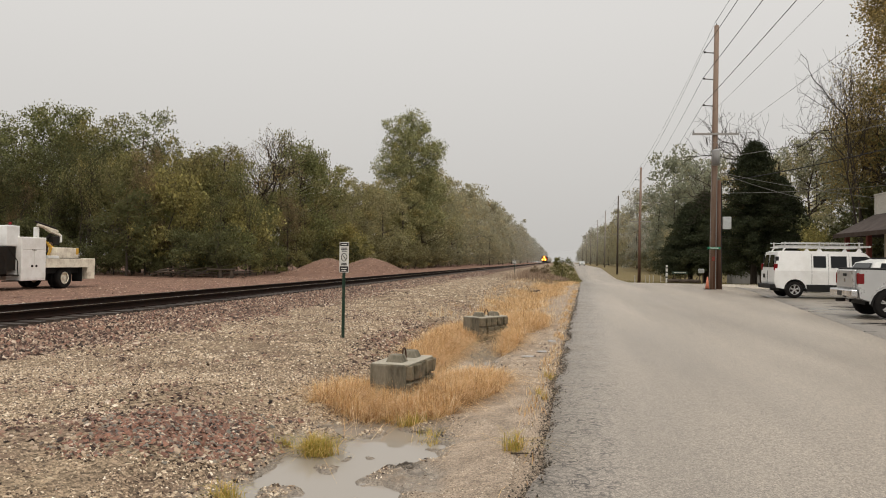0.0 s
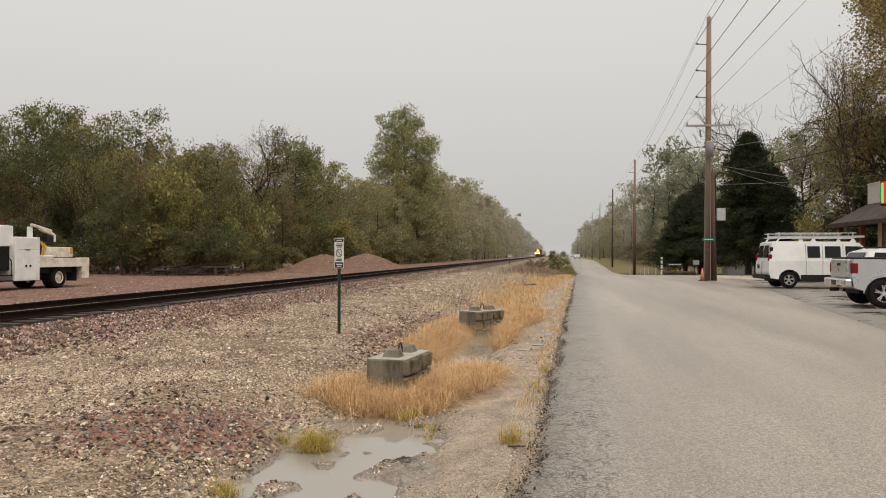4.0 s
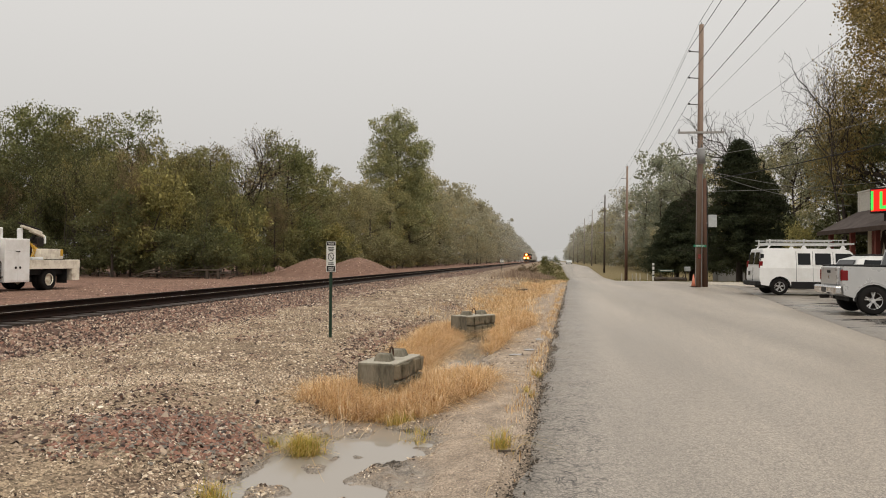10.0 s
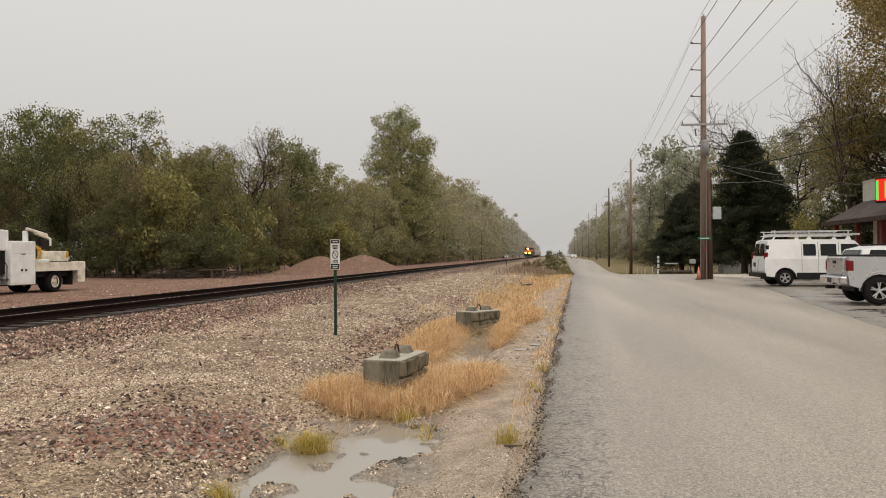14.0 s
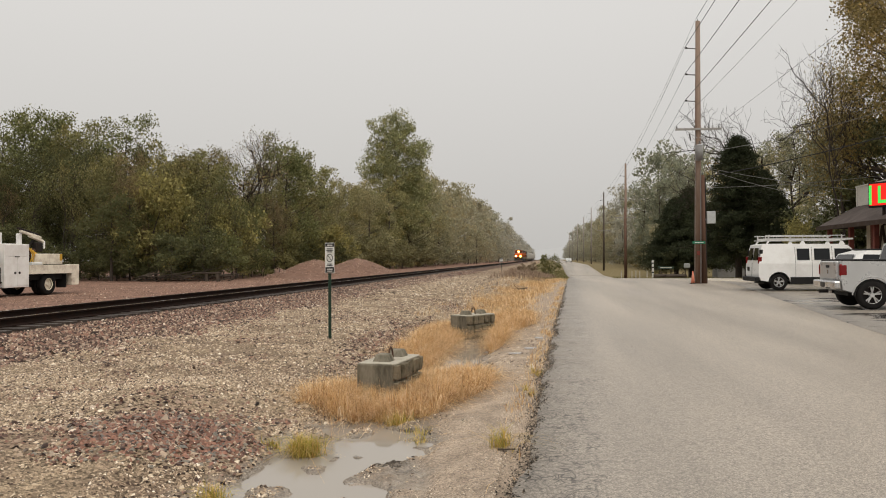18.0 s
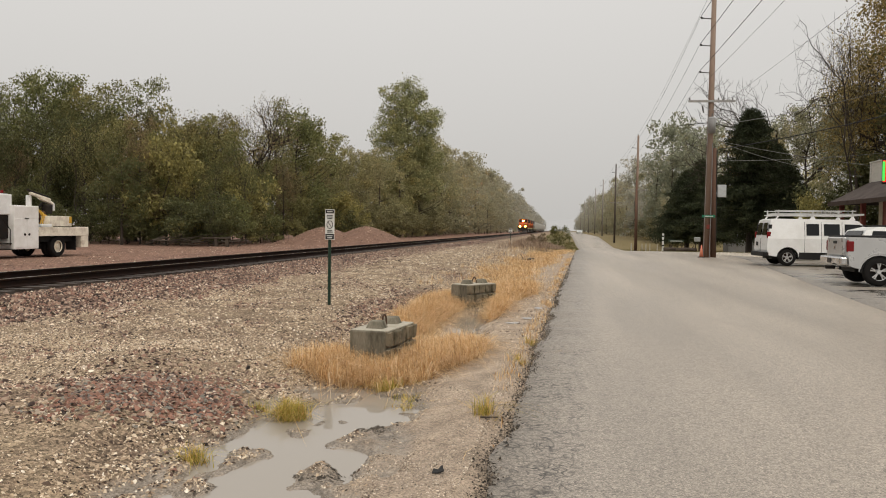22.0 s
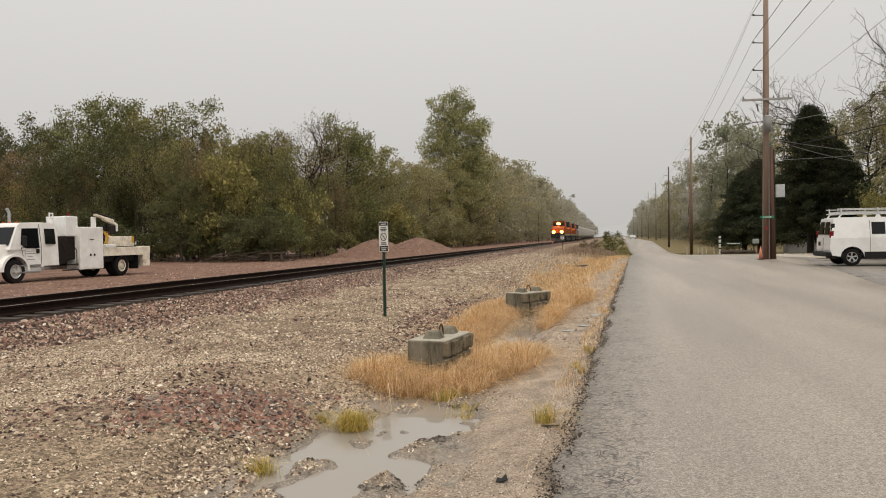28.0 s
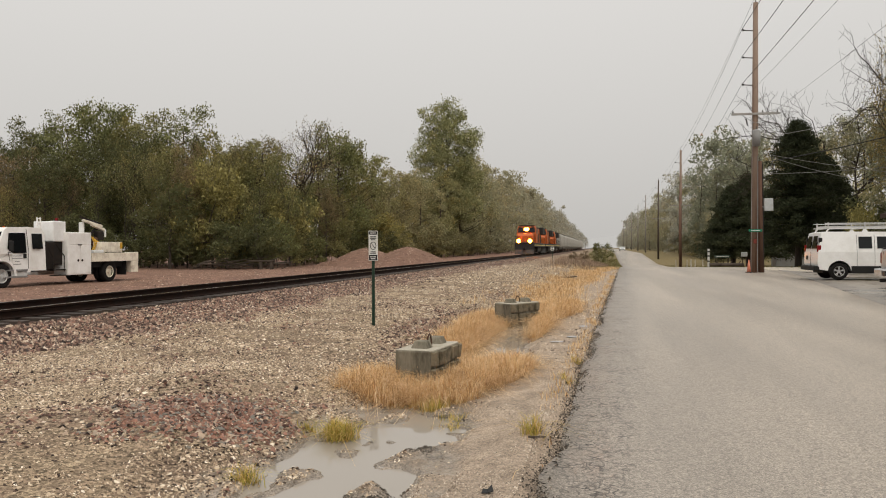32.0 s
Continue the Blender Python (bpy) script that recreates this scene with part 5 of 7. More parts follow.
    for s in (-1, 1):
        part("bed_side", boxed(-5.55, -2.1, s * 1.2 - 0.03, s * 1.2 + 0.03, 1.0, 1.42, 0.01), CREAM, t, "rust-stained cream bed side")
        part("corner_box", boxed(-5.55, -5.0, min(s * 0.8, s * 1.22), max(s * 0.8, s * 1.22), 0.42, 1.44, 0.015), CREAM, t, "rust-stained cream corner box")
        part("mud_flap", boxed(-4.7, -4.65, min(s * 0.6, s * 1.15), max(s * 0.6, s * 1.15), 0.3, 1.0), BLACK, t)
    part("bed_box", boxed(-4.6, -3.05, 0.5, 1.0, 1.45, 1.95, 0.02), CREAM, t, "stained cream tool box on the bed")
    part("yellow_label", boxed(-4.58, -4.4, 0.995, 1.008, 1.62, 1.94), YELLOW, t)
    part("white_case", boxed(-3.1, -2.4, 0.75, 1.1, 1.42, 1.56, 0.02), WHITEPAINT, t)
    # knuckle crane
    part("crane_post", boxed(-2.3, -2.16, 0.05, 0.3, 1.28, 2.9, 0.03), TRUCKWHITE, t, "white crane post")
    bm = bmesh.new()
    tube(bm, (-2.1, 0.35, 3.0), (-3.35, 0.4, 2.72), 0.075, 0.09, 6)
    tube(bm, (-2.7, 0.35, 2.82), (-3.5, 0.42, 2.55), 0.1, 0.09, 6)
    part("crane_boom", bm, CREAM, t, "folded cream crane boom")
    bm = bmesh.new()
    tube(bm, (-1.95, 0.34, 3.14), (-3.3, 0.38, 2.86), 0.05, seg=6)
    box(bm, -3.4, -2.95, 0.25, 0.55, 2.05, 2.5, 0.05)
    part("crane_cylinder", bm, DARKSTEEL, t)
    part("crane_base", boxed(-2.75, -1.95, -0.2, 0.55, 1.28, 1.75, 0.05), DARKSTEEL, t, "greasy dark crane base")
    part("crane_motor", boxed(-3.05, -2.5, 0.1, 0.5, 1.75, 2.2, 0.08), RUST, t, "rusty winch motor")
    bm = bmesh.new()
    tube(bm, (-2.2, 0.12, 1.7), (-2.95, 0.3, 2.55), 0.07, 0.06, 7)
    tube(bm, (-2.95, 0.3, 2.55), (-3.3, 0.36, 2.62), 0.045, 0.045, 6)
    part("crane_ram", bm, DARKSTEEL, t, "dark hydraulic ram")
    part("crane_head", boxed(-3.6, -3.48, 0.34, 0.5, 2.2, 2.58, 0.03), WHITEPAINT, t)
    bm = bmesh.new()
    for k in range(5):
        pts = [(-2.35 - 0.12 * k, 0.62, 1.4), (-2.5 - 0.08 * k, 0.7 + 0.03 * k, 1.9), (-2.3 - 0.16 * k, 0.6, 2.3 - 0.1 * k)]
        polyline(bm, pts, 0.028, 5)
    part("hose", bm, YELLOW, t, "yellow hydraulic hoses")
    for o in t.children:
        kind = o.name.split(".")[0]
        if kind in ("cab", "windscreen", "rear_cab", "front_bumper", "grille", "headlamp", "door_window", "rear_side_window", "door_seam", "door_handle", "text_bar", "mirror_arm", "mirror", "step", "fuel_tank", "exhaust_stack", "roof_markers"):
            o.location.x = 0.72
        if kind.startswith("crane") or kind == "hose":
            o.location.x = -0.45
        if kind in ("cab", "windscreen", "rear_cab", "door_window", "rear_side_window", "roof_markers"):
            o.location.z = -0.1
    return t


work_truck(pose(-24.75, 29.5, -0.12, 0, 0, -92.5))


# ---- the roadside building ----
def building(m):
    """Its front wall stands along y at x = 1.6; a porch roof leans out to x = 0."""
    t = thing("roadside_building", m, "cream stucco building with brown porch roof and red posts", "building")
    L = 16.0
    part("wall", boxed(1.6, 9.0, -L, -1.0, 0, 3.4), STUCCO, t)
    bm = bmesh.new()
    a = [(-0.05, 0.25, 2.66), (-0.05, -L, 2.66), (1.55, -L, 3.58), (1.55, -0.1, 3.58), (5.0, -0.1, 3.58), (5.0, 0.25, 2.66)]
    top = [bm.verts.new(p) for p in a]
    low = [bm.verts.new((x, y, z - 0.1)) for x, y, z in a]
    for q in ((0, 1, 2, 3), (0, 3, 4, 5)):
        bm.faces.new([top[i] for i in q])
        bm.faces.new([low[i] for i in q[::-1]])
    for i in range(6):
        j = (i + 1) % 6
        bm.faces.new((top[i], top[j], low[j], low[i]))
    part("porch_roof", bm, ROOF, t, "brown shingled porch roof")
    part("fascia", boxed(-0.09, -0.04, -L, 0.25, 2.5, 2.68), DARKTIMBER, t)
    for i in range(7):
        part("post", boxed(0.22, 0.4, -0.45 - 2.4 * i, -0.27 - 2.4 * i, 0, 2.6, 0.01), REDPOST, t, "red-brown porch post")
    for i in range(4):
        y = -1.6 - 2.6 * i
        part("timber", boxed(1.56, 1.62, y - 0.1, y + 0.1, 0.1, 3.0), REDPOST, t)
        bm = bmesh.new()
        tube(bm, (1.57, y - 0.3, 0.3), (1.57, y - 1.1, 2.6), 0.07, seg=4)
        tube(bm, (1.57, y - 1.9, 0.3), (1.57, y - 1.1, 2.6), 0.07, seg=4)
        part("brace", bm, DARKTIMBER, t)
    part("wainscot", boxed(1.58, 1.6, -L, -1.02, 0, 0.9), REDPOST, t)
    part("end_door", boxed(2.4, 3.3, -1.0, -0.96, 0, 2.1, 0.01), DARKTIMBER, t)
    part("parapet_core", boxed(1.56, 5.0, -L, -0.23, 3.45, 4.42), SIDING, t)
    for i in range(8):
        z0 = 3.42 + 0.125 * i
        bm = bmesh.new()
        box(bm, 1.53, 1.57, -6.0, -0.23, z0 + 0.004, z0 + 0.12)
        box(bm, 1.53, 5.0, -0.23, -0.2, z0 + 0.004, z0 + 0.12)
        part("clapboard", bm, SIDING, t)
    part("corner_trim", boxed(1.5, 1.6, -0.28, -0.18, 3.4, 4.45), SIDING, t)
    part("cap", boxed(1.48, 5.05, -L, -0.15, 4.42, 4.47), SIDING, t)
    return t


building(pose(15.42, 45.5, -0.1) @ Matrix.Scale(1.25, 4))
sign = thing("led_sign", pose(15.33, 38.7, 3.93, 0, 0, -56) @ Matrix.Scale(1.25, 4), "red and green illuminated message sign on the parapet", "sign")
part("housing", boxed(0, 4.2, 0.0, 0.25, -0.05, 0.92, 0.02), BLACK, sign)
screen = part("screen", boxed(0.06, 4.14, -0.02, 0.0, 0.02, 0.85), LEDRED, sign, "glowing red display field")
part("edge_segment", boxed(0.06, 0.16, -0.035, -0.018, 0.06, 0.8), LEDGREEN, screen)
for letter, x0 in (("L", 0.42), ("O", 0.86)):
    w = 0.32
    bars = {"L": ((0, 0.1, 0, 0.66), (0, w, 0, 0.12)), "O": ((0, 0.1, 0, 0.66), (w - 0.1, w, 0, 0.66), (0, w, 0, 0.12), (0, w, 0.54, 0.66))}[letter]
    bm = bmesh.new()
    for a, b, c, d in bars:
        box(bm, x0 + a, x0 + b, -0.04, -0.018, 0.1 + c, 0.1 + d)
    part("letter", bm, LEDGREEN, screen, "green glowing letter")
for bx in (0.5, 1.8, 3.2):
    part("bracket", boxed(bx, bx + 0.08, 0.1, 0.18, -0.75, 0.0), DARKSTEEL, sign)


# ---- trees ----
def leaf_quads(rng, centres, size, droop=0.3, thin=1.0):
    """Small pointed three-sided leaves with random turns."""
    n = len(centres)
    a = rng.normal(size=(n, 3))
    a[:, 2] -= droop
    a /= np.linalg.norm(a, axis=1, keepdims=True)
    b = rng.normal(size=(n, 3))
    b -= (b * a).sum(1, keepdims=True) * a
    b /= np.linalg.norm(b, axis=1, keepdims=True)
    s = size * rng.uniform(0.6, 1.35, (n, 1))
    c = np.asarray(centres)
    v = np.stack([c - a * s, c + a * s * 0.5 + b * s * 0.75 * thin, c + a * s * 0.7 - b * s * 0.6 * thin], 1)
    return v.reshape(-1, 3)


def crown_points(rng, blobs, n, clump, hollow=0.35):
    """Leaf places in clumps over a set of ellipsoids (cx, cy, cz, rx, ry, rz)."""
    blobs = np.array(blobs, float)
    w = blobs[:, 3] * blobs[:, 4] + blobs[:, 3] * blobs[:, 5]
    k = max(8, n // 45)
    pick = rng.choice(len(blobs), k, p=w / w.sum())
    d = rng.normal(size=(k, 3))
    d /= np.linalg.norm(d, axis=1, keepdims=True)
    r = rng.uniform(hollow, 1.0, (k, 1)) ** 0.5 * rng.uniform(0.85, 1.12, (k, 1))
    mids = blobs[pick, :3] + d * r * blobs[pick, 3:]
    near = rng.integers(0, k, n)
    pts = mids[near] + np.clip(rng.normal(size=(n, 3)), -1.5, 1.5) * clump * rng.uniform(0.5, 1.25, (k, 1))[near] * (1, 1, 0.75)
    return pts, mids


def limbs(bm, rng, top, r, mids, spread, seg=6):
    """A tapered, slightly bent trunk with limbs out to the clumps."""
    pts = [Vector((0, 0, -0.3))]
    n = 6
    for i in range(1, n + 1):
        pts.append(Vector((rng.normal() * spread, rng.normal() * spread, top * i / n)))
    for i in range(n):
        tube(bm, pts[i], pts[i + 1], r * (1 - 0.85 * i / n), r * (1 - 0.85 * (i + 1) / n), seg, cap=False)
    for m in mids:
        m = Vector(m)
        z = max(0.25 * top, min(top * 0.95, m.z - 0.5 * math.hypot(m.x, m.y)))
        i = min(n - 1, int(z / top * n))
        a = pts[i].lerp(pts[i + 1], z / top * n - i)
        mid = a.lerp(m, 0.5) + Vector((rng.normal() * 0.2, rng.normal() * 0.2, -0.25))
        q = r * 0.32 * (1 - 0.6 * z / top)
        tube(bm, a, mid, q, q * 0.6, 4, cap=False)
        tube(bm, mid, m, q * 0.6, q * 0.15, 4, cap=False)


def make_tree(name, seed, blobs, n, size, clump, top, r, label, category="tree", nlimbs=60, mat=None, bark=None, colour=(0.07, 0.08, 0.03), hollow=0.35, droop=0.3, spread=0.15):
    rng = np.random.default_rng(seed)
    t = thing(name, pose(0, 0, -200), label, category, "trees along the railway")
    pts, mids = crown_points(rng, blobs, n, clump, hollow)
    bm = bmesh.new()
    limbs(bm, rng, top, r, mids[:nlimbs], spread)
    part("trunk", bm, bark or BARK, t)
    me = raw_mesh("crown", leaf_quads(rng, pts, size, droop), 3, mat or LEAF)
    c = new("crown", me)
    c.parent = t
    c.color = (*colour, 1)
    return t


def ragged(seed, h, r, n, low=0.25, spread=1.0):
    """Ellipsoids for a broad, uneven crown from low * h up to h."""
    rng = np.random.default_rng(seed)
    out = [(0, 0, h * (0.48 + low / 2), r * 0.5, r * 0.5, h * (0.4 - low / 2))]
    for i in range(n):
        a = rng.uniform(0, math.tau)
        u = rng.uniform(low, 0.9)
        reach = r * spread * (1 - abs(u - 0.45) * 0.9) * rng.uniform(0.45, 0.95)
        q = r * rng.uniform(0.17, 0.34)
        out.append((reach * math.cos(a), reach * math.sin(a), h * u, q, q, q * rng.uniform(0.6, 1.0)))
    for i in range(4):
        a, q = rng.uniform(0, math.tau), r * rng.uniform(0.15, 0.27)
        out.append((r * 0.45 * math.cos(a), r * 0.45 * math.sin(a), h * rng.uniform(0.78, 0.93) - 0.5 * q, q, q, q * 1.1))
    return out


BROAD = [make_tree("broadleaf_tree", 10 + i, ragged(10 + i, 13.0, 4.4, 26, 0.12), 15000, 0.102, 0.4, 11.0, 0.2, "leafy green broadleaf tree in a damp thicket") for i in range(4)]
FARBROAD = [make_tree("broadleaf_tree", 20 + i, ragged(20 + i, 13.0, 4.4, 26, 0.06), 4300, 0.185, 0.55, 11.0, 0.2, "leafy green broadleaf tree in a damp thicket", mat=SOFTLEAF, nlimbs=20) for i in range(3)]
THIN = [make_tree("broadleaf_tree", 30 + i, ragged(30 + i, 12.0, 3.8, 16, 0.2, 1.1), 6500, 0.085, 0.45, 11.4, 0.15, "half-bare autumn tree with thin brown-green leaves", nlimbs=60, hollow=0.55) for i in range(2)]
SHRUB = [make_tree("thicket_shrub", 40 + i, ragged(40 + i, 4.6, 2.6, 8, 0.08), 3300, 0.1, 0.3, 3.8, 0.06, "dense shrub at the edge of the thicket", "shrub", nlimbs=12) for i in range(3)]
def lobed(rings, core):
    """Ellipsoids in rings (height, reach, size, count) round a core."""
    out = list(core)
    for k, (z, reach, q, n) in enumerate(rings):
        for i in range(n):
            a = (i + 0.37 * k) * math.tau / n
            s = 1 + 0.18 * math.sin(5.1 * i + 2.3 * k)
            out.append((reach * s * math.cos(a), reach * s * math.sin(a), z + 0.9 * math.sin(3.7 * i + k), q * s, q * s, q * 0.85))
    return out


TALL = make_tree("cottonwood_tree", 50, lobed([(9.0, 4.6, 2.8, 6), (13.5, 4.9, 2.6, 7), (17.5, 5.0, 2.4, 7), (21.0, 4.6, 2.2, 7), (24.2, 3.3, 1.9, 6), (26.6, 1.5, 1.6, 3)], [(0, 0, 11, 4.0, 4.0, 6), (0, 0, 19, 3.8, 3.8, 5), (0, 0, 24.5, 2.2, 2.2, 2.5)]),
                 56000, 0.165, 0.62, 26, 0.4, "tall green cottonwood tree rising above the thicket", nlimbs=70)


def bare_tree(name, seed, h, r, label, tufts=0, lean=0.05, depth=7, size=0.05, start=0.3, tone=(0.12, 0.075, 0.03), forks=3, reach=0.16):
    """A forking trunk with gnarled limbs and fine twigs; tufts of leaves hang on the twig ends."""
    rng = np.random.default_rng(seed)
    t = thing(name, pose(0, 0, -200), label, "tree", "trees along the railway")
    sticks, ends = [], []

    def grow(p, d, length, rad, depth):
        q = p + d * length
        mid = p.lerp(q, 0.5) + Vector(rng.normal(size=3)) * length * 0.09
        sticks.append((*p, *mid, rad, rad * 0.82))
        sticks.append((*mid, *q, rad * 0.82, rad * 0.66))
        if depth <= 1:
            ends.append(q)
        if depth == 0:
            return
        for k in range(forks if depth > 1 else 2):
            dd = (d * 0.8 + Vector(rng.normal(size=3)) * 0.48 + Vector((0, 0, 0.14))).normalized()
            grow(p.lerp(q, 1.0 if k == 0 else rng.uniform(0.45, 0.95)), dd, length * rng.uniform(0.62, 0.84), max(rad * (0.68 if k == 0 else 0.5), 0.006), depth - 1)

    grow(Vector((0, 0, -0.3)), Vector((lean + rng.normal() * 0.04, rng.normal() * 0.04, 1)).normalized(), h * start, r, depth)
    s = np.array(sticks)
    a, b = s[:, :3], s[:, 3:6]
    d = (b - a) / np.linalg.norm(b - a, axis=1, keepdims=True)
    u = np.cross(d, (0.31, 0.85, 0.42))
    u /= np.linalg.norm(u, axis=1, keepdims=True)
    w = np.cross(d, u)
    k5 = 4
    ring = [math.cos(k * math.tau / k5) * u + math.sin(k * math.tau / k5) * w for k in range(k5)]
    v = np.stack([a + g * s[:, 6:7] for g in ring] + [b + g * s[:, 7:8] for g in ring], 1).reshape(-1, 3)
    k0 = np.arange(len(s))[:, None] * 2 * k5
    quads = np.concatenate([k0 + [k, (k + 1) % k5, k5 + (k + 1) % k5, k5 + k] for k in range(k5)])
    trunk = new("trunk", indexed_mesh("trunk", v, quads, BARK))
    trunk.parent = t
    if tufts:
        at = np.array([tuple(v) for v in ends])
        pts = at[rng.integers(0, len(at), tufts)] + rng.normal(size=(tufts, 3)) * reach
        c = new("crown", raw_mesh("crown", leaf_quads(rng, pts, size), 3, LEAF))
        c.parent = t
        c.color = (*tone, 1)
    return t


BARE = [bare_tree("bare_tree", 61, 11, 0.15, "bare grey autumn tree with a few brown leaves", 2600, depth=6), bare_tree("bare_tree", 67, 12, 0.12, "leafless grey tree with spreading twigs", 0, depth=6)]
SAPLING = bare_tree("sapling_tree", 91, 9, 0.07, "slim sapling with thin leaves at the edge of the thicket", 2600, 0.03, 5, 0.075, 0.34, reach=0.35)
OAK = bare_tree("oak_tree", 83, 20, 0.42, "tall dark-limbed oak with thin orange-brown autumn leaves", 42000, 0.05, 7, 0.065, 0.27, forks=3, reach=0.4)


def cedar(seed, h, r):
    rng = np.random.default_rng(seed)
    t = thing("cedar_tree", pose(0, 0, -200), "dense dark green cedar tree with ragged outline", "tree", "dark cedars beyond the lot")
    bm = bmesh.new()
    tube(bm, (0, 0, -0.3), (0, 0, h * 0.95), 0.26, 0.03, 8)
    pts = []
    for i in range(420):
        u = rng.uniform(0.13, 1.0) ** 0.85
        a = rng.uniform(0, math.tau)
        reach = r * (1 - u) ** 0.74 * rng.uniform(0.55, 1.22) + 0.12
        z = h * u
        end = np.array([reach * math.cos(a), reach * math.sin(a), z + reach * rng.uniform(-0.2, 0.06)])
        tube(bm, (0, 0, z - 0.2), tuple(end), 0.035, 0.01, 3, cap=False)
        n = int(60 + 200 * reach / r)
        f = rng.uniform(0.2, 1.04, (n, 1))
        pts.append(np.array([0, 0, z]) * (1 - f) + end * f + rng.normal(size=(n, 3)) * (0.1 + 0.34 * f * (1.08 - f)) * (1.2, 1.2, 0.8))
    part("trunk", bm, BARK, t)
    c = new("crown", raw_mesh("crown", leaf_quads(rng, np.concatenate(pts), 0.14, 0.1, 0.34), 3, NEEDLE))
    c.parent = t
    c.color = (0.06, 0.072, 0.034, 1)
    return t


CEDAR = [cedar(70, 10.5, 4.7), cedar(71, 7.5, 3.9)]
HIGH = make_tree("broadleaf_tree", 15, ragged(15, 18.0, 5.4, 24, 0.4), 24000, 0.082, 0.48, 16.5, 0.32, "tall autumn tree with orange-brown leaves", nlimbs=50)


HEIGHTS = {}
for base in BROAD + FARBROAD + THIN + SHRUB + [TALL, HIGH, OAK, SAPLING] + BARE + CEDAR:
    top = 0
    for o in base.children:
        co = np.zeros(len(o.data.vertices) * 3, dtype=np.float32)
        o.data.vertices.foreach_get("co", co)
        top = max(top, float(np.percentile(co[2::3], 99.7)))
    HEIGHTS[base.name] = top


def plant(base, x, y, h, colour, turn, z=None, wide=1.0, label=""):
    """A copy of a base tree, scaled to the height h."""
    s = h / HEIGHTS[base.name]
    t = copy_thing(base, pose(x, y, land(x, y) if z is None else z, 0, 0, turn) @ Matrix.Diagonal((s * wide, s * wide, s, 1)))
    for o in t.children:
        if o.name.startswith("crown"):
            o.color = (*colour, 1)
    if label:
        t["label"] = label
    return t


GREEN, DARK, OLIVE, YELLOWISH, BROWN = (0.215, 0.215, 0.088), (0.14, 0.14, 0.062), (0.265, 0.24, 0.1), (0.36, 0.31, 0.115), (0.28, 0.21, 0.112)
# leaf colours lightened and greyed in steps to imitate distance haze
THINHAZE, MIDHAZE, DEEPHAZE = (0.39, 0.35, 0.19), (0.42, 0.38, 0.25), (0.48, 0.455, 0.38)
S = 1.13
rt = random.Random(5)
# back of the clearing behind the truck
for x, y, h, base, col in (
        (-56.0, 66, 15.0, BROAD[0], DARK), (-50.5, 64, 15.5, BROAD[1], GREEN), (-46.6, 65, 16.0, BROAD[2], GREEN), (-42.6, 64, 14.8, BROAD[3], OLIVE), (-39.0, 65.5, 15.4, BROAD[1], GREEN), (-53, 60, 11, BROAD[3], BROWN), (-48.0, 58, 10.5, BROAD[2], DARK),
        (-44.2, 60, 12.0, BROAD[0], DARK), (-40.5, 60, 11.5, BROAD[3], DARK), (-37.0, 61, 11.0, BROAD[2], OLIVE), (-35.6, 66.0, 12.6, BROAD[0], OLIVE), (-32.6, 66.5, 12.3, THIN[0], OLIVE), (-33.6, 66, 13.0, BARE[0], BROWN), (-33.0, 59, 9.0, BROAD[1], YELLOWISH), (-62, 66, 15, BROAD[3], DARK), (-68, 64, 14, BROAD[2], GREEN), (-75, 63, 14, BROAD[0], DARK)):
    plant(base, x, y, h - 0.2, col, rt.uniform(0, 360), wide=0.8)
# the thicket along the track
# the leaf colour pales along the row: painted haze, not another species
for x, y, h, base, col in (
        (-29.8, 63.5, 11.4, BROAD[3], OLIVE), (-33.2, 68.0, 12.0, BROAD[2], (0.24, 0.2, 0.09)), (-31.0, 68.5, 13.6, BARE[0], BROWN), (-29.6, 71.0, 13.8, BARE[0], BROWN), (-28.6, 74, 11.0, THIN[1], OLIVE), (-28.2, 79, 15.0, BROAD[0], GREEN), (-30.5, 86, 14.5, BROAD[2], (0.29, 0.265, 0.12)), (-28.5, 92, 13.2, BROAD[1], (0.32, 0.29, 0.135)), (-28.0, 100, 12.6, BROAD[3], (0.34, 0.3, 0.145)), (-29.0, 109, 13.0, BROAD[2], (0.36, 0.31, 0.16)), (-28.2, 118, 14.0, BROAD[0], THINHAZE),
        (-28.6, 141, 29.4, TALL, (0.34, 0.33, 0.16)), (-27.5, 130, 16, BROAD[1], (0.33, 0.295, 0.135)), (-27.5, 148, 19, BROAD[3], THINHAZE), (-29.0, 160, 22, BROAD[2], THINHAZE), (-28.5, 172, 21, BROAD[0], THINHAZE), (-29, 186, 20, FARBROAD[1], (0.37, 0.34, 0.21)), (-29.0, 200, 21, FARBROAD[0], MIDHAZE), (-29.5, 216, 21, FARBROAD[1], MIDHAZE)):
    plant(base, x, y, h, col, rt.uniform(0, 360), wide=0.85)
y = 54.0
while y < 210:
    col = rt.choice([DARK, DARK, GREEN, OLIVE, BROWN]) if y < 92 else (THINHAZE if y < 170 else MIDHAZE)
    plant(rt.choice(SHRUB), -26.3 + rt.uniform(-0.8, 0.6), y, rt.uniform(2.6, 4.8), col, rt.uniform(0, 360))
    plant(rt.choice(FARBROAD), -32.5 + rt.uniform(-1.5, 1.0), y, (rt.uniform(6.5, 8.5) if y < 80 else rt.uniform(9.0, 11.0) * (1 if y < 130 else 1.35)), rt.choice([DARK, GREEN, BROWN]) if y < 120 else THINHAZE, rt.uniform(0, 360))
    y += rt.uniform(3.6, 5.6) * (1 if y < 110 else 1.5)
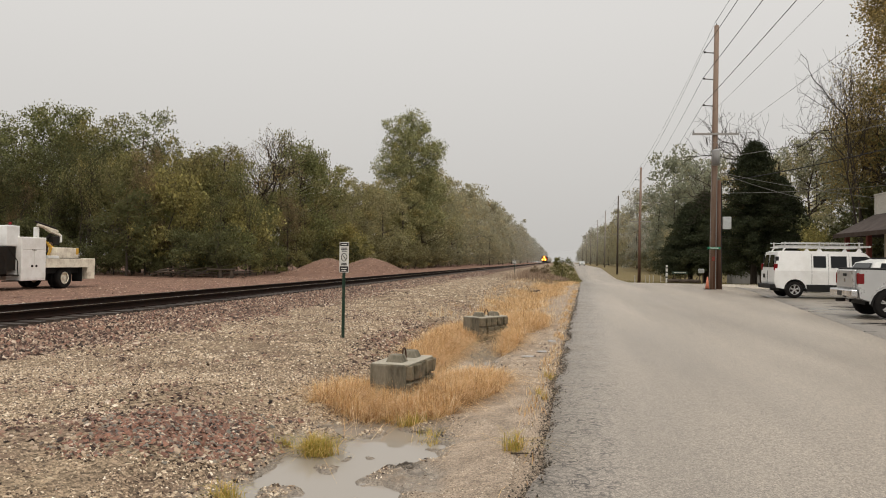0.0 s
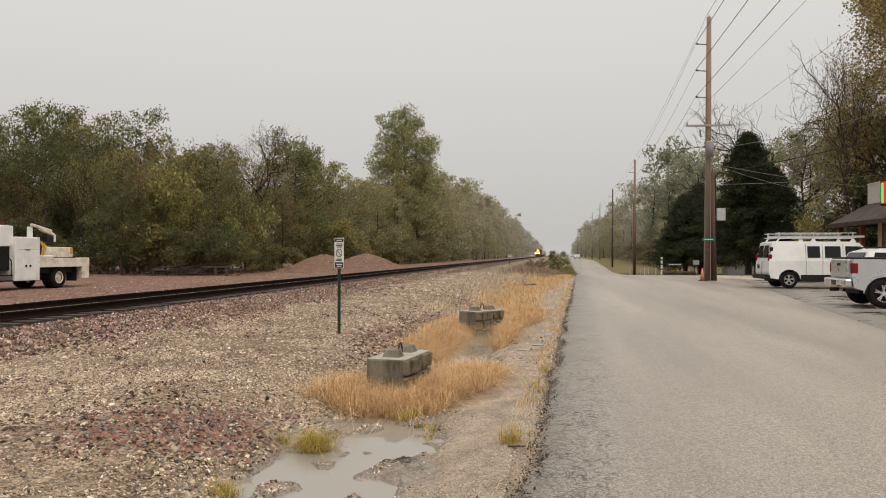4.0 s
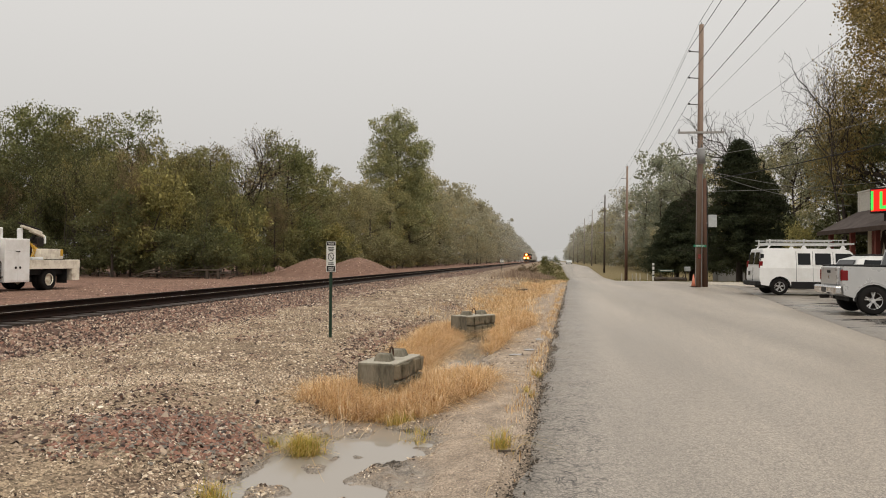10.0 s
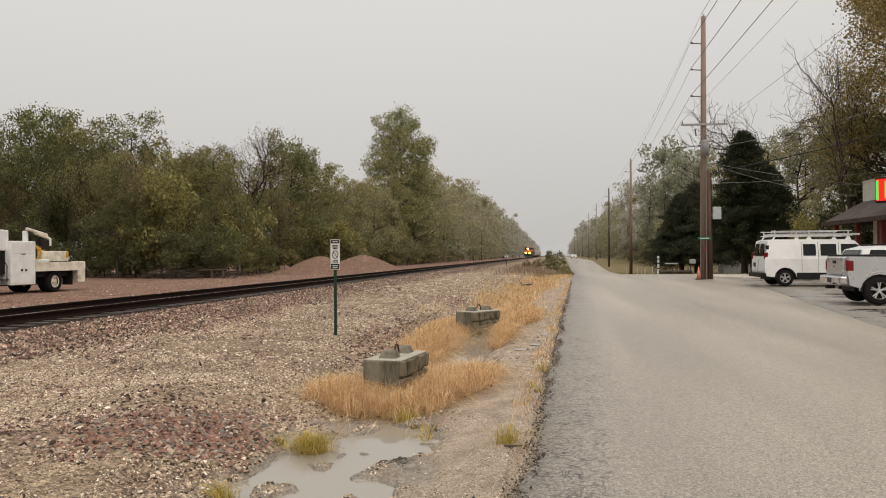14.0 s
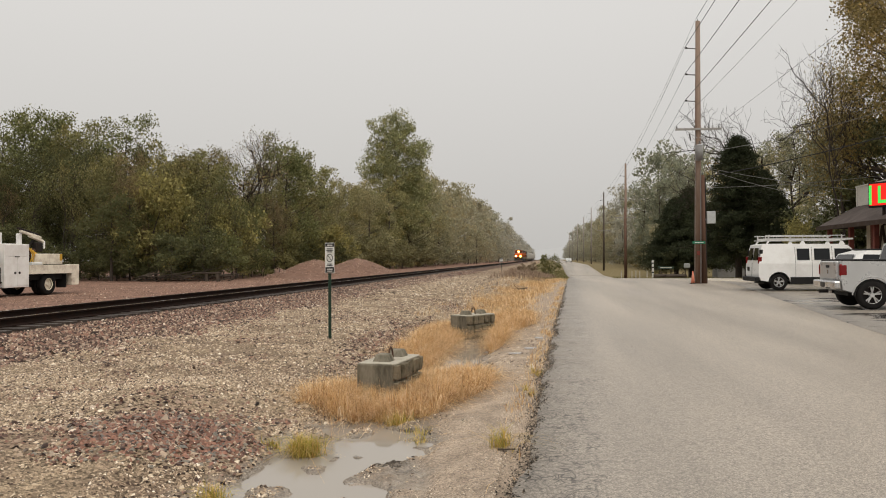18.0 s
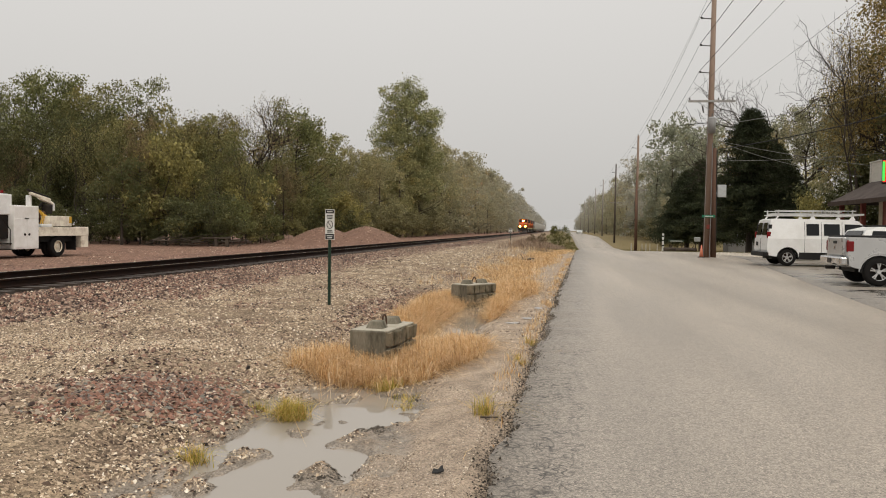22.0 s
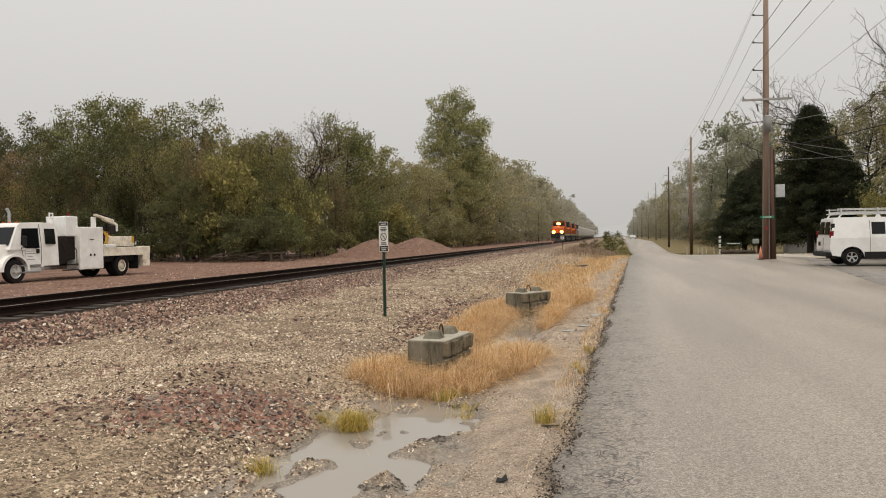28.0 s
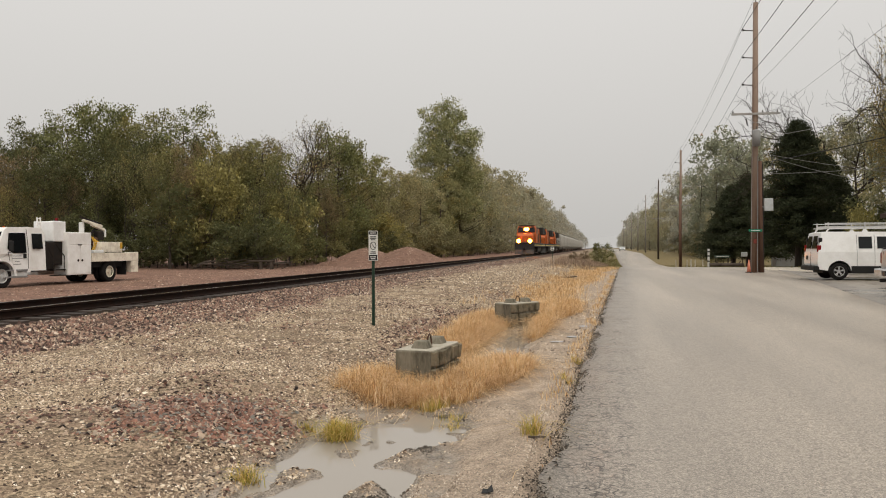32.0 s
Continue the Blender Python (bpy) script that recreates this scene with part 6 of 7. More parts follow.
for i in range(17):
    x = -71 + i * 2.6
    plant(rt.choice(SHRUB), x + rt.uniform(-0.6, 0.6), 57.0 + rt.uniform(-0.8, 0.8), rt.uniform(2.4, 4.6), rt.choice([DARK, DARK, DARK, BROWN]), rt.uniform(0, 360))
    plant(rt.choice(FARBROAD), x + rt.uniform(-1, 1), 70.0 + rt.uniform(-1, 2), rt.uniform(9.0, 11.0) if x < -36 else rt.uniform(7, 8.5), rt.choice([DARK, GREEN]), rt.uniform(0, 360))
plant(SHRUB[1], -31.0, 56.5, 8.4, YELLOWISH, 40, wide=0.75, label="yellow-green shrub at the edge of the thicket")
plant(SHRUB[0], -26.6, 62.0, 7.0, YELLOWISH, 100, wide=0.7, label="yellow-green shrub at the edge of the thicket")
plant(SHRUB[2], -25.6, 84.0, 5.6, YELLOWISH, 200, label="yellow-green shrub behind a stone mound")
plant(SHRUB[1], -25.4, 91.0, 5.0, YELLOWISH, 300, label="yellow-green shrub behind a stone mound")
# low filler shrubs, toned dark to give the shade under the canopy
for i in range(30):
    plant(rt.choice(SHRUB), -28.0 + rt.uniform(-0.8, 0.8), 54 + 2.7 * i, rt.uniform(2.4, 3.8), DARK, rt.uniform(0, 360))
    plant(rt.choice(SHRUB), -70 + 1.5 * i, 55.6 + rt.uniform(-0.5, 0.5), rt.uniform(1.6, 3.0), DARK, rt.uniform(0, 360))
for i in range(26):
    x, y = (-27.0 + rt.uniform(-0.6, 0.8), 57 + 3.6 * i) if i < 13 else (-66 + 3.0 * (i - 13), 56.6 + rt.uniform(-0.5, 0.8))
    plant(rt.choice([SAPLING, THIN[0], SAPLING, THIN[1]]), x, y, rt.uniform(6.5, 10.5), rt.choice([OLIVE, GREEN, BROWN, YELLOWISH]) if y < 92 else THINHAZE, rt.uniform(0, 360), wide=0.55, label="slim sapling with thin leaves at the edge of the thicket")
# leaf colour blends to the deepest painted haze as y grows
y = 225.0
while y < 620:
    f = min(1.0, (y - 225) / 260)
    col = tuple(a + (b - a) * f for a, b in zip(MIDHAZE, DEEPHAZE))
    plant(rt.choice(FARBROAD), -29.0 + rt.uniform(-2, 2), y, rt.uniform(23, 29), col, rt.uniform(0, 360), wide=0.85, label="far tree along the track, haze painted into its leaf colour")
    plant(rt.choice(FARBROAD), -23.5 + rt.uniform(-1.5, 1), y + 4, rt.uniform(8, 12), col, rt.uniform(0, 360), label="far tree along the track, haze painted into its leaf colour")
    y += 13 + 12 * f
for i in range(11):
    plant(rt.choice(FARBROAD), -28.0 + 0.9 * i + rt.uniform(-2, 2), 640 + 24 * i, rt.uniform(22, 25) - 0.9 * i, (0.5, 0.48, 0.42), rt.uniform(0, 360), wide=0.9, label="far tree along the track, haze painted into its leaf colour")
    plant(rt.choice(FARBROAD), 21.0 + rt.uniform(-2, 3), 640 + 24 * i, rt.uniform(17, 20) - 0.7 * i, (0.5, 0.48, 0.42), rt.uniform(0, 360), label="far tree along the road, haze painted into its leaf colour")
# right of the road
for x, y, h, base, col in (
        (15.9, 66.0, 11.8, CEDAR[0], (0.038, 0.045, 0.021)), (18.9, 69.5, 9.4, CEDAR[0], (0.035, 0.041, 0.02)), (16.4, 100.0, 10.2, CEDAR[1], (0.055, 0.063, 0.033)), (17.9, 98.0, 11.3, CEDAR[1], (0.046, 0.054, 0.026)), (21.4, 76, 8.5, CEDAR[1], (0.046, 0.05, 0.025))):
    plant(base, x, y, h, col, rt.uniform(0, 360))
# paler, greyer leaf colours stand in for haze on the farther crowns
ORANGEY, MISTY = (0.27, 0.19, 0.06), (0.34, 0.34, 0.245)
for x, y, h, base, col, wd in (
        (24.0, 78.0, 15.0, BROAD[2], (0.36, 0.34, 0.21), 0.7), (22.6, 63.0, 12.8, BROAD[0], (0.33, 0.32, 0.19), 0.65), (26.2, 57.0, 23.5, OAK, (0.36, 0.27, 0.105), 0.62), (21.0, 57.5, 16.5, BARE[1], BROWN, 0.6), (22.5, 51, 20.6, HIGH, (0.31, 0.23, 0.09), 0.85), (28.0, 52, 19.5, HIGH, ORANGEY, 1.0), (23.0, 92, 14.5, THIN[0], (0.46, 0.38, 0.2), 0.7), (22.8, 80, 18.5, BARE[1], BROWN, 1.0), (21.5, 84, 14.5, THIN[0], (0.38, 0.3, 0.16), 0.6), (18.0, 57.5, 4.4, SHRUB[1], YELLOWISH, 0.7), (21.5, 60, 6.5, SHRUB[0], DARK, 1.0), (24, 58, 7.5, SHRUB[2], DARK, 1.0), (27, 60, 15, BROAD[2], DARK, 1.0), (30, 75, 16, BROAD[0], DARK, 1), (25, 47, 15, BROAD[0], OLIVE, 0.9), (30, 50, 16, BROAD[3], GREEN, 1.0),
        (25.5, 112, 17.0, THIN[1], ORANGEY, 0.8), (24.5, 172, 27.5, FARBROAD[2], MISTY, 0.85), (30.0, 165, 25.0, FARBROAD[1], MISTY, 0.85), (27.0, 150, 22.0, FARBROAD[2], MISTY, 0.85), (20.5, 165, 18.0, FARBROAD[1], MISTY, 0.9), (23.0, 160, 20.0, FARBROAD[2], MISTY, 0.8), (35, 140, 22, FARBROAD[2], MIDHAZE, 1.0), (21, 215, 22.0, FARBROAD[1], DEEPHAZE, 0.8), (24.5, 200, 21, FARBROAD[2], DEEPHAZE, 0.9), (18.5, 130, 9, FARBROAD[0], MIDHAZE, 1.0), (24, 122, 11, FARBROAD[1], THINHAZE, 1.0), (32, 118, 14, FARBROAD[0], THINHAZE, 1.0), (40, 120, 16, FARBROAD[1], THINHAZE, 1.0), (18, 185, 12, FARBROAD[2], DEEPHAZE, 1.0)):
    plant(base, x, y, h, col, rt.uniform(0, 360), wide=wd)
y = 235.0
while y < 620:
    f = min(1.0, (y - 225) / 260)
    col = tuple(a + (b - a) * f for a, b in zip(MIDHAZE, DEEPHAZE))
    plant(rt.choice(FARBROAD), 21.0 + rt.uniform(-2, 3), y, rt.uniform(15, 21), col, rt.uniform(0, 360), wide=0.9, label="far tree along the road, haze painted into its leaf colour")
    plant(rt.choice(FARBROAD), 18.5 + rt.uniform(-1, 1), y + 6, rt.uniform(7, 11), col, rt.uniform(0, 360), label="far tree along the road, haze painted into its leaf colour")
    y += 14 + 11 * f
# undergrowth that closes the foot of the far woods, its haze painted in by distance
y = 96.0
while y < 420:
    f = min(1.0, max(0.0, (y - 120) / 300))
    col = tuple(a + (b - a) * f for a, b in zip((0.24, 0.21, 0.1), DEEPHAZE))
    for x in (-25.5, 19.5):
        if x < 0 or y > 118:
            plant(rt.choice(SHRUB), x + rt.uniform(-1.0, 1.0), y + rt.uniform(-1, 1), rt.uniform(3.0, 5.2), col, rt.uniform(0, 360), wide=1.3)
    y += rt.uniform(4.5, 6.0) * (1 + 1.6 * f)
for x, y, h, col in ((0.3, 114, 3.4, (0.19, 0.18, 0.07)), (-0.6, 120, 2.4, THINHAZE), (0.9, 124, 2.4, THINHAZE), (-2.0, 100, 1.5, (0.27, 0.2, 0.13)), (-3.2, 96, 1.2, (0.27, 0.2, 0.13))):
    plant(rt.choice(SHRUB), x, y, h, col, rt.uniform(0, 360), label="green bush between the track and the road")
for base in BROAD + FARBROAD + THIN + SHRUB + [TALL, HIGH, OAK, SAPLING] + BARE + CEDAR:
    for o in (*base.children, base):
        bpy.data.objects.remove(o)


# ---- brush, logs, mound ----
def mound(name, cx, cy, peaks, label):
    """A heap of loose stones over soft cones."""
    def h(x, y):
        return max(ph * max(0.0, 1 - (math.hypot(x - px, (y - py) * 0.8) / pr) ** 1.45) ** 1.25 for px, py, pr, ph in peaks)
    t = thing(name, pose(cx, cy, -0.16), label, "stone heap")
    bm = bmesh.new()
    xs, ys = np.arange(-8, 8.01, 0.4), np.arange(-5, 5.01, 0.4)
    g = [[bm.verts.new((x, y, h(x, y) + 0.05 * smooth_noise(x, y, 1.7))) for x in xs] for y in ys]
    for j in range(len(ys) - 1):
        for i in range(len(xs) - 1):
            bm.faces.new((g[j][i], g[j][i + 1], g[j + 1][i + 1], g[j + 1][i]))
    part("core", bm, surface("mound_dirt", (0.22, 0.13, 0.094), 0.9, 0, (0.11, 0.066, 0.048), 0.6, 20, 2, 0.6, 0.04), t)
    rng = np.random.default_rng(3)
    p = []
    while len(p) < 5000:
        x, y = rng.uniform(-6, 6), rng.uniform(-4, 4)
        z = h(x, y)
        if z > 0.02:
            p.append((x, y, z + 0.02))
    c = new("loose_stones", stone_mesh("loose_stones", rng, np.array(p), 0.05, 0.11, MOUND))
    c.parent = t
    tagged(c, kind="stuff")
    return t


def stone_mesh(name, rng, p, smin, smax, material, flat=0.8):
    """Many small uneven half-bedded stones, six faces each."""
    n = len(p)
    base = np.array([(1, 0, -0.35), (0, 1, -0.35), (-1, 0, -0.35), (0, -1, -0.35), (0.35, 0.1, 0.95), (-0.35, -0.1, 0.9)], float)
    tri = np.array([(0, 1, 4), (1, 5, 4), (1, 2, 5), (2, 3, 5), (3, 4, 5), (3, 0, 4)])
    s = rng.uniform(smin, smax, (n, 1, 1)) * rng.uniform(0.6, 1.0, (n, 1, 1))
    v = base[None] * rng.uniform(0.6, 1.25, (n, 6, 1)) + rng.normal(size=(n, 6, 3)) * 0.18
    v *= np.stack([rng.uniform(0.7, 1.3, n), rng.uniform(0.7, 1.3, n), rng.uniform(flat * 0.6, flat * 1.3, n)], 1)[:, None, :]
    a = rng.uniform(0, math.tau, n)
    ca, sa = np.cos(a)[:, None], np.sin(a)[:, None]
    tilt = rng.normal(size=(n, 1)) * 0.35
    x, y, z = v[:, :, 0], v[:, :, 1], v[:, :, 2]
    z = z + tilt * x
    v = np.stack([x * ca - y * sa, x * sa + y * ca, z], 2) * s * 0.5 + np.asarray(p)[:, None, :]
    f = (tri[None] + np.arange(n)[:, None, None] * 6).reshape(-1, 3)
    return indexed_mesh(name, v.reshape(-1, 3), f, material)


mound("ballast_mound", -18.9, 66, [(-1.9, 0, 4.2, 1.65), (1.9, 0.5, 4.5, 1.72), (-3.9, 0, 3.2, 0.75)], "two-humped heap of reddish ballast stone behind the track")

rng = np.random.default_rng(11)
brush = thing("brush_pile", pose(-27.5, 53.5, -0.12), "pile of dead grey branches at the edge of the thicket", "brush pile")
for i in range(34):
    bm = bmesh.new()
    x, y = rng.uniform(-4, 4), rng.uniform(-0.8, 0.8)
    a, l = rng.normal() * 0.5, rng.uniform(1.2, 3.6)
    z = rng.uniform(0.05, 0.6)
    tube(bm, (x, y, z), (x + l * math.cos(a), y + l * math.sin(a) * 0.4, z + rng.normal() * 0.35 + 0.1), rng.uniform(0.02, 0.07), 0.01, 5)
    part("branch", bm, BRUSH, brush)
bench = thing("timber_trestle", pose(-24.6, 53.0, -0.14), "low weathered timber trestle at the edge of the thicket", "trestle")
part("beam", boxed(-1.5, 0.7, -0.15, 0.15, 0.62, 0.74, 0.02), BRUSH, bench)
for x in (-0.4, 0.45):
    part("leg", boxed(x - 0.1, x + 0.1, -0.12, 0.12, 0, 0.62, 0.02), BRUSH, bench)

# ---- the field beyond the dip ----
for i, (x, y) in enumerate(((9.6, 101), (10.4, 104), (11.6, 107), (13.0, 110), (14.4, 113), (11.0, 97))):
    p = thing("fence_post", pose(x, y, land(x, y)), "pale wooden fence post in the field", "fence post", "field fence posts")
    part("post", tubed((0, 0, -0.2), (0, 0, 1.05), 0.065, 0.06, 7), BLEACHED, p)
post = thing("marker_post", pose(12.4, 92, land(12.4, 92)), "white banded marker post in the field", "post")
part("post", boxed(-0.12, 0.12, -0.06, 0.06, 0, 2.2, 0.01), SIGNWHITE, post)
for z in (0.7, 1.3, 1.8):
    part("band", boxed(-0.125, 0.125, -0.066, 0.066, z, z + 0.14), SIGNBLACK, post)
box2 = thing("mailbox", pose(15.6, 88, land(15.6, 88)), "grey mailbox on twin posts beside the field", "mailbox")
part("body", boxed(-0.3, 0.3, -0.25, 0.25, 1.25, 1.75, 0.05), BOXGREY, box2)
for s in (-0.2, 0.2):
    part("post", boxed(s - 0.05, s + 0.05, -0.05, 0.05, 0, 1.26), BRUSH, box2)
board = thing("field_sign", pose(14.2, 94, land(14.2, 94)), "long low dark sign board in the field", "sign")
part("board", boxed(-0.9, 0.9, -0.03, 0.03, 1.2, 1.5, 0.01), surface("sign_green_dark", (0.05, 0.08, 0.06), 0.6), board)
part("text_bar", boxed(-0.7, 0.7, -0.036, -0.028, 1.31, 1.39), SIGNWHITE, board)
for s in (-0.7, 0.7):
    part("leg", boxed(s - 0.04, s + 0.04, -0.04, 0.04, 0, 1.2), BRUSH, board)
for x, y, w in ((12.9, 90, 1.3), (14.3, 89.5, 1.6), (15.3, 90, 1.2)):
    lg = thing("log", pose(x, y, land(x, y) + 0.2, 0, 0, rt.uniform(-20, 20)), "dark cut log lying in the field", "log", "logs in the field")
    part("bark", tubed((-w / 2, 0, 0.05), (w / 2, 0.1, 0.12), 0.28, 0.24, 9), BRUSH, lg)
    part("branch_stub", tubed((0, 0, 0.15), (0.3, 0.1, 0.6), 0.09, 0.05, 6), BRUSH, lg)
shed = thing("garden_shed", pose(24.5, 104, land(24.5, 104)), "small grey shed beyond the cedars", "shed")
part("wall", boxed(-2.5, 2.5, -1.5, 1.5, 0, 2.3), TRANSGREY, shed)
bm = bmesh.new()
slab(bm, [(-1.7, 2.25), (1.7, 2.25), (0, 3.3)], -2.7, 2.7)
for v in bm.verts:
    v.co = (v.co.y, v.co.x, v.co.z)
part("roof", bm, GALV, shed)


def distant_car(m, label):
    t = thing("distant_car", m, label, "car")
    bm = bmesh.new()
    slab(bm, [(-2.2, 0.3), (2.2, 0.3), (2.25, 0.8), (1.2, 0.95), (0.5, 1.45), (-1.2, 1.45), (-2.0, 1.0), (-2.25, 0.9)], -0.9, 0.9)
    rounded(bm, 0.08)
    part("body", bm, BOXGREY, t)
    for s in (-1, 1):
        part("headlamp", boxed(2.2, 2.28, s * 0.62 - 0.14, s * 0.62 + 0.14, 0.6, 0.76, 0.02), CARLIGHT, t, "lit headlamp")
        for x in (-1.35, 1.35):
            part("wheel", tubed((x, s * 0.75, 0.32), (x, s * 0.95, 0.32), 0.32, seg=14), TYRE, t)
        part("side_window", sided(bmesh.new(), [(-1.3, 0.98), (0.8, 0.98), (0.35, 1.36), (-1.05, 1.36)], s * 0.9, 0.012), GLASS, t)
    return t


distant_car(pose(7.2, 262, dip(262) + 0.0, 0, 0, -90), "distant car with lit headlamps beside the road")


# ---- the train; x runs forward ----
def rail_bogie(t, x, axles=3, mat=None, gap=1.75):
    b = part("bogie", boxed(x - gap * (axles - 1) / 2 - 0.6, x + gap * (axles - 1) / 2 + 0.6, -1.12, 1.12, 0.42, 0.86, 0.04), mat or DARKSTEEL, t)
    for i in range(axles):
        wx = x + gap * (i - (axles - 1) / 2)
        for s in (-1, 1):
            bm = tubed((wx, s * 0.69, 0.5), (wx, s * 0.83, 0.5), 0.5, seg=18)
            part("wheel", bm, DARKSTEEL, b)


def locomotive(m, label):
    t = thing("locomotive", m, label, "locomotive", "train")
    L = 11.0
    part("frame", boxed(-L, L, -1.5, 1.5, 1.15, 1.75, 0.03), LOCOBLACK, t)
    part("pilot", boxed(L - 0.05, L + 0.35, -1.45, 1.45, 0.35, 1.7, 0.05), LOCOBLACK, t)
    bm = bmesh.new()
    slab(bm, [(L + 0.3, 0.12), (L + 0.75, 0.12), (L + 0.3, 0.85)], -1.4, 1.4)
    part("snow_plough", bm, LOCOBLACK, t)
    part("coupler", boxed(L + 0.3, L + 0.95, -0.18, 0.18, 0.75, 1.05, 0.05), DARKSTEEL, t)
    part("stripe", boxed(-L, L, -1.515, 1.515, 1.35, 1.5), surface("pale_stripe", (0.6, 0.5, 0.2), 0.5, bump=0), t, "pale yellow frame stripe")
    bm = bmesh.new()
    slab(bm, [(7.6, 1.75), (10.3, 1.75), (10.3, 2.85), (9.9, 3.15), (7.6, 3.25)], -1.2, 1.2)
    rounded(bm, 0.12)
    nose = part("nose", bm, ORANGE, t, "orange short hood")
    part("nose_door", boxed(10.29, 10.34, -0.85, -0.2, 1.8, 2.8, 0.02), ORANGE, nose)
    bm = bmesh.new()
    slab(bm, [(5.2, 1.75), (8.0, 1.75), (8.05, 3.2), (7.75, 4.3), (7.5, 4.42), (5.2, 4.42)], -1.5, 1.5)
    squeeze(bm, 3.9, 4.45, 0.18)
    rounded(bm, 0.08)
    cab = part("cab", bm, ORANGE, t, "orange crew cab")
    for s in (-1, 1):
        bm = bmesh.new()
        for d in (0.02, -0.02):
            bm.faces.new([bm.verts.new(p) for p in ((8.06 + d, s * 0.15, 3.42), (8.06 + d, s * 1.3, 3.42), (7.86 + d, s * 1.25, 4.08), (7.86 + d, s * 0.15, 4.08))])
        part("windscreen", bm, GLASS, cab, "dark windscreen pane")
        part("side_window", boxed(5.7, 7.2, s * 1.5 - 0.015, s * 1.5 + 0.015, 3.25, 3.95), GLASS, cab)
        part("number_board", boxed(7.88, 8.02, s * 0.95 - 0.22, s * 0.95 + 0.22, 4.12, 4.3, 0.02), SIGNBLACK, cab)
    part("cab_roof", boxed(5.1, 7.75, -1.2, 1.2, 4.42, 4.52, 0.04), LOCOBLACK, t)
    bm2 = bmesh.new()
    tube(bm2, (7.9, 0, 3.87), (8.1, 0, 3.87), 0.4, seg=14)
    part("headlight_housing", bm2, LOCOBLACK, t)
    part("hood", boxed(-9.6, 5.2, -0.85, 0.85, 1.75, 4.2, 0.08), ORANGE, t, "orange long hood")
    part("hood_top", boxed(-9.4, 5.1, -0.75, 0.75, 4.2, 4.42, 0.05), LOCOBLACK, t)
    part("radiator", boxed(-10.0, -6.2, -1.45, 1.45, 3.35, 4.5, 0.08), LOCOBLACK, t, "overhanging dark radiator")
    part("inverter_cabinet", boxed(2.6, 5.2, -1.45, 1.0, 1.75, 4.1, 0.05), ORANGE, t)
    for i in range(7):
        for s in (-1, 1):
            part("hood_door", boxed(-8.9 + 1.55 * i, -7.55 + 1.55 * i, s * 0.86 - 0.02, s * 0.86 + 0.02, 1.85, 3.3, 0.01), LOCOBLACK if i % 3 == 0 else ORANGE, t)
    part("fuel_tank", boxed(-3.2, 3.2, -1.35, 1.35, 0.35, 1.15, 0.15), LOCOBLACK, t)
    for s in (-1, 1):
        bm = bmesh.new()
        n = 11
        for i in range(n):
            x = -10.6 + 21.2 * i / (n - 1)
            if 5 < x < 8.2:
                continue
            tube(bm, (x, s * 1.45, 1.75), (x, s * 1.45, 2.75), 0.022, seg=5)
        tube(bm, (-10.6, s * 1.45, 2.75), (4.9, s * 1.45, 2.75), 0.02, seg=5)
        tube(bm, (8.4, s * 1.45, 2.75), (10.8, s * 1.45, 2.75), 0.02, seg=5)
        part("handrail", bm, DARKSTEEL, t)
        bm = bmesh.new()
        for k in range(4):
            box(bm, 10.3, 10.95, min(s * 1.1, s * 1.5), max(s * 1.1, s * 1.5), 0.35 + 0.33 * k, 0.39 + 0.33 * k)
        part("steps", bm, LOCOBLACK, t)
    rail_bogie(t, 7.0)
    rail_bogie(t, -7.0)
    return t


def lit(t):
    """The three lamps of the leading locomotive, with added amber discs for their halo."""
    for s in (-0.13, 0.13):
        part("headlight_lens", tubed((8.1, s, 3.87), (8.13, s, 3.87), 0.27, seg=14), LAMPHALO, t, "amber disc imitating the glow round a headlight")
        part("headlight", tubed((8.12, s, 3.87), (8.15, s, 3.87), 0.18, seg=12), HEADLIGHT, t, "lit headlight")
    for s in (-0.84, 0.84):
        part("ditch_light_lens", tubed((11.42, s, 2.05), (11.45, s, 2.05), 0.33, seg=14), LAMPHALO, t, "amber disc imitating the glow round a ditch light")
        part("ditch_light", tubed((11.44, s, 2.05), (11.47, s, 2.05), 0.22, seg=12), HEADLIGHT, t, "lit ditch light")
        part("lamp_housing", boxed(11.2, 11.42, s - 0.2, s + 0.2, 1.85, 2.25, 0.03), LOCOBLACK, t)
    part("anticlimber", boxed(10.9, 11.4, -1.4, 1.4, 1.68, 1.85, 0.03), LOCOBLACK, t)


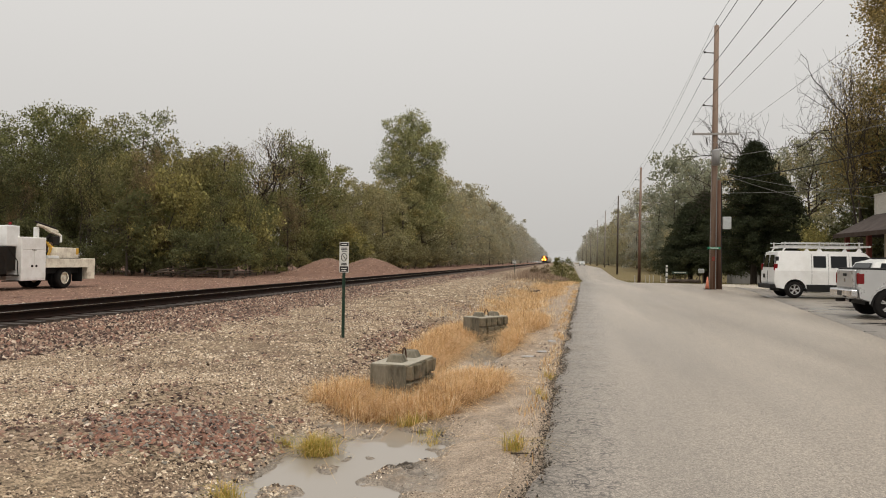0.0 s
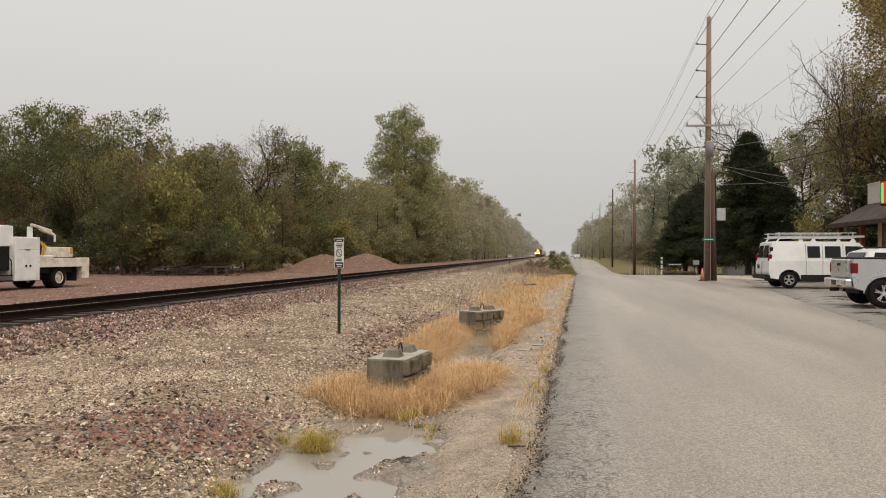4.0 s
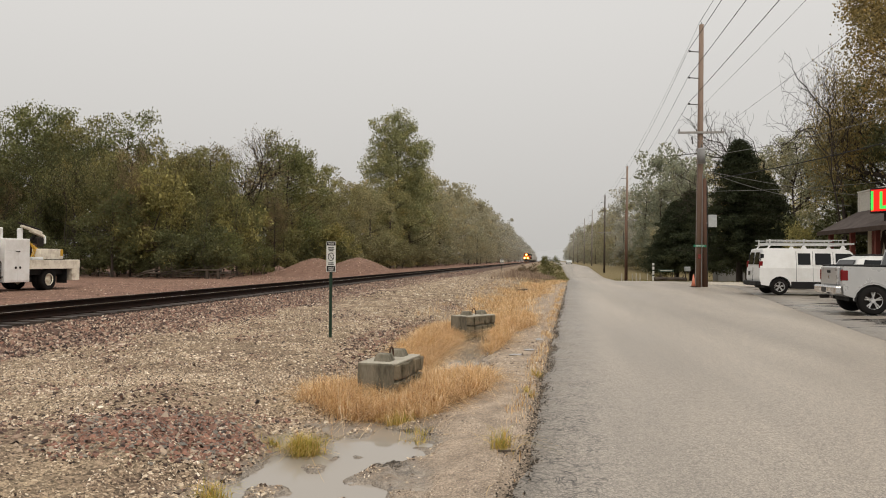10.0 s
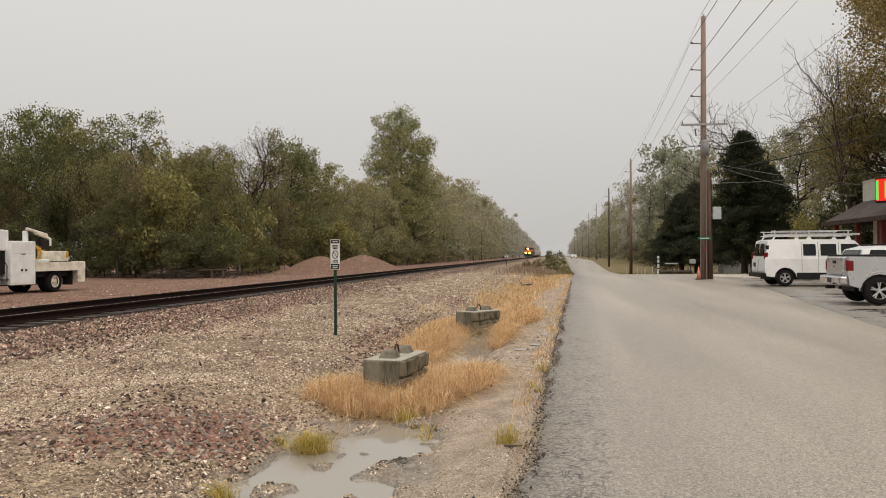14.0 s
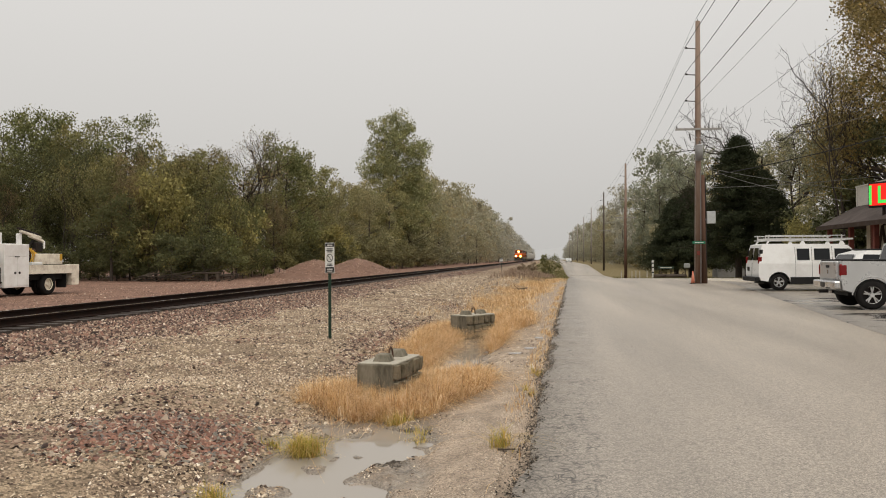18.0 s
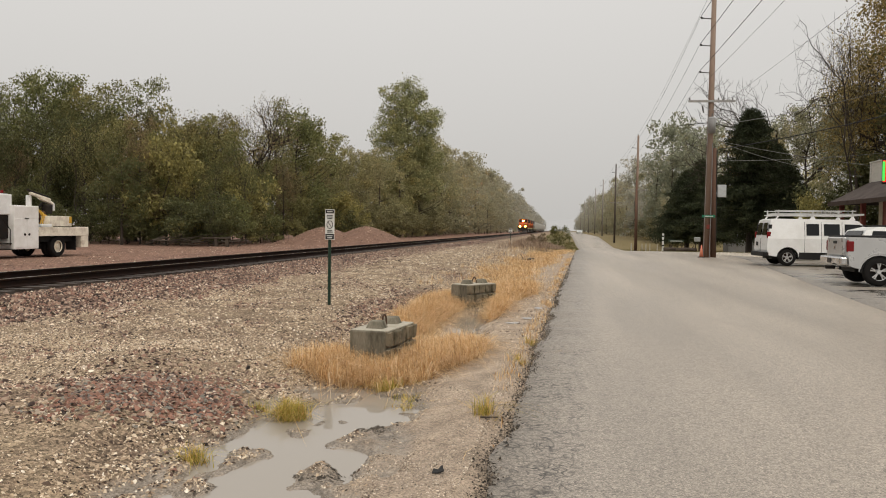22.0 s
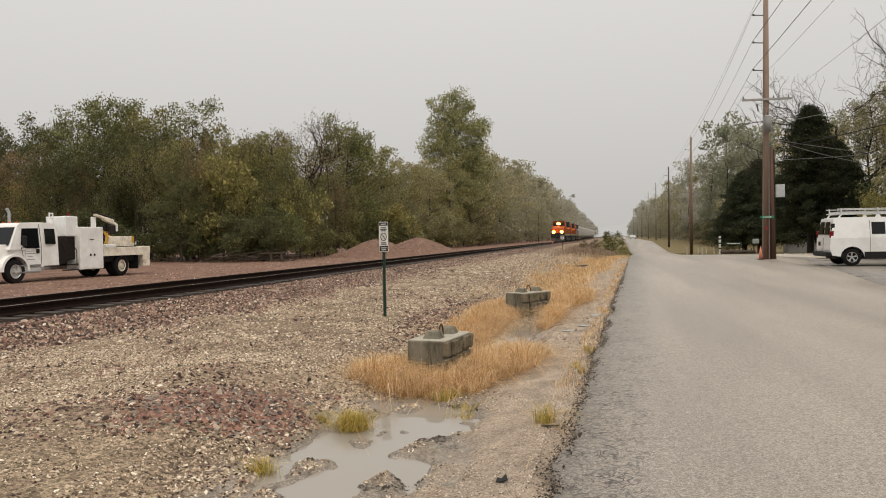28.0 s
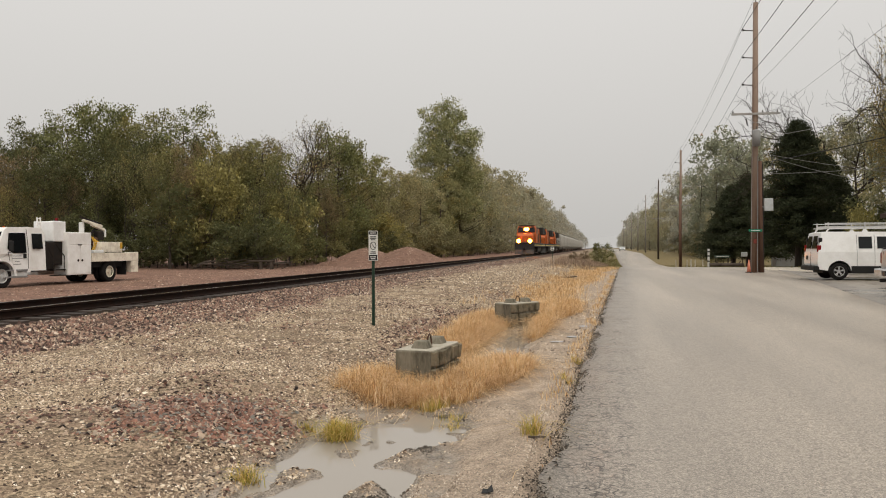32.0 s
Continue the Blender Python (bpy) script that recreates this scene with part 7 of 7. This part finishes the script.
def hopper_car(m, label):
    t = thing("hopper_car", m, label, "freight car", "train")
    L = 8.3
    bm = bmesh.new()
    prof = [(-1.45, 1.3), (-1.56, 2.4), (-1.5, 3.7), (-1.2, 4.3), (-0.5, 4.6), (0.5, 4.6), (1.2, 4.3), (1.5, 3.7), (1.56, 2.4), (1.45, 1.3)]
    loops = [[bm.verts.new((x, y, z)) for y, z in prof] for x in (-L, L)]
    for i in range(len(prof)):
        j = (i + 1) % len(prof)
        bm.faces.new((loops[0][i], loops[0][j], loops[1][j], loops[1][i]))
    for lp in loops:
        bm.faces.new(lp)
    part("body", bm, HOPPERGREY, t)
    for i in range(11):
        x = -L + 0.4 + (2 * L - 0.8) * i / 10
        for s in (-1, 1):
            bm = bmesh.new()
            polyline(bm, [(x, s * 1.47, 1.3), (x, s * 1.6, 2.4), (x, s * 1.54, 3.7), (x, s * 1.24, 4.32)], 0.07, 4)
            part("rib", bm, HOPPERGREY, t)
    for x in (-5, 0, 5):
        bm = bmesh.new()
        slab(bm, [(x - 2.2, 1.35), (x + 2.2, 1.35), (x + 0.5, 0.55), (x - 0.5, 0.55)], -1.2, 1.2)
        part("outlet_hopper", bm, HOPPERGREY, t)
    part("walkway", boxed(-L, L, -0.6, 0.6, 4.66, 4.72), DARKSTEEL, t)
    part("sill", boxed(-L - 0.9, L + 0.9, -0.3, 0.3, 0.9, 1.3), DARKSTEEL, t)
    rail_bogie(t, 7.2, 2)
    rail_bogie(t, -7.2, 2)
    return t


TRAIN = [(locomotive(pose(TRACK_X, 520, RAIL_Z, 0, 0, -90), "leading orange and black freight locomotive with lit lamps"), 8.1)]
lit(TRAIN[0][0])
second = locomotive(pose(TRACK_X, 543, RAIL_Z, 0, 0, -90), "orange and black freight locomotive behind the leader")
TRAIN.append((second, 8.1 + 23.9))
third = copy_thing(second, pose(TRACK_X, 567, RAIL_Z, 0, 0, -90))
TRAIN.append((third, 8.1 + 47.8))
hopper = hopper_car(pose(TRACK_X, 590, RAIL_Z, 0, 0, -90), "pale grey covered hopper car in a freight train")
TRAIN.append((hopper, 8.1 + 70.0))
for i in range(1, 12):
    TRAIN.append((copy_thing(hopper, pose(TRACK_X, 590 + 18.6 * i, RAIL_Z, 0, 0, -90)), 8.1 + 70.0 + 18.6 * i))


# ---- dry grass, tufts and loose stone ----
def blade_mesh(name, rng, roots, hmin, hmax, width, lean, material):
    """Bent grass blades of two quads each, joined."""
    n = len(roots)
    a = rng.uniform(0, math.tau, n)
    d = np.stack([np.cos(a), np.sin(a), np.zeros(n)], 1)
    side = np.stack([-np.sin(a), np.cos(a), np.zeros(n)], 1) * width * rng.uniform(0.6, 1.3, (n, 1))
    h = rng.uniform(hmin, hmax, (n, 1))
    up = np.array([0, 0, 1.0])
    l = np.abs(rng.normal(size=(n, 1))) * lean
    p0 = np.asarray(roots)
    p1 = p0 + up * h * 0.55 + d * l * h * 0.3
    p2 = p0 + up * h * (1 - 0.25 * l) + d * l * h * 0.95
    v = np.stack([p0 - side, p0 + side, p1 + side * 0.8, p1 - side * 0.8, p2], 1).reshape(-1, 3)
    k = np.arange(n)[:, None] * 5
    quads = np.concatenate([k + [0, 1, 2], k + [0, 2, 3], k + [3, 2, 4]])
    return indexed_mesh(name, v, quads, material)


def scatter(rng, n, xs, ys, keep):
    out = []
    while len(out) < n:
        x, y = rng.uniform(*xs), rng.uniform(*ys)
        if keep(x, y) > rng.random():
            out.append((x, y, land(x, y) - 0.01))
    return np.array(out)


def oval(x, y, cx, cy, rx, ry):
    d = math.hypot((x - cx) / rx, (y - cy) / ry)
    return max(0.0, min(1.0, (1.15 - d) * 3 + 0.6 * smooth_noise(x, y, 2.0, 7.0)))


rng = np.random.default_rng(21)
clumps = [(-1.85, 8.35, 0.76, 0.85), (-1.3, 9.3, 0.62, 1.1), (-2.05, 12.6, 0.4, 1.4), (-2.1, 15.2, 0.42, 2.0), (-1.05, 14.8, 0.26, 1.5), (-0.95, 18.8, 0.6, 2.3)]
roots = np.concatenate([scatter(rng, int(15000 * rx * ry), (cx - 1.2 * rx, cx + 1.2 * rx), (cy - 1.2 * ry, cy + 1.2 * ry), lambda x, y: oval(x, y, cx, cy, rx, ry) * (0.04 if (math.hypot((x + 1.42) / 0.42, (y - 13.6) / 3.0) < 1.0) or math.hypot(x + 1.87, y - 9.02) < 0.36 else (0.35 if math.hypot(x + 1.75, y - 8.45) < 0.45 else 1))) for cx, cy, rx, ry in clumps])
tagged(new("dry_grass", blade_mesh("dry_grass", rng, roots, 0.09, 0.33, 0.0026, 1.9, DRYGRASS)), "dense orange-brown dry grass round the blocks", "grass", kind="stuff")
roots = scatter(rng, 30000, (-3.4, 2.0), (19, 62), lambda x, y: max(0, min(1, 1.3 - abs(x - road_left(y) + float(np.interp(y, [19, 30, 60], [1.95, 2.0, 1.6])) + 0.9 * smooth_noise(x * 0.5, y, 0.35, 13.0)) / 0.95)) * max(0.0, 0.6 + 1.2 * smooth_noise(x, y, 0.5, 1.0)) + max(0.0, 0.25 * smooth_noise(x, y, 1.4, 15.0) if x < road_left(y) - 0.05 else 0.0))
tagged(new("dry_grass", blade_mesh("dry_grass", rng, roots, 0.07, 0.26, 0.0045, 1.3, DRYGRASS)), "strip of dry orange-brown grass along the verge", "grass", kind="stuff")
roots = scatter(rng, 2600, (-0.75, 1.6), (5, 40), lambda x, y: max(0, 1 - abs(x - road_left(y) + 0.2) / 0.16) * max(0, 0.35 + 1.4 * smooth_noise(x, y, 0.8, 4.0)))
tagged(new("edge_grass", blade_mesh("edge_grass", rng, roots, 0.03, 0.13, 0.004, 0.9, DRYGRASS)), "sparse dry grass along the broken road edge", "grass", kind="stuff")
roots = scatter(rng, 9000, (-1.2, 3.4), (62, 150), lambda x, y: 1.0 if road_left(y) - 2.6 < x < road_left(y) - 0.2 else 0)
tagged(new("verge_grass", blade_mesh("verge_grass", rng, roots, 0.08, 0.28, 0.02, 0.8, FIELDGRASS)), "rough green grass on the bank beside the road", "grass", kind="stuff")
roots = scatter(rng, 5000, (-4.2, 1.2), (52, 118), lambda x, y: max(0, 0.3 + 1.4 * smooth_noise(x, y, 0.25, 6.0)) * min(1, (y - 40) / 40) if x < road_left(y) - 1.6 else 0)
tagged(new("dead_weeds", blade_mesh("dead_weeds", rng, roots, 0.15, 0.75, 0.012, 0.6, TANGRASS)), "dead tan weeds between the track and the road", "grass", kind="stuff")
roots = scatter(rng, 9000, (9.6, 30), (57, 120), lambda x, y: 1.0 if x > road_right(y) + 0.3 else 0)
tagged(new("field_grass", blade_mesh("field_grass", rng, roots, 0.06, 0.2, 0.025, 0.6, FIELDGRASS)), "short mown grass in the field", "grass", kind="stuff")
for cx, cy, r, n, h in ((-2.02, 6.22, 0.13, 700, 0.16), (-1.45, 7.42, 0.12, 220, 0.13), (-0.34, 6.08, 0.08, 150, 0.16), (-2.25, 4.92, 0.1, 170, 0.12), (-1.2, 7.1, 0.12, 60, 0.08), (-0.2, 8.6, 0.07, 70, 0.1), (-0.12, 10.2, 0.08, 90, 0.12), (-2.32, 6.3, 0.14, 120, 0.08), (-1.15, 6.75, 0.12, 60, 0.08)):
    roots = np.array([(cx + r * rng.normal() * 0.5, cy + r * rng.normal() * 0.45, 0) for _ in range(n)])
    roots[:, 2] = [max(land(x, y), -0.185) for x, y in roots[:, :2]]
    tagged(new("grass_tuft", blade_mesh("grass_tuft", rng, roots, h * 0.45, h * 1.45, 0.0024, 1.5, GREENGRASS)), "small yellow-green grass tuft in the wet gravel", "grass tuft", "grass tufts", kind="stuff")

# loose stones: fine and coarse gravel, the red patch, the ballast shoulder
rng = np.random.default_rng(31)


def bed(n, xs, ys, keep, smin, smax, name, material, label, lift=0.0, flat=0.8):
    p = scatter(rng, n, xs, ys, keep)
    p[:, 2] += 0.008 + lift
    return tagged(new(name, stone_mesh(name, rng, p, smin, smax, material, flat)), label, "gravel", kind="stuff")


def open_gravel(x, y):
    wet = land(x, y) < -0.152
    heap = math.hypot((x + 3.05 - 0.25 * (y - 5.9)) / 0.68, (y - 5.9) / 0.82) < 1.0
    return 0.0 if wet or x > road_left(y) - 0.05 else 0.06 if heap else (0.25 if x > -1.3 else 1.0) * max(0.12, 0.55 + 0.9 * smooth_noise(x, y, 0.7, 8.0) + 0.5 * smooth_noise(x, y, 2.2, 18.0))


bed(27000, (-1.6, 0.1), (3.6, 13), lambda x, y: (max(0.14, min(1.0, 1.1 - (road_left(y) - x) / 0.45)) + (0.7 if y < 5.2 else 0) + 0.5 * smooth_noise(x, y, 2.2, 5.0) if open_gravel(x, y) > 0 else 0.0), 0.006, 0.022, "verge_gravel", VERGE, "fine tan gravel along the road edge", flat=0.6)
bed(85000, (-8, -0.9), (3.6, 9.5), open_gravel, 0.01, 0.044, "gravel", GRAVEL, "loose pale tan gravel beside the road", flat=0.6)
bed(1500, (-8, -1.6), (4, 12), open_gravel, 0.04, 0.075, "gravel_stone", GRAVEL, "larger flat stones scattered in the gravel", flat=0.45)
bed(60000, (-9, 0.4), (9.5, 24), open_gravel, 0.018, 0.064, "gravel", GRAVEL, "loose pale tan gravel beside the track", flat=0.6)
bed(24000, (-9, -1.0), (24, 60), open_gravel, 0.035, 0.1, "gravel", GRAVEL, "loose pale tan gravel beside the track", flat=0.6)
bed(9000, (-8, -2.0), (4.5, 26), lambda x, y: max(0.0, min(1.0, 2.4 * smooth_noise(x, y * 0.55, 0.9, 41.0) + 0.9 * smooth_noise(x, y, 2.6, 43.0) - 0.1)) if open_gravel(x, y) > 0 else 0.0, 0.025, 0.075, "dark_gravel", BALLAST, "coarse dark stones strewn over the gravel in patches", 0.004, flat=0.55)
bed(5000, (-5.4, -1.7), (4.2, 7.8), lambda x, y: max(0.0, min(1.0, 1.25 - math.hypot((x + 3.05 - 0.25 * (y - 5.9)) / 0.7, (y - 5.9) / 0.85) + 0.7 * smooth_noise(x, y, 1.6, 21.0))) ** 1.5 if land(x, y) > -0.15 else 0.0, 0.02, 0.08, "red_gravel", REDSTONE, "heap of coarse reddish ballast spilled on the gravel", 0.004, flat=0.5)
MUDCLODS = stones("mud_clods", [(0.0, (0.035, 0.029, 0.023)), (1.0, (0.13, 0.107, 0.083))], 0.6)
bed(1500, (-2.9, -0.9), (4.0, 8.0), lambda x, y: max(0.0, min(1.0, 2.6 * smooth_noise(x, y, 2.6, 31.0) - 0.5)) if -0.185 < land(x, y) < -0.15 else 0.0, 0.008, 0.04, "mud_clods", MUDCLODS, "dark mud clods and rotting leaves at the puddle edge", 0.0, flat=0.45)
bed(2600, (-4.5, -1.2), (10, 19), lambda x, y: oval(x, y, -2.7, 14.5, 0.8, 3.8), 0.03, 0.09, "coarse_gravel", BALLAST, "band of coarse dark stones in the gravel", 0.01, flat=0.55)
bed(36000, (-9.75, -5.6), (6, 30), lambda x, y: max(0, min(1, (-6.6 - x) / 1.6 + 0.9 * smooth_noise(x, y, 0.8, 3.0))) ** 1.3 * (0.3 if x < -9.45 else 1), 0.045, 0.125, "ballast", BALLAST, "coarse brown-grey track ballast", flat=0.65)
bed(17000, (-9.75, -6.0), (30, 90), lambda x, y: max(0, min(1, (-6.9 - x) / 1.5 + 0.6 * smooth_noise(x, y, 0.6, 3.0))), 0.065, 0.13, "ballast", BALLAST, "coarse brown-grey track ballast", flat=0.6)
bed(9000, (-15.0, -9.9), (8, 60), lambda x, y: 1.0, 0.04, 0.09, "ballast", BALLAST, "coarse brown-grey track ballast", -0.03, flat=0.5)
bed(9000, (-26.0, -14.5), (18, 70), lambda x, y: 0.5 + 0.5 * smooth_noise(x, y, 0.5), 0.05, 0.13, "dirt_stones", MOUND, "scattered red-brown stones on packed dirt", flat=0.5)

CRUMBS = stones("asphalt_crumbs", [(0.0, (0.02, 0.017, 0.014)), (0.6, (0.075, 0.062, 0.05)), (1.0, (0.26, 0.21, 0.16))], 0.8)
p = [(road_left(y) + 0.06 * smooth_noise(1.0, y, 1.3) - 0.04 + rng.normal() * 0.05, y) for y in rng.uniform(3.8, 30, 5200)]
p = np.array([(x, y, max(land(x, y), -0.05 if x < road_left(y) else 0.0) + 0.004) for x, y in p])
tagged(new("asphalt_crumbs", stone_mesh("asphalt_crumbs", rng, p, 0.008, 0.026, CRUMBS)), "dark crumbled asphalt along the road edge", "gravel", kind="stuff")

FLAKES = stones("edge_flakes", [(0.0, (0.02, 0.016, 0.013)), (0.6, (0.07, 0.057, 0.045)), (1.0, (0.24, 0.195, 0.15))], 0.85)
ys = [y for y in rng.uniform(3.8, 45, 9000) if smooth_noise(5.0, y, 1.7) + 0.5 * smooth_noise(7.0, y, 6.0) > rng.uniform(-0.5, 0.5)]
p = np.array([(ragged_left(y) - 0.015 + rng.normal() * 0.022 + 0.03 * smooth_noise(3.0, y, 6.0), y, 0.0) for y in ys])
p[:, 2] = 0.002 + paved(0, 10)
tagged(new("edge_flakes", stone_mesh("edge_flakes", rng, p, 0.008, 0.028, FLAKES, 0.4)), "dark broken line of crumbling asphalt at the road edge", "gravel", kind="stuff")

# ---- ties, one by one along the near stretch ----
bm = bmesh.new()
box(bm, TRACK_X - 1.3, TRACK_X + 1.3, -0.115, 0.115, 0.06, 0.225, 0.008)
tie = part("tie", bm, TIE, track)
tie.location.y = 6.0
TIES = 298
for i in range(1, TIES):
    t = tie.copy()
    scene.collection.objects.link(t)
    t.location = (rt.uniform(-0.03, 0.03), 6.0 + 0.5 * i, rt.uniform(-0.006, 0.006))
bm = bmesh.new()
for i in range(300):
    y = 6.0 + 0.5 * TIES + 1.0 * i
    box(bm, TRACK_X - 1.3, TRACK_X + 1.3, y - 0.115, y + 0.115, 0.06, 0.22)
for i in range(60):
    y = 5.5 - 0.5 * i
    box(bm, TRACK_X - 1.3, TRACK_X + 1.3, y - 0.115, y + 0.115, 0.06, 0.22)
tagged(part("far_ties", bm, TIE, track), kind="stuff")


# ---- the misty end of the valley, as a flat glowing sheet ----
def backdrop():
    m, n, l, b = nodes_of("mist_glow")
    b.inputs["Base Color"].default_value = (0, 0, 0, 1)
    # the haze is put in as emission; the sheet is no light source
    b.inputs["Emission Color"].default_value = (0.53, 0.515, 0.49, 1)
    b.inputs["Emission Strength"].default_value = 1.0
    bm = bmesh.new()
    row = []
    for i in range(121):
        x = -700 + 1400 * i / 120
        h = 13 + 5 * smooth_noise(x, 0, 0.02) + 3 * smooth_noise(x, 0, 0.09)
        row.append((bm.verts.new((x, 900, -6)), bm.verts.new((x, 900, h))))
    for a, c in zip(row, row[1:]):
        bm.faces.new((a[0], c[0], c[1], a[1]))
    tagged(mesh_object("backdrop", bm, m), "flat glowing sheet in fog grey, standing in for the far misty trees", "backdrop", kind="structure")


backdrop()


def motions():
    speed, start = 12.6, 519.0
    for ob, behind in TRAIN:
        walk(ob, [(t, pose(TRACK_X, start - speed * t + behind, RAIL_Z, 0, 0, -90)) for t in range(0, 33, 4)])


motions()
